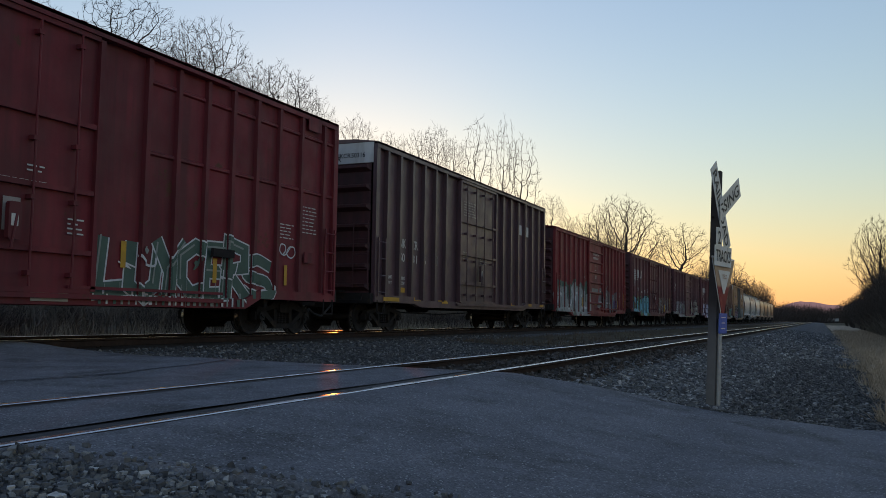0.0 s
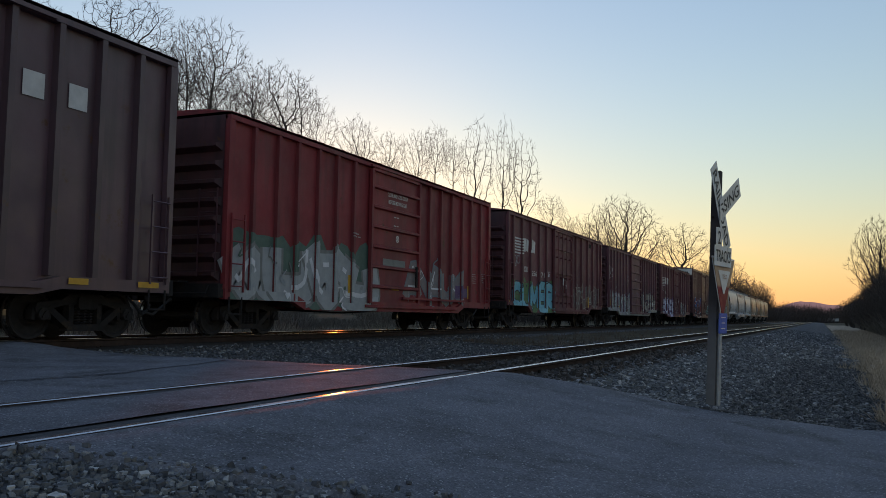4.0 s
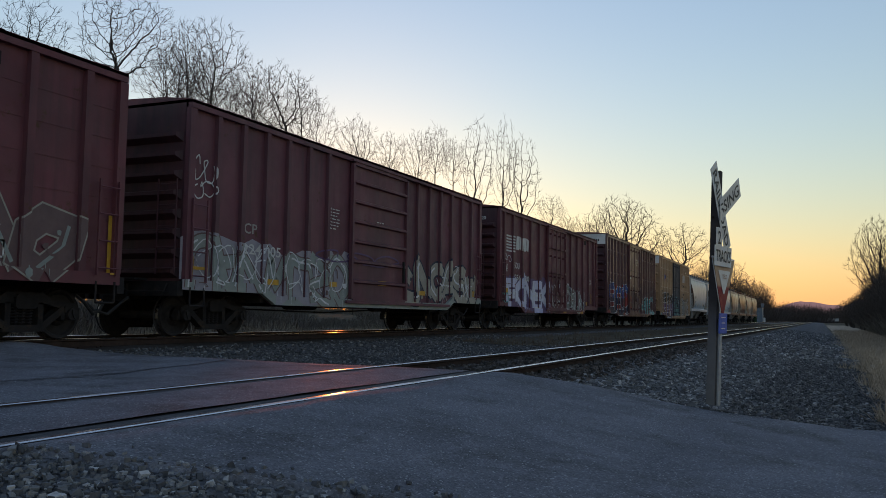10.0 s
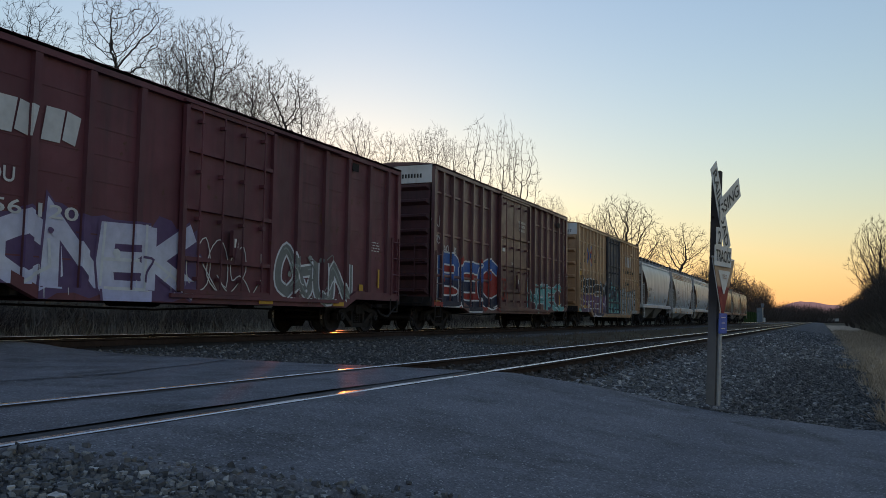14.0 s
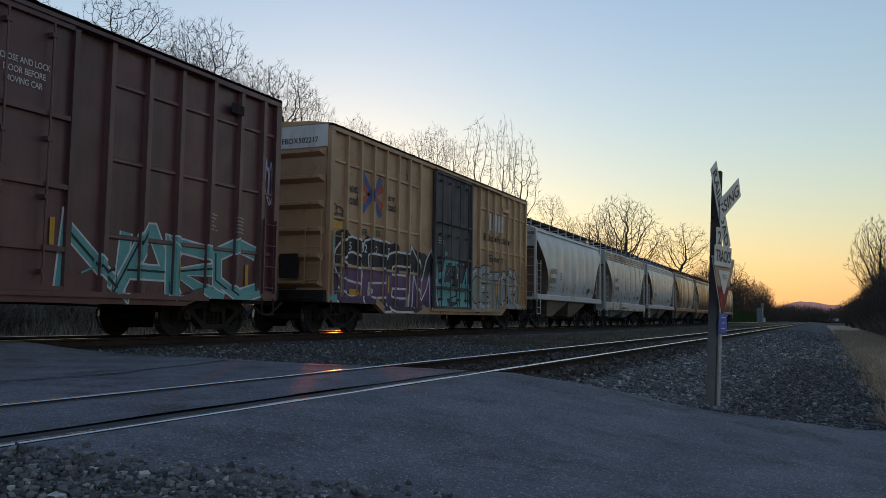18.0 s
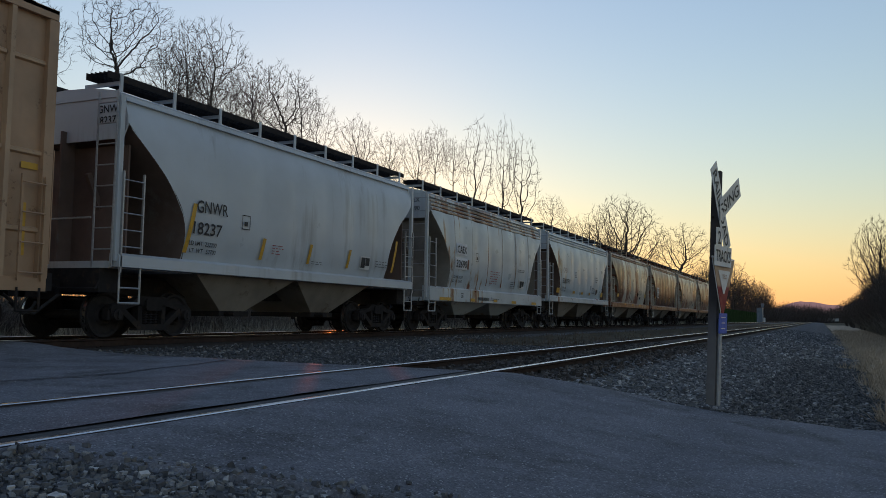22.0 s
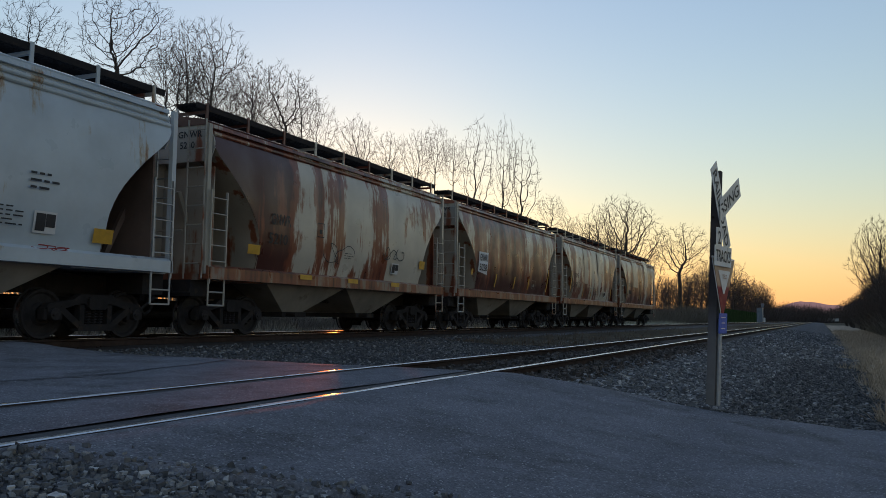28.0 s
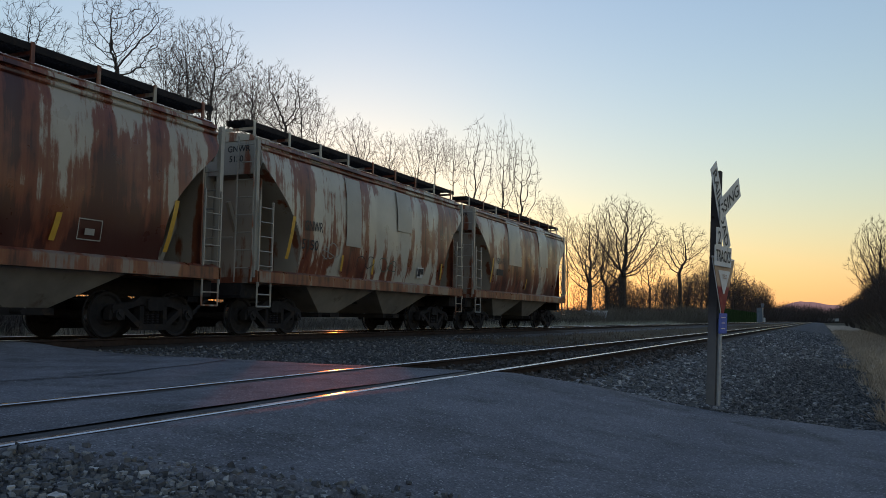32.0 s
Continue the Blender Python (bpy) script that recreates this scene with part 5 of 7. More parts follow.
# D: red-brown boxcar, blue piece
pd = [-38.35, -37.23, -36.15, -34.99, -33.96]
carD, skD, m = boxcar("dark red-brown boxcar with blue and green graffiti", -39.0, -23.9, 4.58, BROWN1, pd + [-29.09, -28.02, -26.83, -25.79, -24.71], (-32.95, -30.0), sill=(0.92, 0.66), post_w=0.14, seams=7)
stripes_and_blocks(carD, skD, -38.22 - m, S_LETTER)
marks(carD, skD, "SOU", -37.1 - m, 2.3, 0.24, S_LETTER, 0.95)
words(carD, skD, "556", -35.98 - m, 2.18, 0.22, S_LETTER, width=0.75)
words(carD, skD, "171", -34.88 - m, 2.18, 0.22, S_LETTER, width=0.72)
scrawl(carD, skD, -38.2 - m, 2.5, 0.65, 0.45, S_SILVER, 9, 4, 0.035)
scrawl(carD, skD, -33.84 - m, 2.2, 0.5, 0.3, S_WHITE, 10, 5, 0.03)
graffiti(carD, skD, -38.3 - m, 0.68, 5.45, 1.28, "OUMER", (S_NAVY, S_CYANFADE, S_SKY), seed=21, stroke=0.34, rim=0.05, lean=0.05, jag=0.07, cloud=S_LEAF)
graffiti(carD, skD, -29.9 - m, 0.85, 5.0, 1.3, [3, 4, 8, 4, 5], (S_CREAM, S_DUSK, S_SAGE), seed=22, stroke=0.42, rim=0.03, rounded=False, jag=0.3)
reflectors(carD, skD, [(-38.98 - m, 1.05, 0.09, 0.95), (-29.93 - m, 0.95, 0.1, 0.3), (-26.95 - m, 1.0, 0.1, 0.5), (-24.14 - m, 1.09, 0.09, 1.0)])
small_plate(carD, -31.68 - m, 1.95, 0.2, 0.32, -1.57, M["white"])
bars(carD, skD, [(-26.52 - m, 1.24, 0.42, 0.03), (-26.52 - m, 1.48, 0.42, 0.03), (-26.52 - m, 1.24, 0.03, 0.27), (-26.13 - m, 1.24, 0.03, 0.27), (-26.32 - m, 1.3, 0.03, 0.16)], S_LETTER)
fine_print(carD, skD, -31.5 - m, 3.5, 0.5, 1, S_FAINT, 21)
small_plate(carD, -26.7 - m, 4.05, 0.3, 0.2, -1.555, M["under"], "bracket")

# E: plum-brown boxcar
pe = [-21.4, -20.58, -19.76, -18.95, -18.09, -17.24]
carE, skE, m = boxcar("plum-brown boxcar with whitish graffiti along its foot", -22.26, -7.14, 4.55, BROWN2, pe + [-12.22, -11.38, -10.55, -9.7, -8.85, -8.0], (-16.13, -13.06), sill=(0.90, 0.66), post_w=0.12, door_style="ribbed", sill_paint=S_SAGE)
scrawl(carE, skE, -22.08 - m, 3.05, 0.6, 0.5, S_LETTER, 31, 5, 0.03)
scrawl(carE, skE, -22.08 - m, 2.65, 0.62, 0.4, S_LETTER, 32, 5, 0.03)
marks(carE, skE, "CP", -20.46 - m, 2.15, 0.22, S_FAINT, 1.1)
words(carE, skE, "224", -20.5 - m, 1.72, 0.22, S_LETTER, width=0.65)
words(carE, skE, "005", -19.73 - m, 1.72, 0.22, S_LETTER, width=0.6)
fine_print(carE, skE, -17.18 - m, 3.05, 0.5, 7, S_LETTER, 33, 0.035, 0.08)
graffiti(carE, skE, -22.2 - m, 0.7, 6.0, 1.25, [8, 4, 6, 3, 8, 0, 5], (S_DUSK, S_SAGE, S_WHITE), seed=33, stroke=0.26, rim=0.03, jag=0.3, cloud=S_HAZE)
scrawl(carE, skE, -22.0 - m, 1.0, 2.6, 0.9, S_WHITE, 34, 9, 0.03)
scrawl(carE, skE, -19.0 - m, 1.0, 2.6, 0.9, S_WHITE, 35, 9, 0.03)
scrawl(carE, skE, -17.6 - m, 1.75, 4.0, 0.35, S_PURPLE, 36, 7, 0.05)
graffiti(carE, skE, -13.0 - m, 0.85, 5.5, 1.3, [9, 6, 5, 4, 7, 4], (S_NAVY, S_CREAM, S_WHITE), seed=37, stroke=0.38, rim=0.06, jag=0.15)
reflectors(carE, skE, [(-19.63 - m, 1.1, 0.45, 0.12), (-17.18 - m, 1.15, 0.46, 0.12), (-14.66 - m, 1.27, 0.46, 0.12), (-12.06 - m, 1.08, 0.48, 0.13), (-7.98 - m, 1.13, 0.4, 0.2), (-22.06 - m, 1.15, 0.07, 0.45), (-21.64 - m, 1.18, 0.07, 0.42), (-22.0 - m, 1.3, 0.38, 0.06)])
bars(carE, skE, [(-10.38 - m, 1.42, 0.45, 0.03), (-10.38 - m, 1.67, 0.45, 0.03), (-10.38 - m, 1.42, 0.03, 0.28), (-9.96 - m, 1.42, 0.03, 0.28), (-10.18 - m, 1.45, 0.02, 0.22)], S_WHITE)
fine_print(carE, skE, -14.8 - m, 2.95, 0.4, 1, S_LETTER, 38)

# F: brown boxcar, white and violet piece
pf = [-4.68, -3.64, -2.52, -1.44, -0.29]
carF, skF, m = boxcar("brown boxcar with large white and violet graffiti", -5.23, 9.75, 4.60, BROWN3, mirrored(pf, 2.2), (0.8, 3.6), sill=(0.87, 0.65), post_w=0.14, seams=8)
stripes_and_blocks(carF, skF, -4.35 - m, S_LETTER)
end_words(carF, -5.23 - m - 0.012, "SOU", -0.05, 4.12, 0.13, S_LETTER)
end_words(carF, -5.23 - m - 0.012, "556120", -0.45, 4.12, 0.13, S_LETTER)
marks(carF, skF, "SOU", -3.42 - m, 2.38, 0.24, S_LETTER, 0.95)
words(carF, skF, "556", -3.44 - m, 1.92, 0.22, S_LETTER, width=0.8)
words(carF, skF, "120", -2.35 - m, 1.92, 0.22, S_LETTER, width=0.78)
scrawl(carF, skF, -5.2 - m, 2.85, 0.3, 1.1, S_LETTER, 41, 6, 0.025)
scrawl(carF, skF, -4.58 - m, 2.6, 0.75, 0.28, S_WHITE, 42, 4, 0.03)
scrawl(carF, skF, -4.55 - m, 2.15, 0.4, 0.4, S_LETTER, 43, 4, 0.025)
graffiti(carF, skF, -4.1 - m, 0.64, 5.2, 1.42, "FONEK", (S_PURPLE, S_LAVFADE, S_WHITE), seed=45, stroke=0.36, rim=0.05, rounded=False, cloud=S_PURPLE, jag=0.05)
graffiti(carF, skF, 3.95 - m, 0.78, 3.1, 1.15, [5, 4, 8, 6], (S_WHITE, S_SMOKE, S_SAGE), seed=46, stroke=0.22, rim=0.05)
scrawl(carF, skF, 1.0 - m, 0.85, 2.3, 1.1, S_LETTER, 47, 8, 0.03)
scrawl(carF, skF, -5.0 - m, 1.0, 0.9, 0.4, S_TEAL, 48, 3, 0.07)
reflectors(carF, skF, [(-4.56 - m, 1.4, 0.4, 0.17), (8.6 - m, 1.2, 0.09, 0.5), (3.2 - m, 0.68, 0.5, 0.1), (6.2 - m, 0.68, 0.5, 0.1), (7.6 - m, 1.1, 0.2, 0.16)])
fine_print(carF, skF, 8.15 - m, 2.4, 0.5, 4, S_LETTER, 49)
small_plate(carF, 7.0 - m, 4.15, 0.3, 0.2, -1.555, M["under"], "bracket")

# G: tall dark boxcar, blue and red piece
pg = [12.81, 13.61, 14.43, 15.35, 16.22, 17.06]
carG, skG, m = boxcar("tall dark brown boxcar with blue and red graffiti", 12.1, 27.1, 5.2, DARK, pg + [22.23, 23.12, 23.97, 24.88, 25.75, 26.53], (18.0, 21.4), sill=(0.75, 0.6), post_w=0.1, post_d=0.11, belts=(4.36, 3.06, 1.75), cap=CAPWHITE, post_paint=DARK_POST)
end_words(carG, 12.1 - m - 0.035, "HEIGHT CAR", 0.75, 4.68, 0.14, S_INK)
end_bars(carG, 12.1 - m - 0.035, -0.4, 4.78, 7, 0.13, S_INK)
marks(carG, skG, "AO", 13.0 - m, 2.52, 0.24, S_LETTER, 0.95)
marks(carG, skG, "K", 13.88 - m, 2.5, 0.24, S_LETTER)
scrawl(carG, skG, 12.15 - m, 3.2, 0.5, 0.5, S_LETTER, 51, 5, 0.035)
scrawl(carG, skG, 12.15 - m, 2.72, 0.6, 0.35, S_LETTER, 52, 4, 0.035)
graffiti(carG, skG, 12.75 - m, 0.66, 5.2, 1.8, "BEC", (S_WHITE, S_BLUE), seed=53, stroke=0.34, rim=0.055, cloud=S_RED, jag=0.03, shine=False)
bars(carG, skG, [(12.12 - m, 0.78, 0.6, 0.9)], S_RED, lift=0.0025, name="paint_patch")
scrawl(carG, skG, 18.1 - m, 1.0, 0.7, 0.9, S_RED, 54, 4, 0.09)
graffiti(carG, skG, 21.45 - m, 0.64, 5.0, 1.36, "NARC", (S_WHITE, S_TEAL, S_INK), seed=55, stroke=0.24, rim=0.035, rounded=False, jag=0.08)
words(carG, skG, "CLOSE AND LOCK", 20.05 - m, 4.18, 0.1, S_LETTER, width=0.9)
words(carG, skG, "DOOR BEFORE", 20.12 - m, 4.02, 0.1, S_LETTER, width=0.75)
words(carG, skG, "MOVING CAR", 20.16 - m, 3.86, 0.1, S_LETTER, width=0.66)
fine_print(carG, skG, 24.85 - m, 2.4, 0.3, 5, S_FAINT, 56)
fine_print(carG, skG, 25.68 - m, 2.42, 0.3, 5, S_FAINT, 57)
fine_print(carG, skG, 18.2 - m, 3.5, 0.3, 3, S_FAINT, 58)
small_plate(carG, 18.15 - m, 2.92, 0.25, 0.13, -1.57, M["white"])
reflectors(carG, skG, [(12.12 - m, 0.92, 0.4, 0.1), (21.08 - m, 1.5, 0.09, 0.43), (24.0 - m, 1.0, 0.09, 0.44), (26.1 - m, 1.05, 0.1, 0.44)])
scrawl(carG, skG, 26.68 - m, 2.6, 0.4, 1.35, S_LAV, 59, 6, 0.035)
bars(carG, skG, [(19.3 - m, 2.42, 0.04, 0.16), (19.4 - m, 2.42, 0.04, 0.16)], S_LETTER)
small_plate(carG, 25.35 - m, 4.55, 0.4, 0.2, -1.555, M["under"], "bracket")

# H: ochre boxcar with the black door
ph = [30.09, 30.79, 31.5, 32.2, 32.95, 33.65, 34.37]
carH, skH, m = boxcar("tall ochre-yellow boxcar with a black door and graffiti", 29.25, 44.35, 5.18, YELLOW, ph + [39.24, 39.99, 40.71, 41.44, 42.15, 42.84, 43.56], (35.38, 38.35), sill=(0.77, 0.52), post_w=0.08, belts=(4.3, 2.88, 1.7), cap=CAPWHITE, door_paint=BLACKDOOR, ribs=6, end_paint=YELLOW, post_paint=YELLOW_POST)
end_words(carH, 29.25 - m - 0.035, "HEIGHT CAR", 1.1, 4.68, 0.13, S_INK)
end_words(carH, 29.25 - m - 0.035, "FBOX", -0.1, 4.72, 0.14, S_INK)
end_words(carH, 29.25 - m - 0.035, "502217", -0.6, 4.72, 0.14, S_INK)
words(carH, skH, "next", 30.2 - m, 3.62, 0.24, S_INK, width=0.48)
words(carH, skH, "load", 30.2 - m, 3.3, 0.26, S_INK, width=0.48)
words(carH, skH, "any", 32.38 - m, 3.66, 0.2, S_INK, width=0.4)
words(carH, skH, "road", 32.32 - m, 3.38, 0.24, S_INK, width=0.5)
xs_ = Shape()
S_BLUEBAND, S_REDBAND = spray("band_blue", (0.04, 0.12, 0.34)), spray("band_red", (0.50, 0.10, 0.06))
skH.lay(xs_, ribbon([(30.92 - m, 3.95), (31.42 - m, 3.7), (32.05 - m, 3.97)], 0.26), 0.012)
skH.lay(xs_, ribbon([(30.92 - m, 3.42), (31.45 - m, 3.66), (32.05 - m, 3.40)], 0.25), 0.012)
part("emblem", xs_, S_REDBAND, carH, "red crossing bands")
xs_ = Shape()
skH.lay(xs_, ribbon([(30.92 - m, 4.2), (31.98 - m, 3.16)], 0.16), 0.015)
skH.lay(xs_, ribbon([(30.95 - m, 3.18), (31.98 - m, 4.2)], 0.16), 0.018)
part("emblem", xs_, S_BLUEBAND, carH, "blue crossing bands")
marks(carH, skH, "FB", 30.97 - m, 2.56, 0.18, S_INK)
marks(carH, skH, "OX", 31.72 - m, 2.6, 0.18, S_INK)
words(carH, skH, "5", 30.3 - m, 2.12, 0.22, S_LETTER, width=0.12)
words(carH, skH, "02", 30.92 - m, 2.12, 0.22, S_LETTER, width=0.32)
words(carH, skH, "2", 31.7 - m, 2.12, 0.22, S_LETTER, width=0.12)
words(carH, skH, "7", 32.4 - m, 2.12, 0.22, S_LETTER, width=0.12)
bars(carH, skH, [(29.28 - m, 0.8, 1.3, 1.62), (35.42 - m, 0.6, 2.9, 0.95)], S_TEAL, lift=0.002, name="paint_patch")
graffiti(carH, skH, 29.8 - m, 0.58, 5.5, 1.85, "SEEM", (S_WHITE, S_NIGHT), seed=61, stroke=0.33, rim=0.06, cloud=S_NIGHT, jag=0.05, shine=False)
graffiti(carH, skH, 35.5 - m, 0.7, 2.7, 1.7, [4, 1, 6], (S_NAVY, S_TEAL, S_SKY), seed=62, stroke=0.2, rim=0.05, rounded=False, jag=0.3)
graffiti(carH, skH, 38.55 - m, 0.6, 4.7, 1.6, "CETOR", (S_INK, S_SILVER, S_WHITE), seed=163, stroke=0.27, rim=0.045, jag=0.07, cloud=S_SAGE)
words(carH, skH, "Railcar Pooling", 39.72 - m, 3.2, 0.27, S_INK, width=2.62)
words(carH, skH, "Experts", 40.32 - m, 2.46, 0.27, S_INK, width=1.38)
em = Shape()
for q in (39.98, 40.56, 41.14):
    skH.lay(em, [[(q - m, 3.6), (q + 0.42 - m, 3.6), (q + 0.48 - m, 4.22), (q + 0.06 - m, 4.22)]], 0.02)
part("emblem", em, S_LETTER, carH, "white emblem of plain blocks")
reflectors(carH, skH, [(29.28 - m, 1.29, 0.09, 0.87), (32.43 - m, 1.08, 0.1, 0.46), (34.53 - m, 1.03, 0.1, 0.47), (30.35 - m, 0.98, 0.48, 0.15), (43.9 - m, 1.3, 0.08, 0.8), (29.45 - m, 2.6, 0.48, 0.2), (43.85 - m, 2.62, 0.3, 0.1), (41.0 - m, 1.2, 0.1, 0.45)])
scrawl(carH, skH, 29.35 - m, 2.75, 0.6, 0.5, S_INK, 64, 5, 0.035)
scrawl(carH, skH, 29.55 - m, 1.1, 0.5, 0.8, S_INK, 65, 4, 0.035)
part("end_box", Shape().box(29.25 - m - 0.22, 29.25 - m - 0.1, -0.75, -0.25, 1.35, 1.95), M["under"], carH)
small_plate(carH, 41.4 - m, 4.4, 0.75, 0.14, -1.555, YELLOW, "bracket")
fine_print(carH, skH, 35.7 - m, 2.9, 0.4, 3, S_LETTER, 66)


# hoppers
def square_plate(car, sk, x, z, w=0.5, h=0.34):
    bars(car, sk, [(x, z, w, h)], S_LETTER, 0.012, "placard")
    bars(car, sk, [(x + 0.035, z + 0.035, w * 0.42, h - 0.07), (x + w * 0.52, z + 0.1, w * 0.42, h - 0.135)], S_INK, 0.018)


def slanted(car, sk, rows):
    for x, z, w, h in rows:
        s = Shape()
        sk.lay(s, [[(x, z), (x + w, z), (x + w + h * 0.2, z + h), (x + h * 0.2, z + h)]], 0.012)
        part("reflector", s, M["yellow"], car, "yellow reflective strip")


def framed(car, sk, x, z, w, h, mat):
    t = 0.018
    bars(car, sk, [(x, z, w, t), (x, z + h - t, w, t), (x, z, t, h), (x + w - t, z, t, h), (x + w * 0.3, z + h * 0.25, w * 0.4, h * 0.3)], mat, 0.012)


carI, skI, m = hopper("clean pale grey covered hopper car", 45.75, 57.35, PALE, bay_paint=DULL_GREY, end_paint=END_BROWN, cap_paint=PALE, sill=(1.24, 1.48), eave=0)
marks(carI, skI, "GNWR", 47.7 - m, 2.4, 0.24, S_INK, 1.05)
words(carI, skI, "18237", 47.64 - m, 1.98, 0.24, S_INK, width=0.84)
words(carI, skI, "LD LMT  232300", 47.56 - m, 1.76, 0.085, S_INK)
words(carI, skI, "LT  WT   53700", 47.6 - m, 1.62, 0.085, S_INK)
end_words(carI, 45.75 - m + 0.21, "GNWR", -0.75, 3.98, 0.14, S_INK)
end_words(carI, 45.75 - m + 0.21, "18237", -0.75, 3.78, 0.14, S_INK)
slanted(carI, skI, [(47.42 - m, 1.6, 0.11, 0.95), (49.78 - m, 1.62, 0.11, 0.46), (51.61 - m, 1.64, 0.11, 0.46), (53.4 - m, 1.64, 0.11, 0.47), (55.83 - m, 1.66, 0.11, 0.88)])
square_plate(carI, skI, 54.1 - m, 1.66)
framed(carI, skI, 49.1 - m, 2.2, 0.27, 0.3, S_INK)
fine_print(carI, skI, 50.2 - m, 1.95, 0.4, 4, S_RED, 71, 0.02, 0.06)
fine_print(carI, skI, 51.8 - m, 1.7, 0.5, 2, S_INK, 72, 0.015, 0.05)
fine_print(carI, skI, 54.9 - m, 1.9, 0.7, 3, S_INK, 73, 0.02, 0.07)

carJ, skJ, m = hopper("pale grey covered hopper car streaked with rust", 58.25, 69.85, PALE2, end_paint=DULL_GREY, cap_paint=PALE, sill=(0.95, 1.40), ribs=6, eave=3, eave_paint=SEAM_RUST)
bars(carJ, skJ, [(60.34 - m, 2.5, 0.92, 0.38), (60.3 - m, 2.02, 1.0, 0.38)], S_WHITE, 0.008, "stencil_panel")
marks(carJ, skJ, "CAEX", 60.42 - m, 2.56, 0.24, S_INK, 0.9)
words(carJ, skJ, "32690", 60.36 - m, 2.08, 0.25, S_INK, width=0.88)
bars(carJ, skJ, [(61.32 - m, 2.05, 0.13, 0.32)], SILL_RUST, 0.01, "paint_patch")
words(carJ, skJ, "LD LMT 231800", 60.22 - m, 1.72, 0.085, S_INK)
words(carJ, skJ, "LT  WT   54100", 60.2 - m, 1.58, 0.085, S_INK)
end_words(carJ, 58.25 - m + 0.21, "CAEX", -0.62, 4.0, 0.14, S_INK)
end_words(carJ, 58.25 - m + 0.21, "32690", -0.65, 3.74, 0.14, S_INK)
square_plate(carJ, skJ, 66.83 - m, 1.58, 0.53)
framed(carJ, skJ, 62.05 - m, 2.35, 0.25, 0.3, S_INK)
fine_print(carJ, skJ, 63.5 - m, 2.08, 0.95, 6, S_RED, 74, 0.03, 0.085)
fine_print(carJ, skJ, 65.75 - m, 1.78, 0.5, 4, S_INK, 75, 0.03, 0.07)
fine_print(carJ, skJ, 66.5 - m, 2.3, 0.9, 2, S_INK, 76, 0.03, 0.07)
bars(carJ, skJ, [(62.4 - m + i * 0.11, 1.03, 0.07, 0.11) for i in range(10)], S_INK, 0.012)
fine_print(carJ, skJ, 63.6 - m, 1.1, 1.0, 2, S_INK, 77, 0.025, 0.06)
reflectors(carJ, skJ, [(59.1 - m, 0.97, 0.92, 0.1), (61.7 - m, 0.98, 0.36, 0.1), (63.9 - m, 1.0, 0.36, 0.09), (65.85 - m, 0.98, 0.52, 0.1), (68.3 - m, 0.98, 0.6, 0.1)])
framed(carJ, skJ, 60.85 - m, 1.08, 0.2, 0.16, S_INK)

carK, skK, m = hopper("pale blue-grey covered hopper car", 70.85, 82.3, PALE3, end_paint=END_BROWN, cap_paint=PALE, bay_paint=DULL_GREY, sill=(1.2, 1.46), eave=2)
marks(carK, skK, "CAEX", 72.93 - m, 2.56, 0.24, S_FAINT, 0.85)
words(carK, skK, "328091", 72.86 - m, 2.06, 0.24, S_INK, width=1.12)
words(carK, skK, "LD LMT 232400", 72.8 - m, 1.82, 0.075, S_INK)
words(carK, skK, "LT  WT  53600", 72.8 - m, 1.68, 0.075, S_INK)
reflectors(carK, skK, [(71.98 - m, 1.6, 0.5, 0.22), (74.7 - m, 1.63, 0.4, 0.12), (76.3 - m, 1.63, 0.36, 0.12), (77.8 - m, 1.63, 0.25, 0.12), (80.3 - m, 1.6, 0.42, 0.24)])
square_plate(carK, skK, 79.13 - m, 1.66, 0.42, 0.34)
fine_print(carK, skK, 78.3 - m, 2.0, 0.6, 5, S_INK, 78, 0.03, 0.065)
fine_print(carK, skK, 79.0 - m, 2.55, 0.5, 3, S_INK, 79, 0.05, 0.11)
framed(carK, skK, 75.0 - m, 2.4, 0.22, 0.28, S_INK)
scrawl(carK, skK, 79.2 - m, 1.42, 0.65, 0.07, S_RED, 80, 6, 0.018)

carL, skL, m = hopper("rust-streaked cream covered hopper car", 83.1, 94.6, RUST_L, bay_paint=DULL_GREY, end_paint=DULL_RUST, sill_paint=SILL_RUST, eave=1, rungs=END_CREAM, cap_paint=END_CREAM, eave_paint=RUST_M)
marks(carL, skL, "GNWR", 85.15 - m, 2.42, 0.25, S_INK, 0.8)
words(carL, skL, "5210", 85.1 - m, 2.0, 0.24, S_INK, width=0.7)
end_words(carL, 83.1 - m + 0.21, "GNWR", -0.55, 4.0, 0.14, S_INK)
end_words(carL, 83.1 - m + 0.21, "5210", -0.6, 3.78, 0.14, S_INK)
reflectors(carL, skL, [(84.4 - m, 1.72, 0.42, 0.2), (86.36 - m, 1.27, 0.5, 0.11), (88.52 - m, 1.27, 0.5, 0.11), (90.86 - m, 1.27, 0.5, 0.11), (92.62 - m, 1.85, 0.36, 0.24)])
square_plate(carL, skL, 90.9 - m, 1.62, 0.42, 0.3)
scrawl(carL, skL, 87.3 - m, 1.72, 1.4, 0.5, S_INK, 81, 5, 0.022)
scrawl(carL, skL, 90.4 - m, 2.0, 1.1, 0.35, S_INK, 82, 6, 0.03)
fine_print(carL, skL, 88.3 - m, 2.0, 0.5, 3, S_INK, 83, 0.02, 0.06)
framed(carL, skL, 87.0 - m, 2.3, 0.3, 0.34, S_INK)

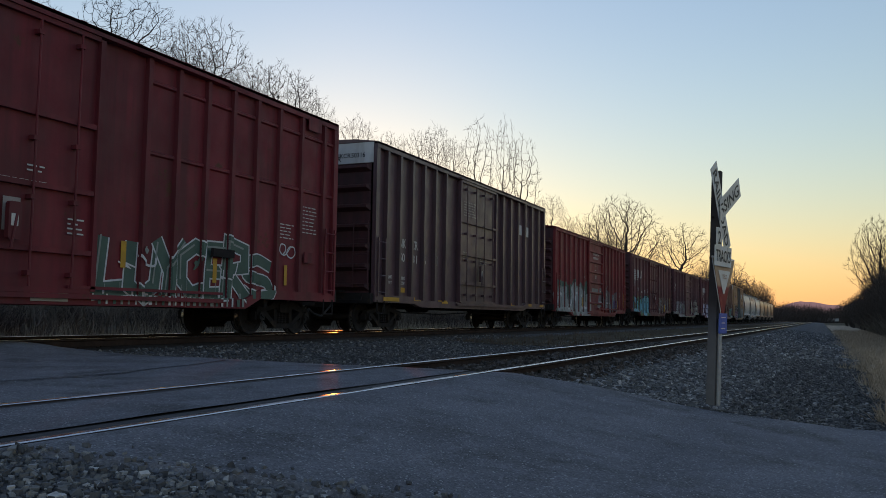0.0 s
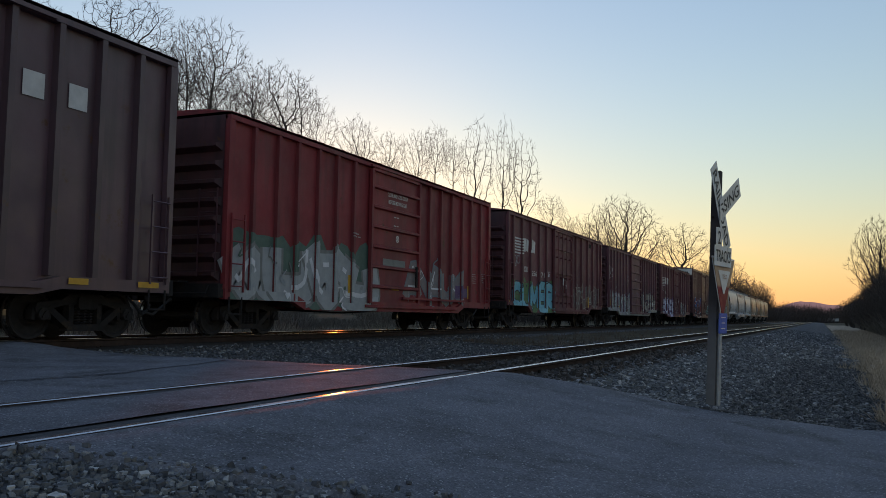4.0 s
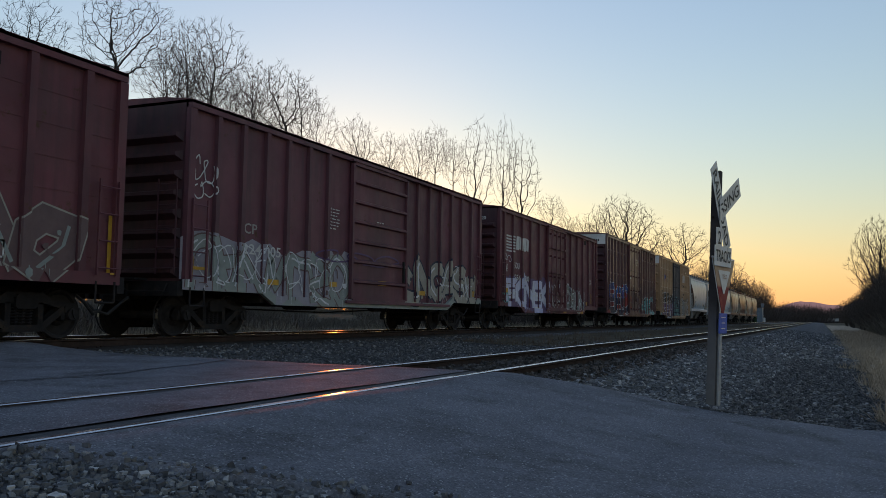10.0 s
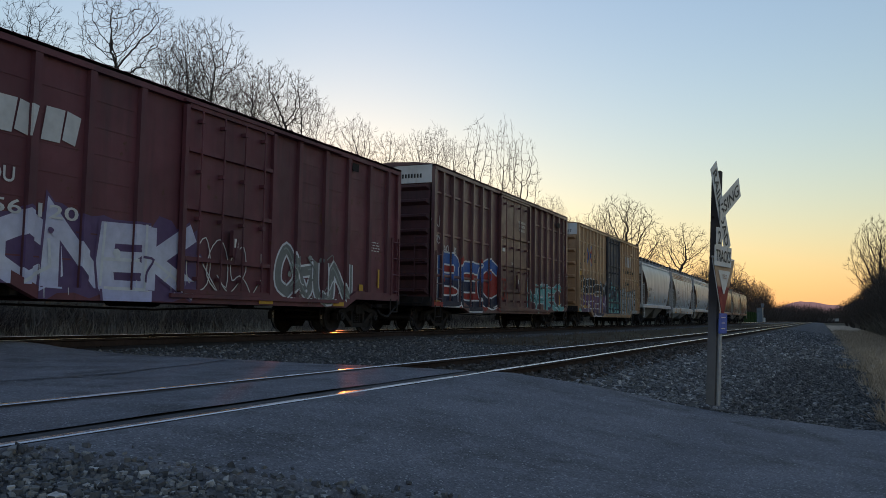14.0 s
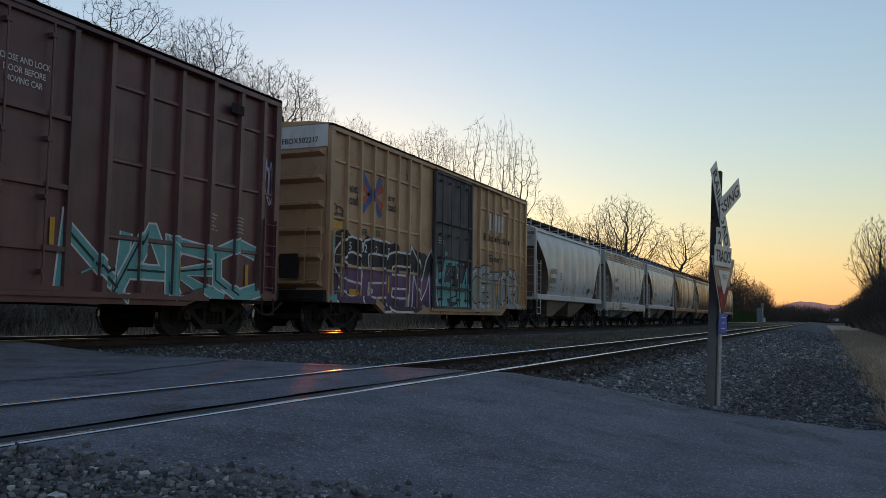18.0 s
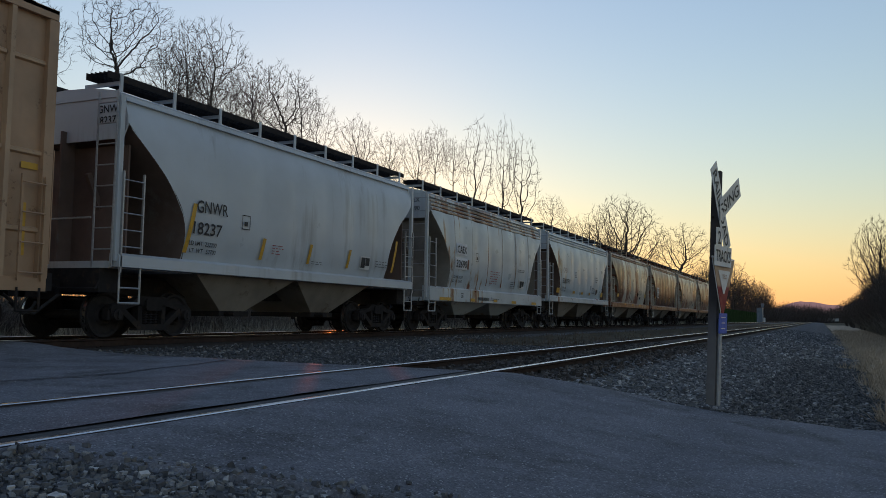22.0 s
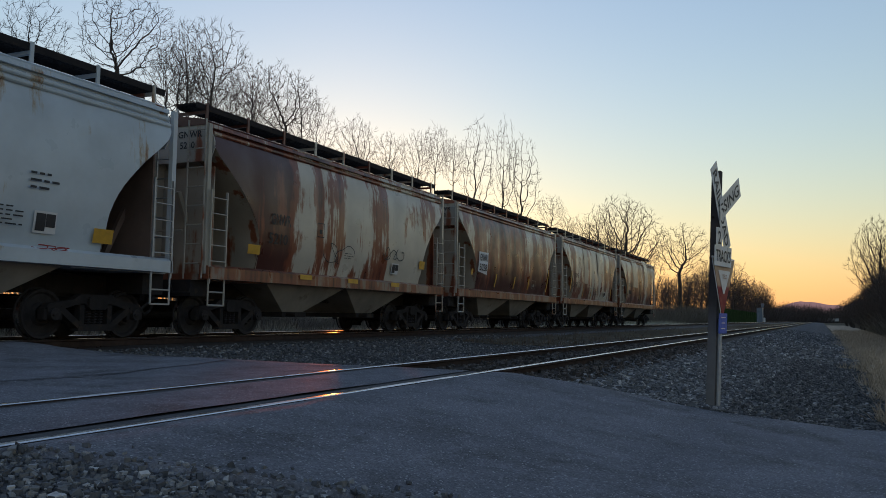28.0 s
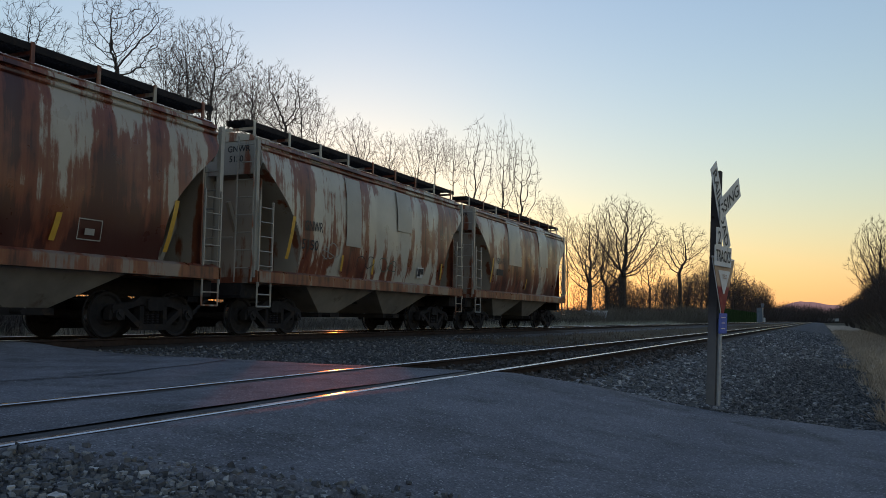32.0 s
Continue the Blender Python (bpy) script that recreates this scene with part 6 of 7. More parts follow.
carM, skM, m = hopper("badly rusted covered hopper car with a white number panel", 95.6, 107.1, RUST_M, bay_paint=DULL_GREY, end_paint=DULL_RUST, sill_paint=SILL_RUST, eave=1, rungs=END_CREAM, cap_paint=END_CREAM, eave_paint=RUST_M)
pn = Shape()
skM.lay(pn, [[(97.34 - m, 2.05), (98.22 - m, 1.95), (98.3 - m, 2.74), (97.42 - m, 2.74)]], 0.008)
part("stencil_panel", pn, S_WHITE, carM, "white painted number panel")
marks(carM, skM, "GNWR", 97.48 - m, 2.43, 0.25, S_INK, 0.78)
words(carM, skM, "5028", 97.45 - m, 2.08, 0.25, S_INK, width=0.72)
end_words(carM, 95.6 - m + 0.21, "GNWR", -0.55, 4.0, 0.14, S_INK)
end_words(carM, 95.6 - m + 0.21, "5028", -0.6, 3.78, 0.14, S_INK)
slanted(carM, skM, [(99.08 - m, 1.55, 0.11, 0.48), (101.14 - m, 1.55, 0.11, 0.48), (102.87 - m, 1.57, 0.11, 0.45), (105.38 - m, 1.57, 0.11, 0.97), (96.72 - m, 1.9, 0.16, 0.2)])
framed(carM, skM, 103.4 - m, 1.63, 0.5, 0.35, S_CREAM)

carN, skN, m = hopper("cream covered hopper car with rusty runs", 108.1, 119.6, RUST_N, bay_paint=DULL_GREY, end_paint=DULL_RUST, sill_paint=SILL_RUST, eave=1, rungs=END_CREAM, cap_paint=END_CREAM, eave_paint=RUST_M)
marks(carN, skN, "GNWR", 109.88 - m, 2.42, 0.24, S_INK, 0.88)
words(carN, skN, "5150", 109.8 - m, 1.98, 0.24, S_INK, width=0.7)
end_words(carN, 108.1 - m + 0.21, "GNWR", -0.55, 4.0, 0.14, S_INK)
end_words(carN, 108.1 - m + 0.21, "5150", -0.6, 3.78, 0.14, S_INK)
slanted(carN, skN, [(109.2 - m, 1.7, 0.12, 0.98)])
scrawl(carN, skN, 112.4 - m, 1.65, 0.9, 0.35, S_INK, 85, 5, 0.022)
scrawl(carN, skN, 113.6 - m, 1.62, 1.0, 0.4, S_FOREST, 86, 5, 0.022)
scrawl(carN, skN, 110.6 - m, 1.8, 0.8, 0.4, S_SAGE, 87, 4, 0.022)
square_plate(carN, skN, 116.0 - m, 1.6, 0.4, 0.3)
reflectors(carN, skN, [(111.6 - m, 1.55, 0.1, 0.4), (113.2 - m, 1.55, 0.1, 0.4), (117.6 - m, 1.6, 0.1, 0.5)])

carO, skO, m = hopper("rusted covered hopper car at the train's tail", 120.55, 132.05, RUST_O, bay_paint=DULL_GREY, end_paint=DULL_RUST, sill_paint=SILL_RUST, eave=1, rungs=END_CREAM, cap_paint=END_CREAM, eave_paint=RUST_M)
marks(carO, skO, "GNWR", 122.6 - m, 2.42, 0.24, S_INK, 0.88)
bars(carO, skO, [(122.6 - m, 2.0, 0.7, 0.22)], S_INK)
end_words(carO, 120.55 - m + 0.21, "GNWR", -0.55, 4.0, 0.14, S_INK)
slanted(carO, skO, [(122.0 - m, 1.7, 0.12, 0.9), (126.0 - m, 1.58, 0.1, 0.42)])
# painted gleams of the bulging sides: laid-on sheets, paler than the rust about them
for car, sk, mm, rows in ((carN, skN, (108.1 + 119.6) / 2, [(111.78, 2.2, 0.74, 1.74), (114.6, 2.85, 0.9, 1.12)]), (carO, skO, (120.55 + 132.05) / 2, [(123.95, 2.45, 1.45, 1.7), (127.75, 2.6, 1.2, 1.75)])):
    for x, z, w, h in rows:
        part("patch_sheet", Shape().grid([[(x - mm + w * i / 4, -bulge(q) - 0.031, q) for i in range(5)] for q in spaced(z, z + h, 8)]), END_CREAM, car, smooth=True)
# ---- bare trees ----
def grow(seed, rx, zc, rz, n, step=0.2, stems=1, tips=4, finest=0.0048, spur=0.6, spread=0.0, power=2.0, reach=9.0):
    """A leafless tree ten metres tall, or a bush of several stems: its limbs reach out for n points strewn through the crown, an ellipsoid
    of half width rx and half height rz about the height zc, and fork where the points part them. Returns shapes for wood and for twigs."""
    rng = np.random.default_rng(seed)
    q = rng.normal(size=(n, 3))
    q /= np.linalg.norm(q, axis=1)[:, None]
    ph = rng.uniform(0, 6.28, 4)
    az = np.arctan2(q[:, 1], q[:, 0])
    lobes = 0.86 + 0.10 * np.sin(2 * az + ph[0]) * np.cos(3 * q[:, 2] + ph[1]) + 0.07 * np.sin(5 * az + ph[2]) * np.cos(4 * q[:, 2] + ph[3])
    goal = q * (rng.random((n, 1)) ** 0.42 * lobes[:, None]) * np.array((rx, rx, rz)) + np.array((0, 0, zc))
    goal = goal[goal[:, 2] > 0.4]
    P, up = [], []
    foot = max(zc - rz * 0.8, 0.4)
    for k in range(stems):
        a, lean = rng.uniform(0, 6.28), rng.uniform(0.3, 1.0) * spread
        pos, last = np.array((0.25 * spread * math.cos(a), 0.25 * spread * math.sin(a), -0.25)), -1
        bend = rng.normal(size=2) * 0.02
        while pos[2] < foot:
            P.append(pos)
            up.append(last)
            last = len(P) - 1
            d = np.array((lean * math.cos(a) * 0.5 + bend[0] + rng.normal() * 0.05, lean * math.sin(a) * 0.5 + bend[1] + rng.normal() * 0.05, 1.0))
            pos = pos + step * d / np.linalg.norm(d)
    P = np.array(P)
    kids = [0] * len(P)
    for i in up:
        if i >= 0:
            kids[i] += 1
    dist = np.full(len(goal), 1e9)
    near = np.zeros(len(goal), int)
    d = np.linalg.norm(goal[:, None] - P[None], axis=2)
    near, dist = d.argmin(1), d.min(1)
    for turn in range(90):
        if len(goal) < 4:
            break
        live = dist < max(reach * step, dist.min() + 2 * step)
        way = (goal - P[near]) * live[:, None]
        way /= np.maximum(np.linalg.norm(way, axis=1), 1e-6)[:, None]
        pull = np.zeros_like(P)
        np.add.at(pull, near, way)
        who = [i for i in np.unique(near[live]) if kids[i] < 3]
        if not who:
            reach += 2
            continue
        g = pull[who]
        g /= np.maximum(np.linalg.norm(g, axis=1), 1e-6)[:, None]
        g += rng.normal(size=g.shape) * 0.17 + np.array((0, 0, 0.02))
        g /= np.linalg.norm(g, axis=1)[:, None]
        fresh = P[who] + g * step * rng.uniform(0.75, 1.15, (len(who), 1))
        base = len(P)
        P = np.vstack([P, fresh])
        up += [int(i) for i in who]
        kids += [0] * len(who)
        for i in who:
            kids[i] += 1
        d = np.linalg.norm(goal[:, None] - fresh[None], axis=2)
        j, m = d.argmin(1), d.min(1)
        closer = m < dist
        near, dist = np.where(closer, base + j, near), np.where(closer, m, dist)
        keep = dist > 1.6 * step
        goal, near, dist = goal[keep], near[keep], dist[keep]
    # thickness adds up from the tips to the trunk
    area = np.zeros(len(P))
    for i in range(len(P) - 1, -1, -1):
        if kids[i] == 0:
            area[i] += (finest * 1.25) ** power
        if up[i] >= 0:
            area[up[i]] += area[i]
    r = area ** (1 / power)
    wood, twigs = Shape(), Shape()

    def tube(s, a, b, ra, rb, n):
        d = (b - a).normalized()
        u = d.orthogonal().normalized()
        v = d.cross(u)
        k = len(s.v)
        for c, rr in ((a, ra), (b, rb)):
            for i in range(n):
                w = 2 * math.pi * i / n
                s.v.append(tuple(c + (u * math.cos(w) + v * math.sin(w)) * rr))
        for i in range(n):
            s.f.append((k + i, k + (i + 1) % n, k + n + (i + 1) % n, k + n + i))
            s.mi.append(0)

    for i in range(len(P)):
        if up[i] < 0:
            continue
        a, b = Vector(P[up[i]]), Vector(P[i])
        thick = r[i] > finest * 4
        tube(wood if thick else twigs, a, b, min(r[up[i]], r[i] * 1.2), r[i], 7 if r[i] > 0.06 else 5 if thick else 3)
        if r[i] < finest * 2.6 and (kids[i] == 0 or rng.random() < spur):
            d0 = (b - a).normalized()
            out = b - Vector((0, 0, zc - rz * 0.6))
            d0 = (d0 + out.normalized() * 0.5).normalized()
            for k in range(tips if kids[i] == 0 else 1):
                d1 = (d0 + Vector(rng.normal(size=3)) * 0.38).normalized()
                ln = step * rng.uniform(0.9, 2.3)
                c = b + d1 * ln * 0.5
                e = c + (d1 + Vector(rng.normal(size=3)) * 0.25 + Vector((0, 0, 0.06))).normalized() * ln * 0.5
                tube(twigs, b, c, finest, finest * 0.75, 3)
                tube(twigs, c, e, finest * 0.75, finest * 0.3, 3)
    return wood, twigs


# forms: high forest crowns (0-2), slender (3), broad (4, 5), a fan (6), coarser ones for the depth of the wood (7, 8), a bush (9)
TREES = []
for args in (dict(seed=11, rx=1.5, zc=8.5, rz=1.45, n=1200, step=0.135, power=2.2, finest=0.0042), dict(seed=23, rx=1.5, zc=8.4, rz=1.55, n=1000, step=0.14, power=2.25, finest=0.0042), dict(seed=37, rx=1.55, zc=8.5, rz=1.5, n=1300, step=0.13, power=2.15, finest=0.0042),
             dict(seed=41, rx=1.15, zc=7.2, rz=2.7, n=700, step=0.17, power=1.85, reach=7.0), dict(seed=59, rx=3.3, zc=6.2, rz=3.7, n=2300, step=0.2, power=1.85, finest=0.0075), dict(seed=63, rx=3.6, zc=6.0, rz=3.7, n=2300, step=0.2, power=1.85, finest=0.0075),
             dict(seed=71, rx=3.2, zc=7.0, rz=2.9, n=1100, step=0.21, spread=0.2, power=1.9, finest=0.007), dict(seed=12, rx=2.2, zc=6.0, rz=3.8, n=800, step=0.26, finest=0.011), dict(seed=24, rx=2.8, zc=5.8, rz=4.0, n=900, step=0.26, finest=0.011),
             dict(seed=77, rx=5.0, zc=5.2, rz=4.8, n=1500, step=0.36, stems=9, spread=1.0, finest=0.02, tips=4, spur=0.7)):
    wood, twigs = grow(**args)
    TREES.append((wood.mesh("trunk", M["bark"]), twigs.mesh("crown", M["twig"]), max(v[2] for v in twigs.v)))


def tree(x, y, tall, kind, turn, name="tree", label="bare winter tree with fine twigs", wide=1.0):
    w, t, z = TREES[kind]
    k = tall / z
    ob = thing(name, label, name, "bare trees along the railway" if name == "tree" else "bushes beside the railway", pose(x, y, height(x, y), 0, 0, turn) @ Matrix.Diagonal((k * wide, k * wide, k, 1)))
    part("trunk", w, None, ob)
    part("crown", t, None, ob)
    return ob


def in_sun_gap(x, y, w):
    """Whether a spot lies in the gap added to let the low sun in."""
    return abs((x - 19.37) * math.sin(SUN_AZ) - (y - 11.73) * math.cos(SUN_AZ)) < w


# the wood's edge along the far side of the railway: x, y, height, form, breadth
ROW = [(33.4, 40.6, 18.0, 1, 1.02), (34.3, 34.5, 17.7, 2, 1.26), (49.2, 43.5, 22.5, 1, 0.80), (40.9, 34.3, 18.6, 1, 1.06), (51.4, 39.0, 19.7, 0, 0.89), (50.7, 36.0, 18.6, 2, 1.12), (56.4, 37.8, 19.1, 0, 0.73), (67.2, 43.0, 20.7, 1, 0.77), (65.2, 37.8, 18.1, 2, 0.80), (68.9, 36.4, 17.4, 0, 0.75), (72.0, 35.1, 18.1, 1, 0.77), (78.4, 36.0, 20.1, 1, 0.70), (77.4, 33.6, 18.3, 0, 0.66), (68.8, 27.6, 18.4, 3, 0.94), (75.6, 27.5, 20.2, 3, 0.71), (77.7, 26.4, 18.7, 3, 1.06)]
FAR_ROW = [(105.8, 32.0, 16.3, 1, 1.08), (142.4, 40.0, 18.1, 1, 0.97), (109.8, 28.0, 14.4, 5, 0.92), (125.4, 27.0, 19.3, 4, 1.14), (190.7, 28.0, 21.7, 6, 1.19), (219.4, 40.0, 18.7, 8, 0.93), (259.0, 30.0, 19.1, 8, 1.06), (339.2, 30.0, 23.6, 7, 1.32), (134.0, 31.0, 14.2, 5, 1.08)]
rnd = random.Random(5)
for x, y, h, k, wide in ROW + FAR_ROW:
    tree(x, y, h, k, rnd.uniform(0, 360), wide=wide)
# the wood behind them: its skyline falls away along the line
for i in range(32):
    deg = 43 - 27 * i / 31 + rnd.uniform(-0.4, 0.4)
    y = rnd.uniform(46, 62)
    x = y / math.tan(radians(deg))
    if in_sun_gap(x, y, 1.5):
        x += 4.0
    up = lerp_table(-deg, [(-52, 20.3), (-44, 18.8), (-38, 15.8), (-32, 12.4), (-26, 10.4), (-22, 8.2), (-18, 5.6), (-14, 3.8)]) - rnd.uniform(0.4, 2.2)
    tree(x, y, 1.0 + math.hypot(x, y) * math.tan(radians(up)), rnd.choice((0, 1, 1)), rnd.uniform(0, 360), wide=rnd.uniform(0.7, 1.0))
for i in range(46):
    x = 92 + i * 3.6 + rnd.uniform(-3, 3)
    tree(x, 25 + rnd.uniform(0, 14) + x * 0.02, (5.0 + 0.024 * x) * rnd.uniform(0.7, 1.2), rnd.choice((7, 8, 9)), rnd.uniform(0, 360), wide=rnd.uniform(0.8, 1.1))
for i in range(34):
    x = 250 + i * 9.5 + rnd.uniform(-4, 4)
    tree(x, 27 + rnd.uniform(0, 12), lerp_table(x, [(250, 15.5), (340, 19.5), (440, 19.5), (560, 16)]) * rnd.uniform(0.8, 1.08), rnd.choice((7, 8)), rnd.uniform(0, 360), wide=1.5)
# where the line bends out of sight
for i in range(30):
    t = i / 29
    tree(560 + 120 * rnd.random(), 30 - 62 * t + rnd.uniform(-3, 3), 12 * rnd.uniform(0.7, 1.1), rnd.choice((7, 8)), rnd.uniform(0, 360), wide=1.6)
# on the camera's side, beyond the grass
for x, y, h, k, wide in ((86, -4.7, 11.2, 4, 0.8), (100, -6.3, 10.6, 5, 0.8), (120, -6.5, 8.5, 4, 0.9), (150, -7, 7.5, 8, 1.0), (190, -8, 8.0, 7, 1.0)):
    tree(x, y, h, k, rnd.uniform(0, 360), wide=wide)
for i in range(76):
    x = 46 + 190 * (i / 75) ** 1.4 + rnd.uniform(-1, 1)
    tree(x, -4.3 - 0.004 * x - rnd.uniform(0, 3.0), rnd.uniform(4.6, 6.6), 9, rnd.uniform(0, 360), "bush", "dark leafless bush beside the grass verge", 0.75)
# scrub under the wood
for i in range(105):
    x = 5 + 62 * i / 104 + rnd.uniform(-0.6, 0.6)
    y = 18.3 + rnd.uniform(0, 4.5)
    if in_sun_gap(x, y, 4.0):
        continue
    tree(x, y, rnd.uniform(0.95, 1.35), 9, rnd.uniform(0, 360), "bush", "low dark scrub behind the far track", 1.7)
for i in range(46):
    x = 62 + 200 * (i / 45) ** 1.3 + rnd.uniform(-2, 2)
    tree(x, 21 + 0.015 * x + rnd.uniform(0, 6), rnd.uniform(1.4, 2.3) * (1 + x * 0.003), 9, rnd.uniform(0, 360), "bush", "dark leafless scrub at the foot of the wood", 1.2)


def thicket(name, spots, mat, label, category, r=0.008, fan=0.35):
    """Undergrowth of thin stems, too many to count. In a gap added along the sun's bearing it stays low and lets the
    sun through.
    """
    s = Shape()
    g = random.Random(len(spots))
    spots = [(x, y, min(h, max(0.06, 0.45 + 0.04 * (y - 11.73) - height(x, y))), lean) if y > 16 and in_sun_gap(x, y, 1.5) else (x, y, h, lean) for x, y, h, lean in spots]
    for x, y, h, lean in spots:
        z = height(x, y) - 0.05
        p = Vector((x, y, z))
        d = Vector((g.gauss(0, fan), g.gauss(0, fan), 1)).normalized()
        q = p + d * h * 0.5
        e = q + (d + Vector((g.gauss(0, fan), g.gauss(0, fan), lean))).normalized() * h * 0.5
        a = g.uniform(0, math.pi)
        u = Vector((math.cos(a), math.sin(a), 0)) * r
        u2 = Vector((-math.sin(a), math.cos(a), 0)) * r
        s.add([p + u, p - u, q + u * 0.8, q - u * 0.8, e], [(0, 1, 3, 2), (2, 3, 4)])
        s.add([p + u2, p - u2, q + u2 * 0.8, q - u2 * 0.8, e], [(0, 1, 3, 2), (2, 3, 4)])
    return solo(name, s, mat, label, category, kind="stuff")


g = random.Random(8)


def brush_top(x, y):
    """How high the undergrowth stands: low by the crossing, higher along the line."""
    return 1.15 + (lerp_table(x * 20 / y, [(0, 1.65), (60, 1.75), (80, 2.4), (135, 3.6), (250, 5.0)]) - 1.15) * y / 20


spots = []
for i in range(12000):
    x = -4 + 130 * g.random() ** 1.3
    y = 16.3 + x * 0.01 + 2.8 * g.random()
    spots.append((x, y, g.uniform(0.25, 0.95), 0.3))
thicket("dead_grass", spots, M["dead_grass"], "pale dead grass and weeds behind the far track", "grass", r=0.014, fan=0.25)
spots = []
for i in range(26000):
    x = -4 + 250 * g.random() ** 1.5
    y = 18.0 + x * 0.02 + 9 * g.random() ** 1.3
    spots.append((x, y, brush_top(x, y) * g.uniform(0.55, 1.0), 0.5))
for i in range(12000):
    x = -5 + 200 * g.random()
    y = 40 + 12 * g.random()
    spots.append((x, y, g.uniform(1.2, 2.6), 0.5))
thicket("undergrowth", spots, M["brush"], "dark tangled undergrowth at the foot of the wood", "undergrowth", r=0.022, fan=0.6)
spots = []
for i in range(9000):
    x = 34 + 150 * g.random() ** 1.4
    y = -3.6 - 0.012 * x - 6 * g.random() ** 1.2
    spots.append((x, y, g.uniform(0.8, 3.0), 0.4))
thicket("undergrowth", spots, M["brush"], "dark brambles beside the grass verge", "undergrowth", r=0.02, fan=0.6)
spots = []
for i in range(32000):
    x = 9.8 + 110 * g.random() ** 2.0
    y = -0.75 - 0.006 * x + 0.75 * noise.noise(Vector((x * 0.5, 0, 0))) + 0.3 * noise.noise(Vector((x * 2.2, 0, 0))) - 4.0 * g.random() ** 1.4
    spots.append((x, y, g.uniform(0.10, 0.42), 0.2))
thicket("dry_grass", spots, M["dry_grass"], "pale dry winter grass on the verge", "grass", r=0.008, fan=0.6)


spots = []
for i in range(6000):
    x = 23 + 150 * g.random() ** 1.6
    spots.append((x, g.uniform(6.4, 10.2), g.uniform(0.08, 0.3), 0.2))
thicket("weeds", spots, M["weeds"], "brown dead weeds between the tracks", "weeds", r=0.012, fan=0.7)
spots = []
for i in range(9000):
    t = g.random()
    spots.append((330 + 380 * t + g.uniform(-8, 8), 34 - 62 * t + g.uniform(-8, 8), g.uniform(3.0, 11.5), 0.6))
for i in range(5000):
    t = g.random()
    spots.append((95 + 420 * t, -5.5 - 9 * t - g.uniform(0, 10), g.uniform(2.0, 5.0) * (1 + 0.7 * t), 0.6))
for i in range(7000):
    spots.append((80 + 330 * g.random(), 104 + 12 * g.random(), g.uniform(1.0, 2.6), 0.5))
thicket("far_wood", spots, M["far_wood"], "dark distant belt of bare trees", "woodland", r=0.08, fan=0.5)


# ---- loose stones ----
def stones(name, mat, n, place, r0, r1, lift, label, seed):
    """Angular crushed stone, lying on the ballast; place(rng) gives x, y and the ground's height."""
    rng = np.random.default_rng(seed)
    cube = np.array([(x, y, z) for x in (-1, 1) for y in (-1, 1) for z in (-1, 1)], float)
    quads = np.array([(0, 1, 3, 2), (4, 6, 7, 5), (0, 4, 5, 1), (2, 3, 7, 6), (0, 2, 6, 4), (1, 5, 7, 3)])
    pos = np.array([place(rng) for _ in range(n)])
    v = cube[None] * (1 + rng.uniform(-0.45, 0.35, (n, 8, 3)))
    v *= rng.uniform(0.55, 1.0, (n, 1, 3)) * (r0 + (r1 - r0) * rng.random((n, 1, 1)) ** 2)
    a, b = rng.uniform(0, 6.283, n), rng.uniform(-0.6, 0.6, n)
    ca, sa, cb, sb = np.cos(a)[:, None], np.sin(a)[:, None], np.cos(b)[:, None], np.sin(b)[:, None]
    x, y, z = v[..., 0], v[..., 1] * cb - v[..., 2] * sb, v[..., 1] * sb + v[..., 2] * cb
    v = np.stack([x * ca - y * sa, x * sa + y * ca, z + lift * r0], -1) + pos[:, None, :]
    f = (quads[None] + 8 * np.arange(n)[:, None, None]).reshape(-1, 4)
    me = bpy.data.meshes.new(name)
    me.from_pydata(v.reshape(-1, 3).tolist(), [], f.tolist())
    me.materials.append(mat)
    solo(name, me, None, label, "gravel", kind="stuff")


def verge_spot(rng):
    while True:
        x, y = rng.uniform(1.6, 4.6), rng.uniform(0.4, 4.0)
        edge = lane_edge(y)
        if abs(y - 3.62) < 0.13:
            continue
        if x < edge + abs(0.12 * rng.normal()) and (x < edge - 0.1 or rng.random() < 0.5):
            return x, y, max(verge_height(x, y), road_height(x, y) if x > edge else 0) + 0.004


def wide_spot(rng):
    while True:
        x, y = rng.uniform(-8, 4.0), rng.uniform(-4.5, 9.0)
        if x < lane_edge(y) - 0.15 and not (1.6 < x < 4.6 and 0.4 < y < 4.0) and math.hypot(x, y) > 0.6:
            return x, y, verge_height(x, y) + 0.004


def side_spot(rng):
    x = 9.45 + 16 * rng.random() ** 1.7
    y = rng.uniform(1.0 - 0.03 * (x - 9.4), 2.9)
    return x, y, height(x, y) + 0.012


def fine_spot(rng):
    x = 9.45 + 18 * rng.random() ** 1.7
    y = rng.uniform(-1.1, 1.6)
    return x, y, height(x, y) + 0.012


def middle_spot(rng):
    x = 9.4 + 20 * rng.random() ** 1.5
    y = rng.uniform(5.8, 10.9)
    return x, y, height(x, y) + 0.012


def track_spot(rng):
    x = 9.6 + 18 * rng.random() ** 1.5
    y = Y_N + rng.uniform(-1.7, 1.7)
    return x, y, height(x, y) + 0.03


def far_spot(rng):
    x = 24 + 55 * rng.random() ** 1.3
    y = rng.uniform(-1.2, 2.9)
    return x, y, height(x, y) + 0.012


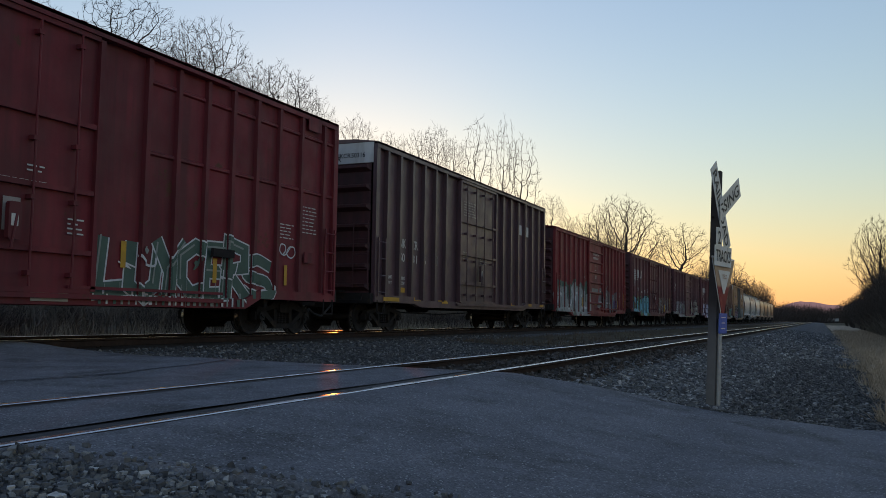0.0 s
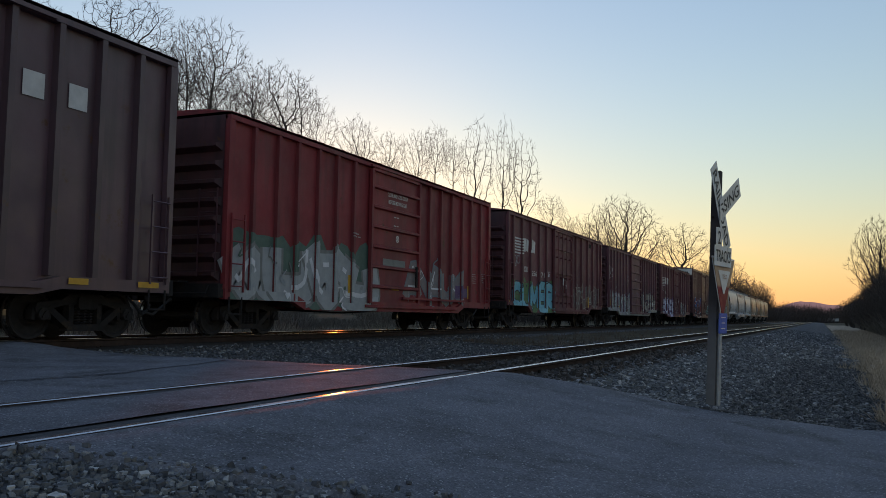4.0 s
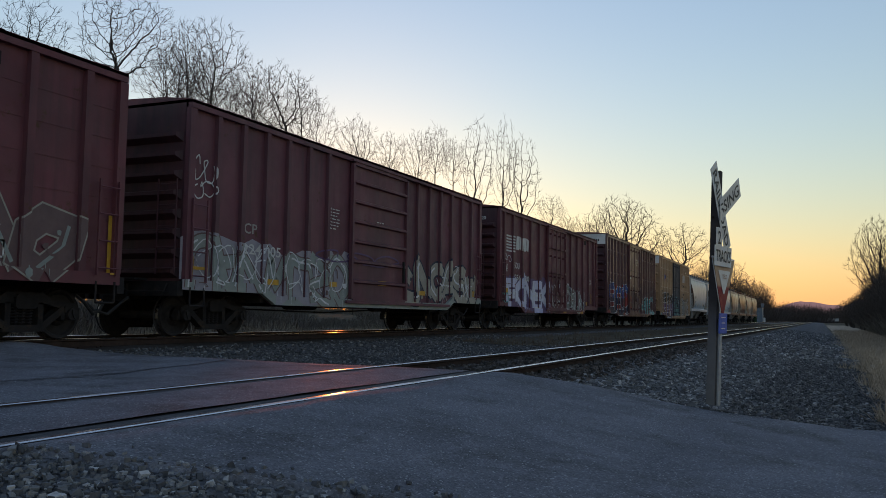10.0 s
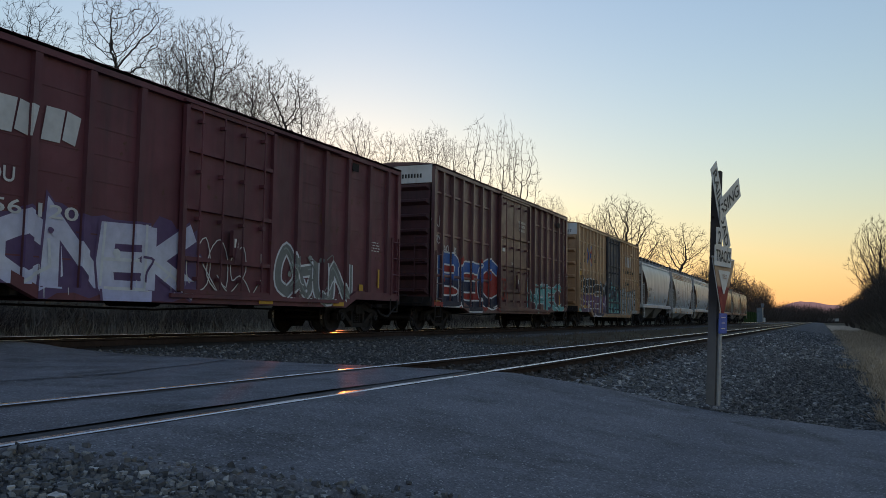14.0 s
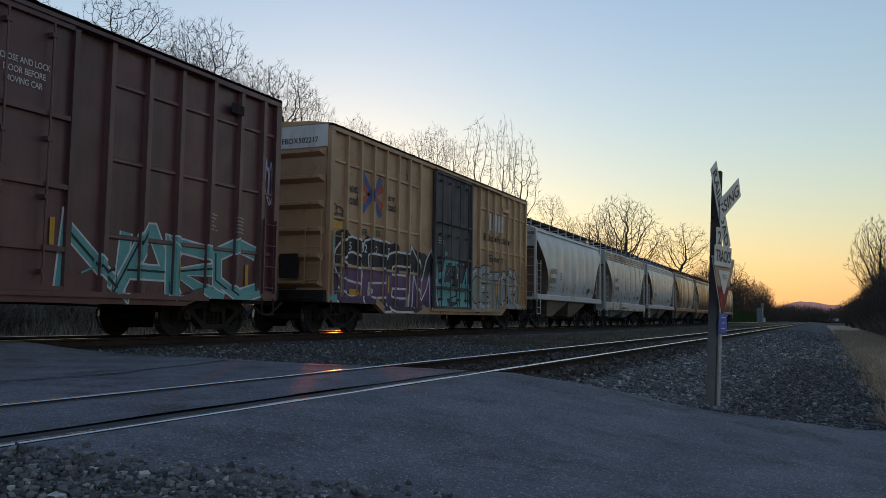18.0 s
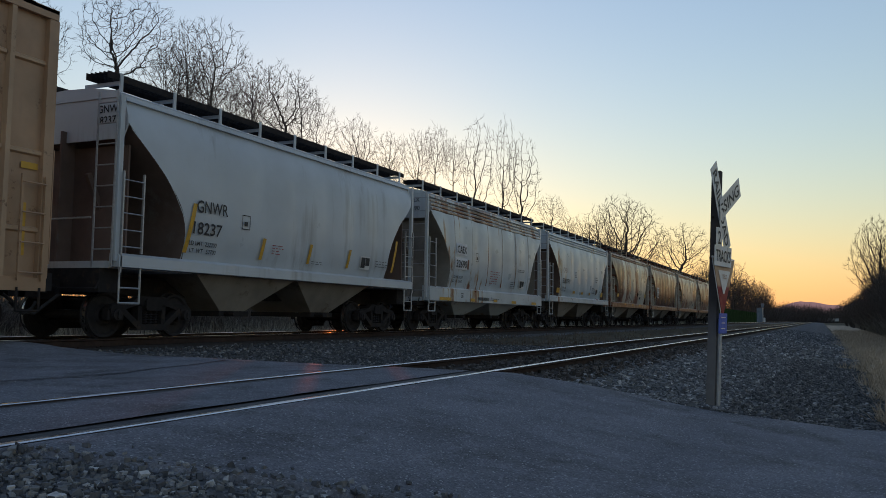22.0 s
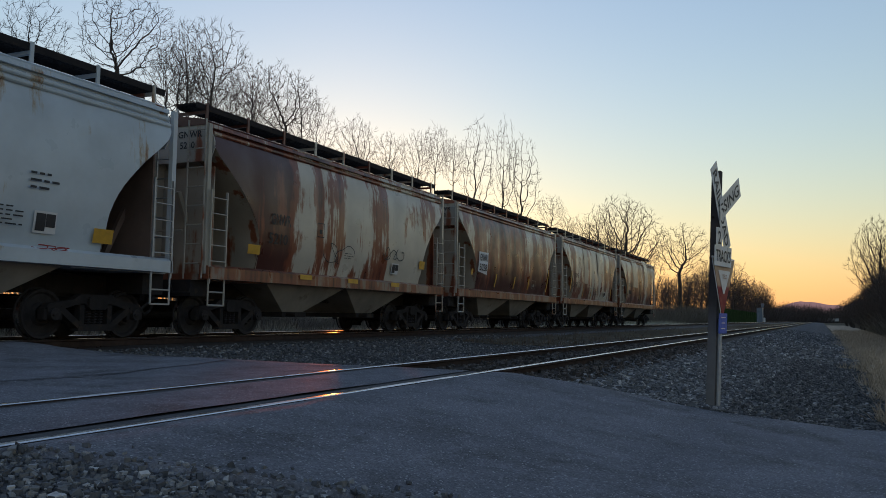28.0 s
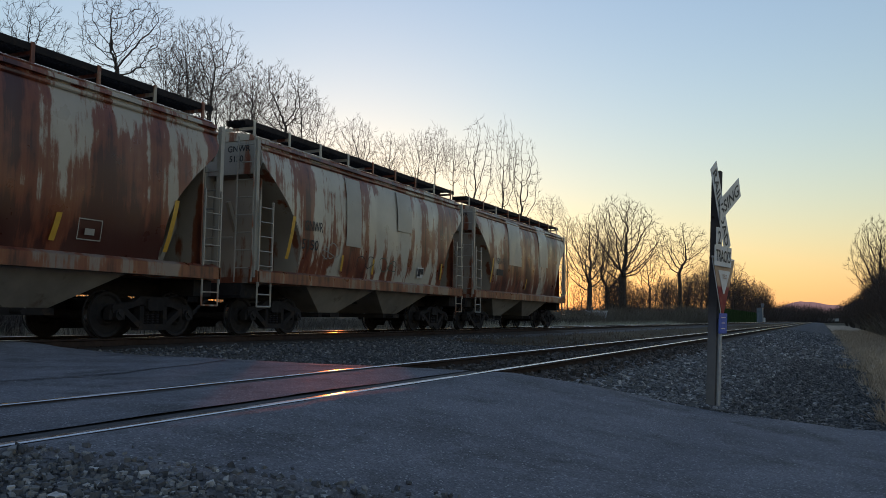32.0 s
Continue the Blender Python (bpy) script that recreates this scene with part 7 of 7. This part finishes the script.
def chip_spot(rng):
    x, y = rng.uniform(3.2, 9.2), rng.uniform(-1.0, 9.0) if rng.random() < 0.25 else rng.uniform(-0.5, 3.3)
    if abs(abs(y - Y_N) - G2) < 0.3:
        y = 2.0
    x = max(x, lane_edge(y) + 0.05)
    return x, y, road_height(x, y) + 0.008 * noise.noise(Vector((x * 0.9, y * 0.9, 3))) + 0.004 * noise.noise(Vector((x * 4, y * 4, 3)))


stones("loose_gravel", M["chip"], 3500, chip_spot, 0.0015, 0.005, 0.3, "fine stone chips strewn over the asphalt", 6)
stones("loose_gravel", M["stone"], 6000, far_spot, 0.03, 0.06, 0.4, "crushed stone ballast further along the line", 5)
stones("loose_gravel", M["stone"], 9500, verge_spot, 0.006, 0.021, 0.5, "loose grey crushed stone at the lane's edge", 1)
stones("loose_gravel", M["fine_stone"], 15000, fine_spot, 0.009, 0.028, 0.5, "fine dark gravel beside the ballast", 7)
stones("loose_gravel", M["stone"], 14000, wide_spot, 0.008, 0.022, 0.5, "loose grey crushed stone round the lane", 8)
stones("loose_gravel", M["stone"], 9500, side_spot, 0.014, 0.034, 0.5, "crushed stone ballast, grey with paler chips", 2)
stones("loose_gravel", M["fine_stone"], 14000, middle_spot, 0.012, 0.03, 0.5, "crushed stone ballast between the tracks", 3)
stones("loose_gravel", M["oily_stone"], 3500, track_spot, 0.018, 0.042, 0.5, "oil-darkened ballast in the track", 4)

# ---- crossing sign ----
S_RETRO = surface("sign_white", (0.74, 0.74, 0.73), (0.62, 0.61, 0.58), 6, 0.5, bump=0.03, spots=((0.30, 0.25, 0.18), 0.6, 0.75, 7))
FADED_RED = faded("faded_yield_red", [(1.14, (0.26, 0.008, 0.02)), (1.50, (0.28, 0.01, 0.022)), (1.525, (0.50, 0.30, 0.20)), (1.84, (0.60, 0.44, 0.30))])
SIGN_BLUE = surface("sign_blue", (0.012, 0.10, 0.52), (0.01, 0.08, 0.42), 8, 0.45, bump=0.02)
POST = faded("post_timber", [(0.0, (0.19, 0.185, 0.18)), (1.0, (0.17, 0.16, 0.16)), (1.35, (0.075, 0.062, 0.06)), (2.9, (0.06, 0.05, 0.048))], 0.9)
BASE = Vector((9.82, 1.135, 0.18))
sign = thing("crossing_sign", "weathered railway crossing sign on a leaning wooden post", "road sign", m=pose(BASE.x, BASE.y, 0, 0, 0, -11.6) @ Matrix.Rotation(radians(2.0), 4, "X"))
# local: x along the face of the signs, y away from the reader
part("wooden_post", Shape().box(-0.05, 0.045, -0.045, 0.045, 0.05, 2.80, 0.01), POST, sign, "dark weathered square timber post")
part("steel_post", Shape().rod((0.0, -0.072, 0.05), (0.0, -0.072, 1.155), 0.026, 10), M["galvanised"], sign, "galvanised steel post")


def blade(name, angle, cy, text, full=True, L=0.525):
    c, s_ = math.cos(angle), math.sin(angle)
    sh = Shape()
    W = 0.112
    o = [(a * c - b * s_, a * s_ + b * c) for a, b in ((-L if full else -0.1, -W), (L, -W), (L, W), (-L if full else -0.04, W))]
    sh.prism([(-0.06 + x, 2.375 + z) for x, z in o], cy - 0.004, cy)
    ob = part(name, sh, S_RETRO, sign, "white blade of the crossbuck")
    me = lettering(text, 0.135)
    me.calc_loop_triangles()
    xs2 = [v.co.x for v in me.vertices]
    w = max(xs2) - min(xs2)
    k = (2 * L - 0.13) / w
    t = Shape()
    for tri in me.loop_triangles:
        q = []
        if not full and min((me.vertices[i].co.x - min(xs2)) * k - L + 0.065 for i in tri.vertices) < -0.06:
            continue
        for i in tri.vertices:
            a, b = (me.vertices[i].co.x - min(xs2)) * k - L + 0.065, me.vertices[i].co.y - 0.068
            q.append((-0.06 + a * c - b * s_, cy - 0.0075, 2.375 + a * s_ + b * c))
        t.add(q, [(0, 1, 2)])
    bpy.data.meshes.remove(me)
    part("lettering", t, S_INK, ob)


blade("crossbuck_blade", radians(27), -0.080, "CROSSING", False, 0.70)
blade("crossbuck_blade", radians(-57), -0.066, "RAILROAD")


def face_words(parent, text, x, y, z, size, width, mat):
    me = lettering(text, size)
    me.calc_loop_triangles()
    xs2 = [v.co.x for v in me.vertices]
    k = width / (max(xs2) - min(xs2))
    t = Shape()
    for tri in me.loop_triangles:
        t.add([(x + (me.vertices[i].co.x - min(xs2)) * k, y, z + me.vertices[i].co.y) for i in tri.vertices], [(0, 1, 2)])
    bpy.data.meshes.remove(me)
    part("lettering", t, mat, parent)


pl = part("track_count_plate", Shape().box(-0.19, 0.01, -0.070, -0.066, 1.955, 2.16), S_RETRO, sign, "white plate with the number of tracks")
face_words(pl, "2", -0.14, -0.074, 1.98, 0.15, 0.10, S_INK)
pl = part("track_plate", Shape().box(-0.40, 0.18, -0.124, -0.120, 1.73, 1.95), S_RETRO, sign, "white plate below the crossbuck")
face_words(pl, "TRACKS", -0.36, -0.128, 1.78, 0.13, 0.50, S_INK)


def triangle(cx, top, bottom, w, y0, y1, inset=0.0):
    a = w / 2 - inset * 1.35
    return Shape().prism([(cx - a, top - inset), (cx - a + 0.03, top - inset + 0.004), (cx + a - 0.03, top - inset + 0.004), (cx + a, top - inset), (cx + 0.02, bottom + inset * 1.9), (cx - 0.02, bottom + inset * 1.9)], y0, y1)


ys_ = part("yield_sign", triangle(0.0, 1.83, 1.16, 0.80, -0.094, -0.090), S_RETRO, sign, "faded triangular yield sign, its red bleached to tan")
part("red_border", triangle(0.0, 1.83, 1.16, 0.80, -0.1005, -0.096, 0.018), FADED_RED, ys_)
part("white_field", triangle(0.0, 1.83, 1.16, 0.80, -0.107, -0.1025, 0.145), S_RETRO, ys_)
face_words(ys_, "YIELD", -0.08, -0.111, 1.60, 0.05, 0.16, FADED_RED)
bl = part("blue_plate", Shape().box(-0.16, 0.12, -0.112, -0.108, 1.0, 1.22, 0.01), SIGN_BLUE, sign, "blue notice plate")
nb = Shape()
for i, (w, z) in enumerate(((0.13, 1.19), (0.10, 1.13), (0.12, 1.07))):
    nb.box(-0.02 - w * 0.55, -0.02 + w * 0.55, -0.1165, -0.113, z - 0.02, z - 0.01)
part("lettering", nb, S_RETRO, bl)
for z in (2.62, 2.28, 1.82):
    part("bolt", Shape().rod((-0.07, 0.02, z), (-0.05, 0.02, z), 0.014, 6), M["rail_rust"], sign)

# ---- lineside things ----
SILVER = surface("silver_box_paint", (0.50, 0.52, 0.55), (0.42, 0.44, 0.46), 2, 0.45, metal=0.3, bump=0.03)
BLUEGREY = surface("blue_grey_box_paint", (0.16, 0.21, 0.27), (0.12, 0.16, 0.2), 2, 0.5, bump=0.03)
GREENNET = surface("green_screen", (0.032, 0.062, 0.026), (0.026, 0.045, 0.02), 0.6, 0.95, bump=0.1, bump_scale=8, spec=0.0)


def cabinet(name, label, x, y, w, d, h, legs, mat, roof=0.08):
    ob = thing(name, label, "equipment box", m=pose(x, y, height(x, y)))
    part("body", Shape().box(-w / 2, w / 2, -d / 2, d / 2, legs, h, 0.03), mat, ob)
    part("lid", Shape().prism([(-w / 2 - 0.08, h), (w / 2 + 0.08, h), (w / 2 + 0.02, h + roof), (-w / 2 - 0.02, h + roof)], -d / 2 - 0.08, d / 2 + 0.08), mat, ob)
    dr = part("door", Shape().box(-w * 0.4, w * 0.4, -d / 2 - 0.03, -d / 2, legs + 0.1, h - 0.1), mat, ob)
    part("handle", Shape().box(w * 0.3, w * 0.34, -d / 2 - 0.07, -d / 2 - 0.03, (legs + h) / 2 - 0.1, (legs + h) / 2 + 0.1), M["galvanised"], dr)
    for k in (-1, 1):
        part("leg", Shape().box(k * w * 0.4 - 0.05, k * w * 0.4 + 0.05, -d / 2 + 0.05, d / 2 - 0.05, -0.1, legs), M["galvanised"], ob)
    return ob


cabinet("equipment_box", "silver steel equipment box on short legs", 92, 22.6, 1.9, 1.3, 1.45, 0.25, SILVER, 0.14).rotation_euler = (0, 0, radians(-40))
cabinet("signal_cabinet", "blue-grey signal cabinet beside the line", 250, 15.6, 1.8, 1.6, 4.2, 0.2, BLUEGREY)
cabinet("relay_box", "small white relay box beside the line", 262, 15.4, 0.9, 0.9, 1.5, 0.2, M["white"])
mast = thing("signal_mast", "slim grey signal mast beside a cabinet", "signal", m=pose(248, 14.8, height(248, 14.8)))
part("mast", Shape().rod((0, 0, -0.1), (0, 0, 5.2), 0.09, 8), M["galvanised"], mast)
part("signal_head", Shape().box(-0.2, 0.2, -0.35, 0.35, 4.2, 5.3, 0.1), BLUEGREY, mast)
fence = thing("screen_fence", "green screened fence by the railway", "fence", m=pose(0, 0, 0))
for i in range(16):
    x = 190 + i * 8
    part("panel", Shape().box(x + 0.1, x + 7.9, 20.02 + 0.01 * i, 20.08 + 0.01 * i, 0.0, 3.6), GREENNET, fence)
    part("post", Shape().rod((x, 20.05, -0.1), (x, 20.05, 3.62), 0.05, 6), GREENNET, fence)
for i, (x, y) in enumerate(((520, 3.0), (524, -2.0), (529, -6.5))):
    t_ = thing("trailer", "pale box trailer parked far off beyond the line", "trailer", "far trailers", pose(x, y, height(x, y) + 0.02))
    part("box", Shape().box(-1.3, 1.3, -2.1, 2.1, 1.0, 2.6, 0.05), SILVER, t_)
    part("chassis", Shape().box(-1.1, 1.1, -2.0, 2.0, 0.7, 1.0), M["under"], t_)
    for k in (-1.4, 1.4):
        part("wheel", Shape().rod((-1.2, k, 0.45), (1.2, k, 0.45), 0.45, 12), M["rubber"], t_)

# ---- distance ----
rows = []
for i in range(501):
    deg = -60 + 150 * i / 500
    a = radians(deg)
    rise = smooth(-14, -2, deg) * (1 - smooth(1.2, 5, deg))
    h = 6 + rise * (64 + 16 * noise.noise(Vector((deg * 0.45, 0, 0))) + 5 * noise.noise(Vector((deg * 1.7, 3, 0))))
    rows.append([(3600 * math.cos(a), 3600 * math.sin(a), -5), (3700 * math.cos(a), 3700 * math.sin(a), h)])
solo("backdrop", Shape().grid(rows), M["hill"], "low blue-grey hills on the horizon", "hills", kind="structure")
# ---- motion ----
def rolled(t):
    """How far the train has gone along X at t seconds, counted from 16 s; it comes towards the camera's side of the crossing."""
    d = t - 16.0
    return -(5.8126 * d + 0.00155 * d * d)


def motions():
    for car, mid in CARS:
        walk(car, [(t, pose(mid + rolled(t), Y_T, RAIL_T)) for t in range(0, 33, 2)])
    for wheels, x in WHEELSETS:
        walk(wheels, [(i / 10, pose(x, 0, WHEEL_R, 0, math.degrees(rolled(i / 10) / WHEEL_R), 0)) for i in range(0, 321)])


motions()
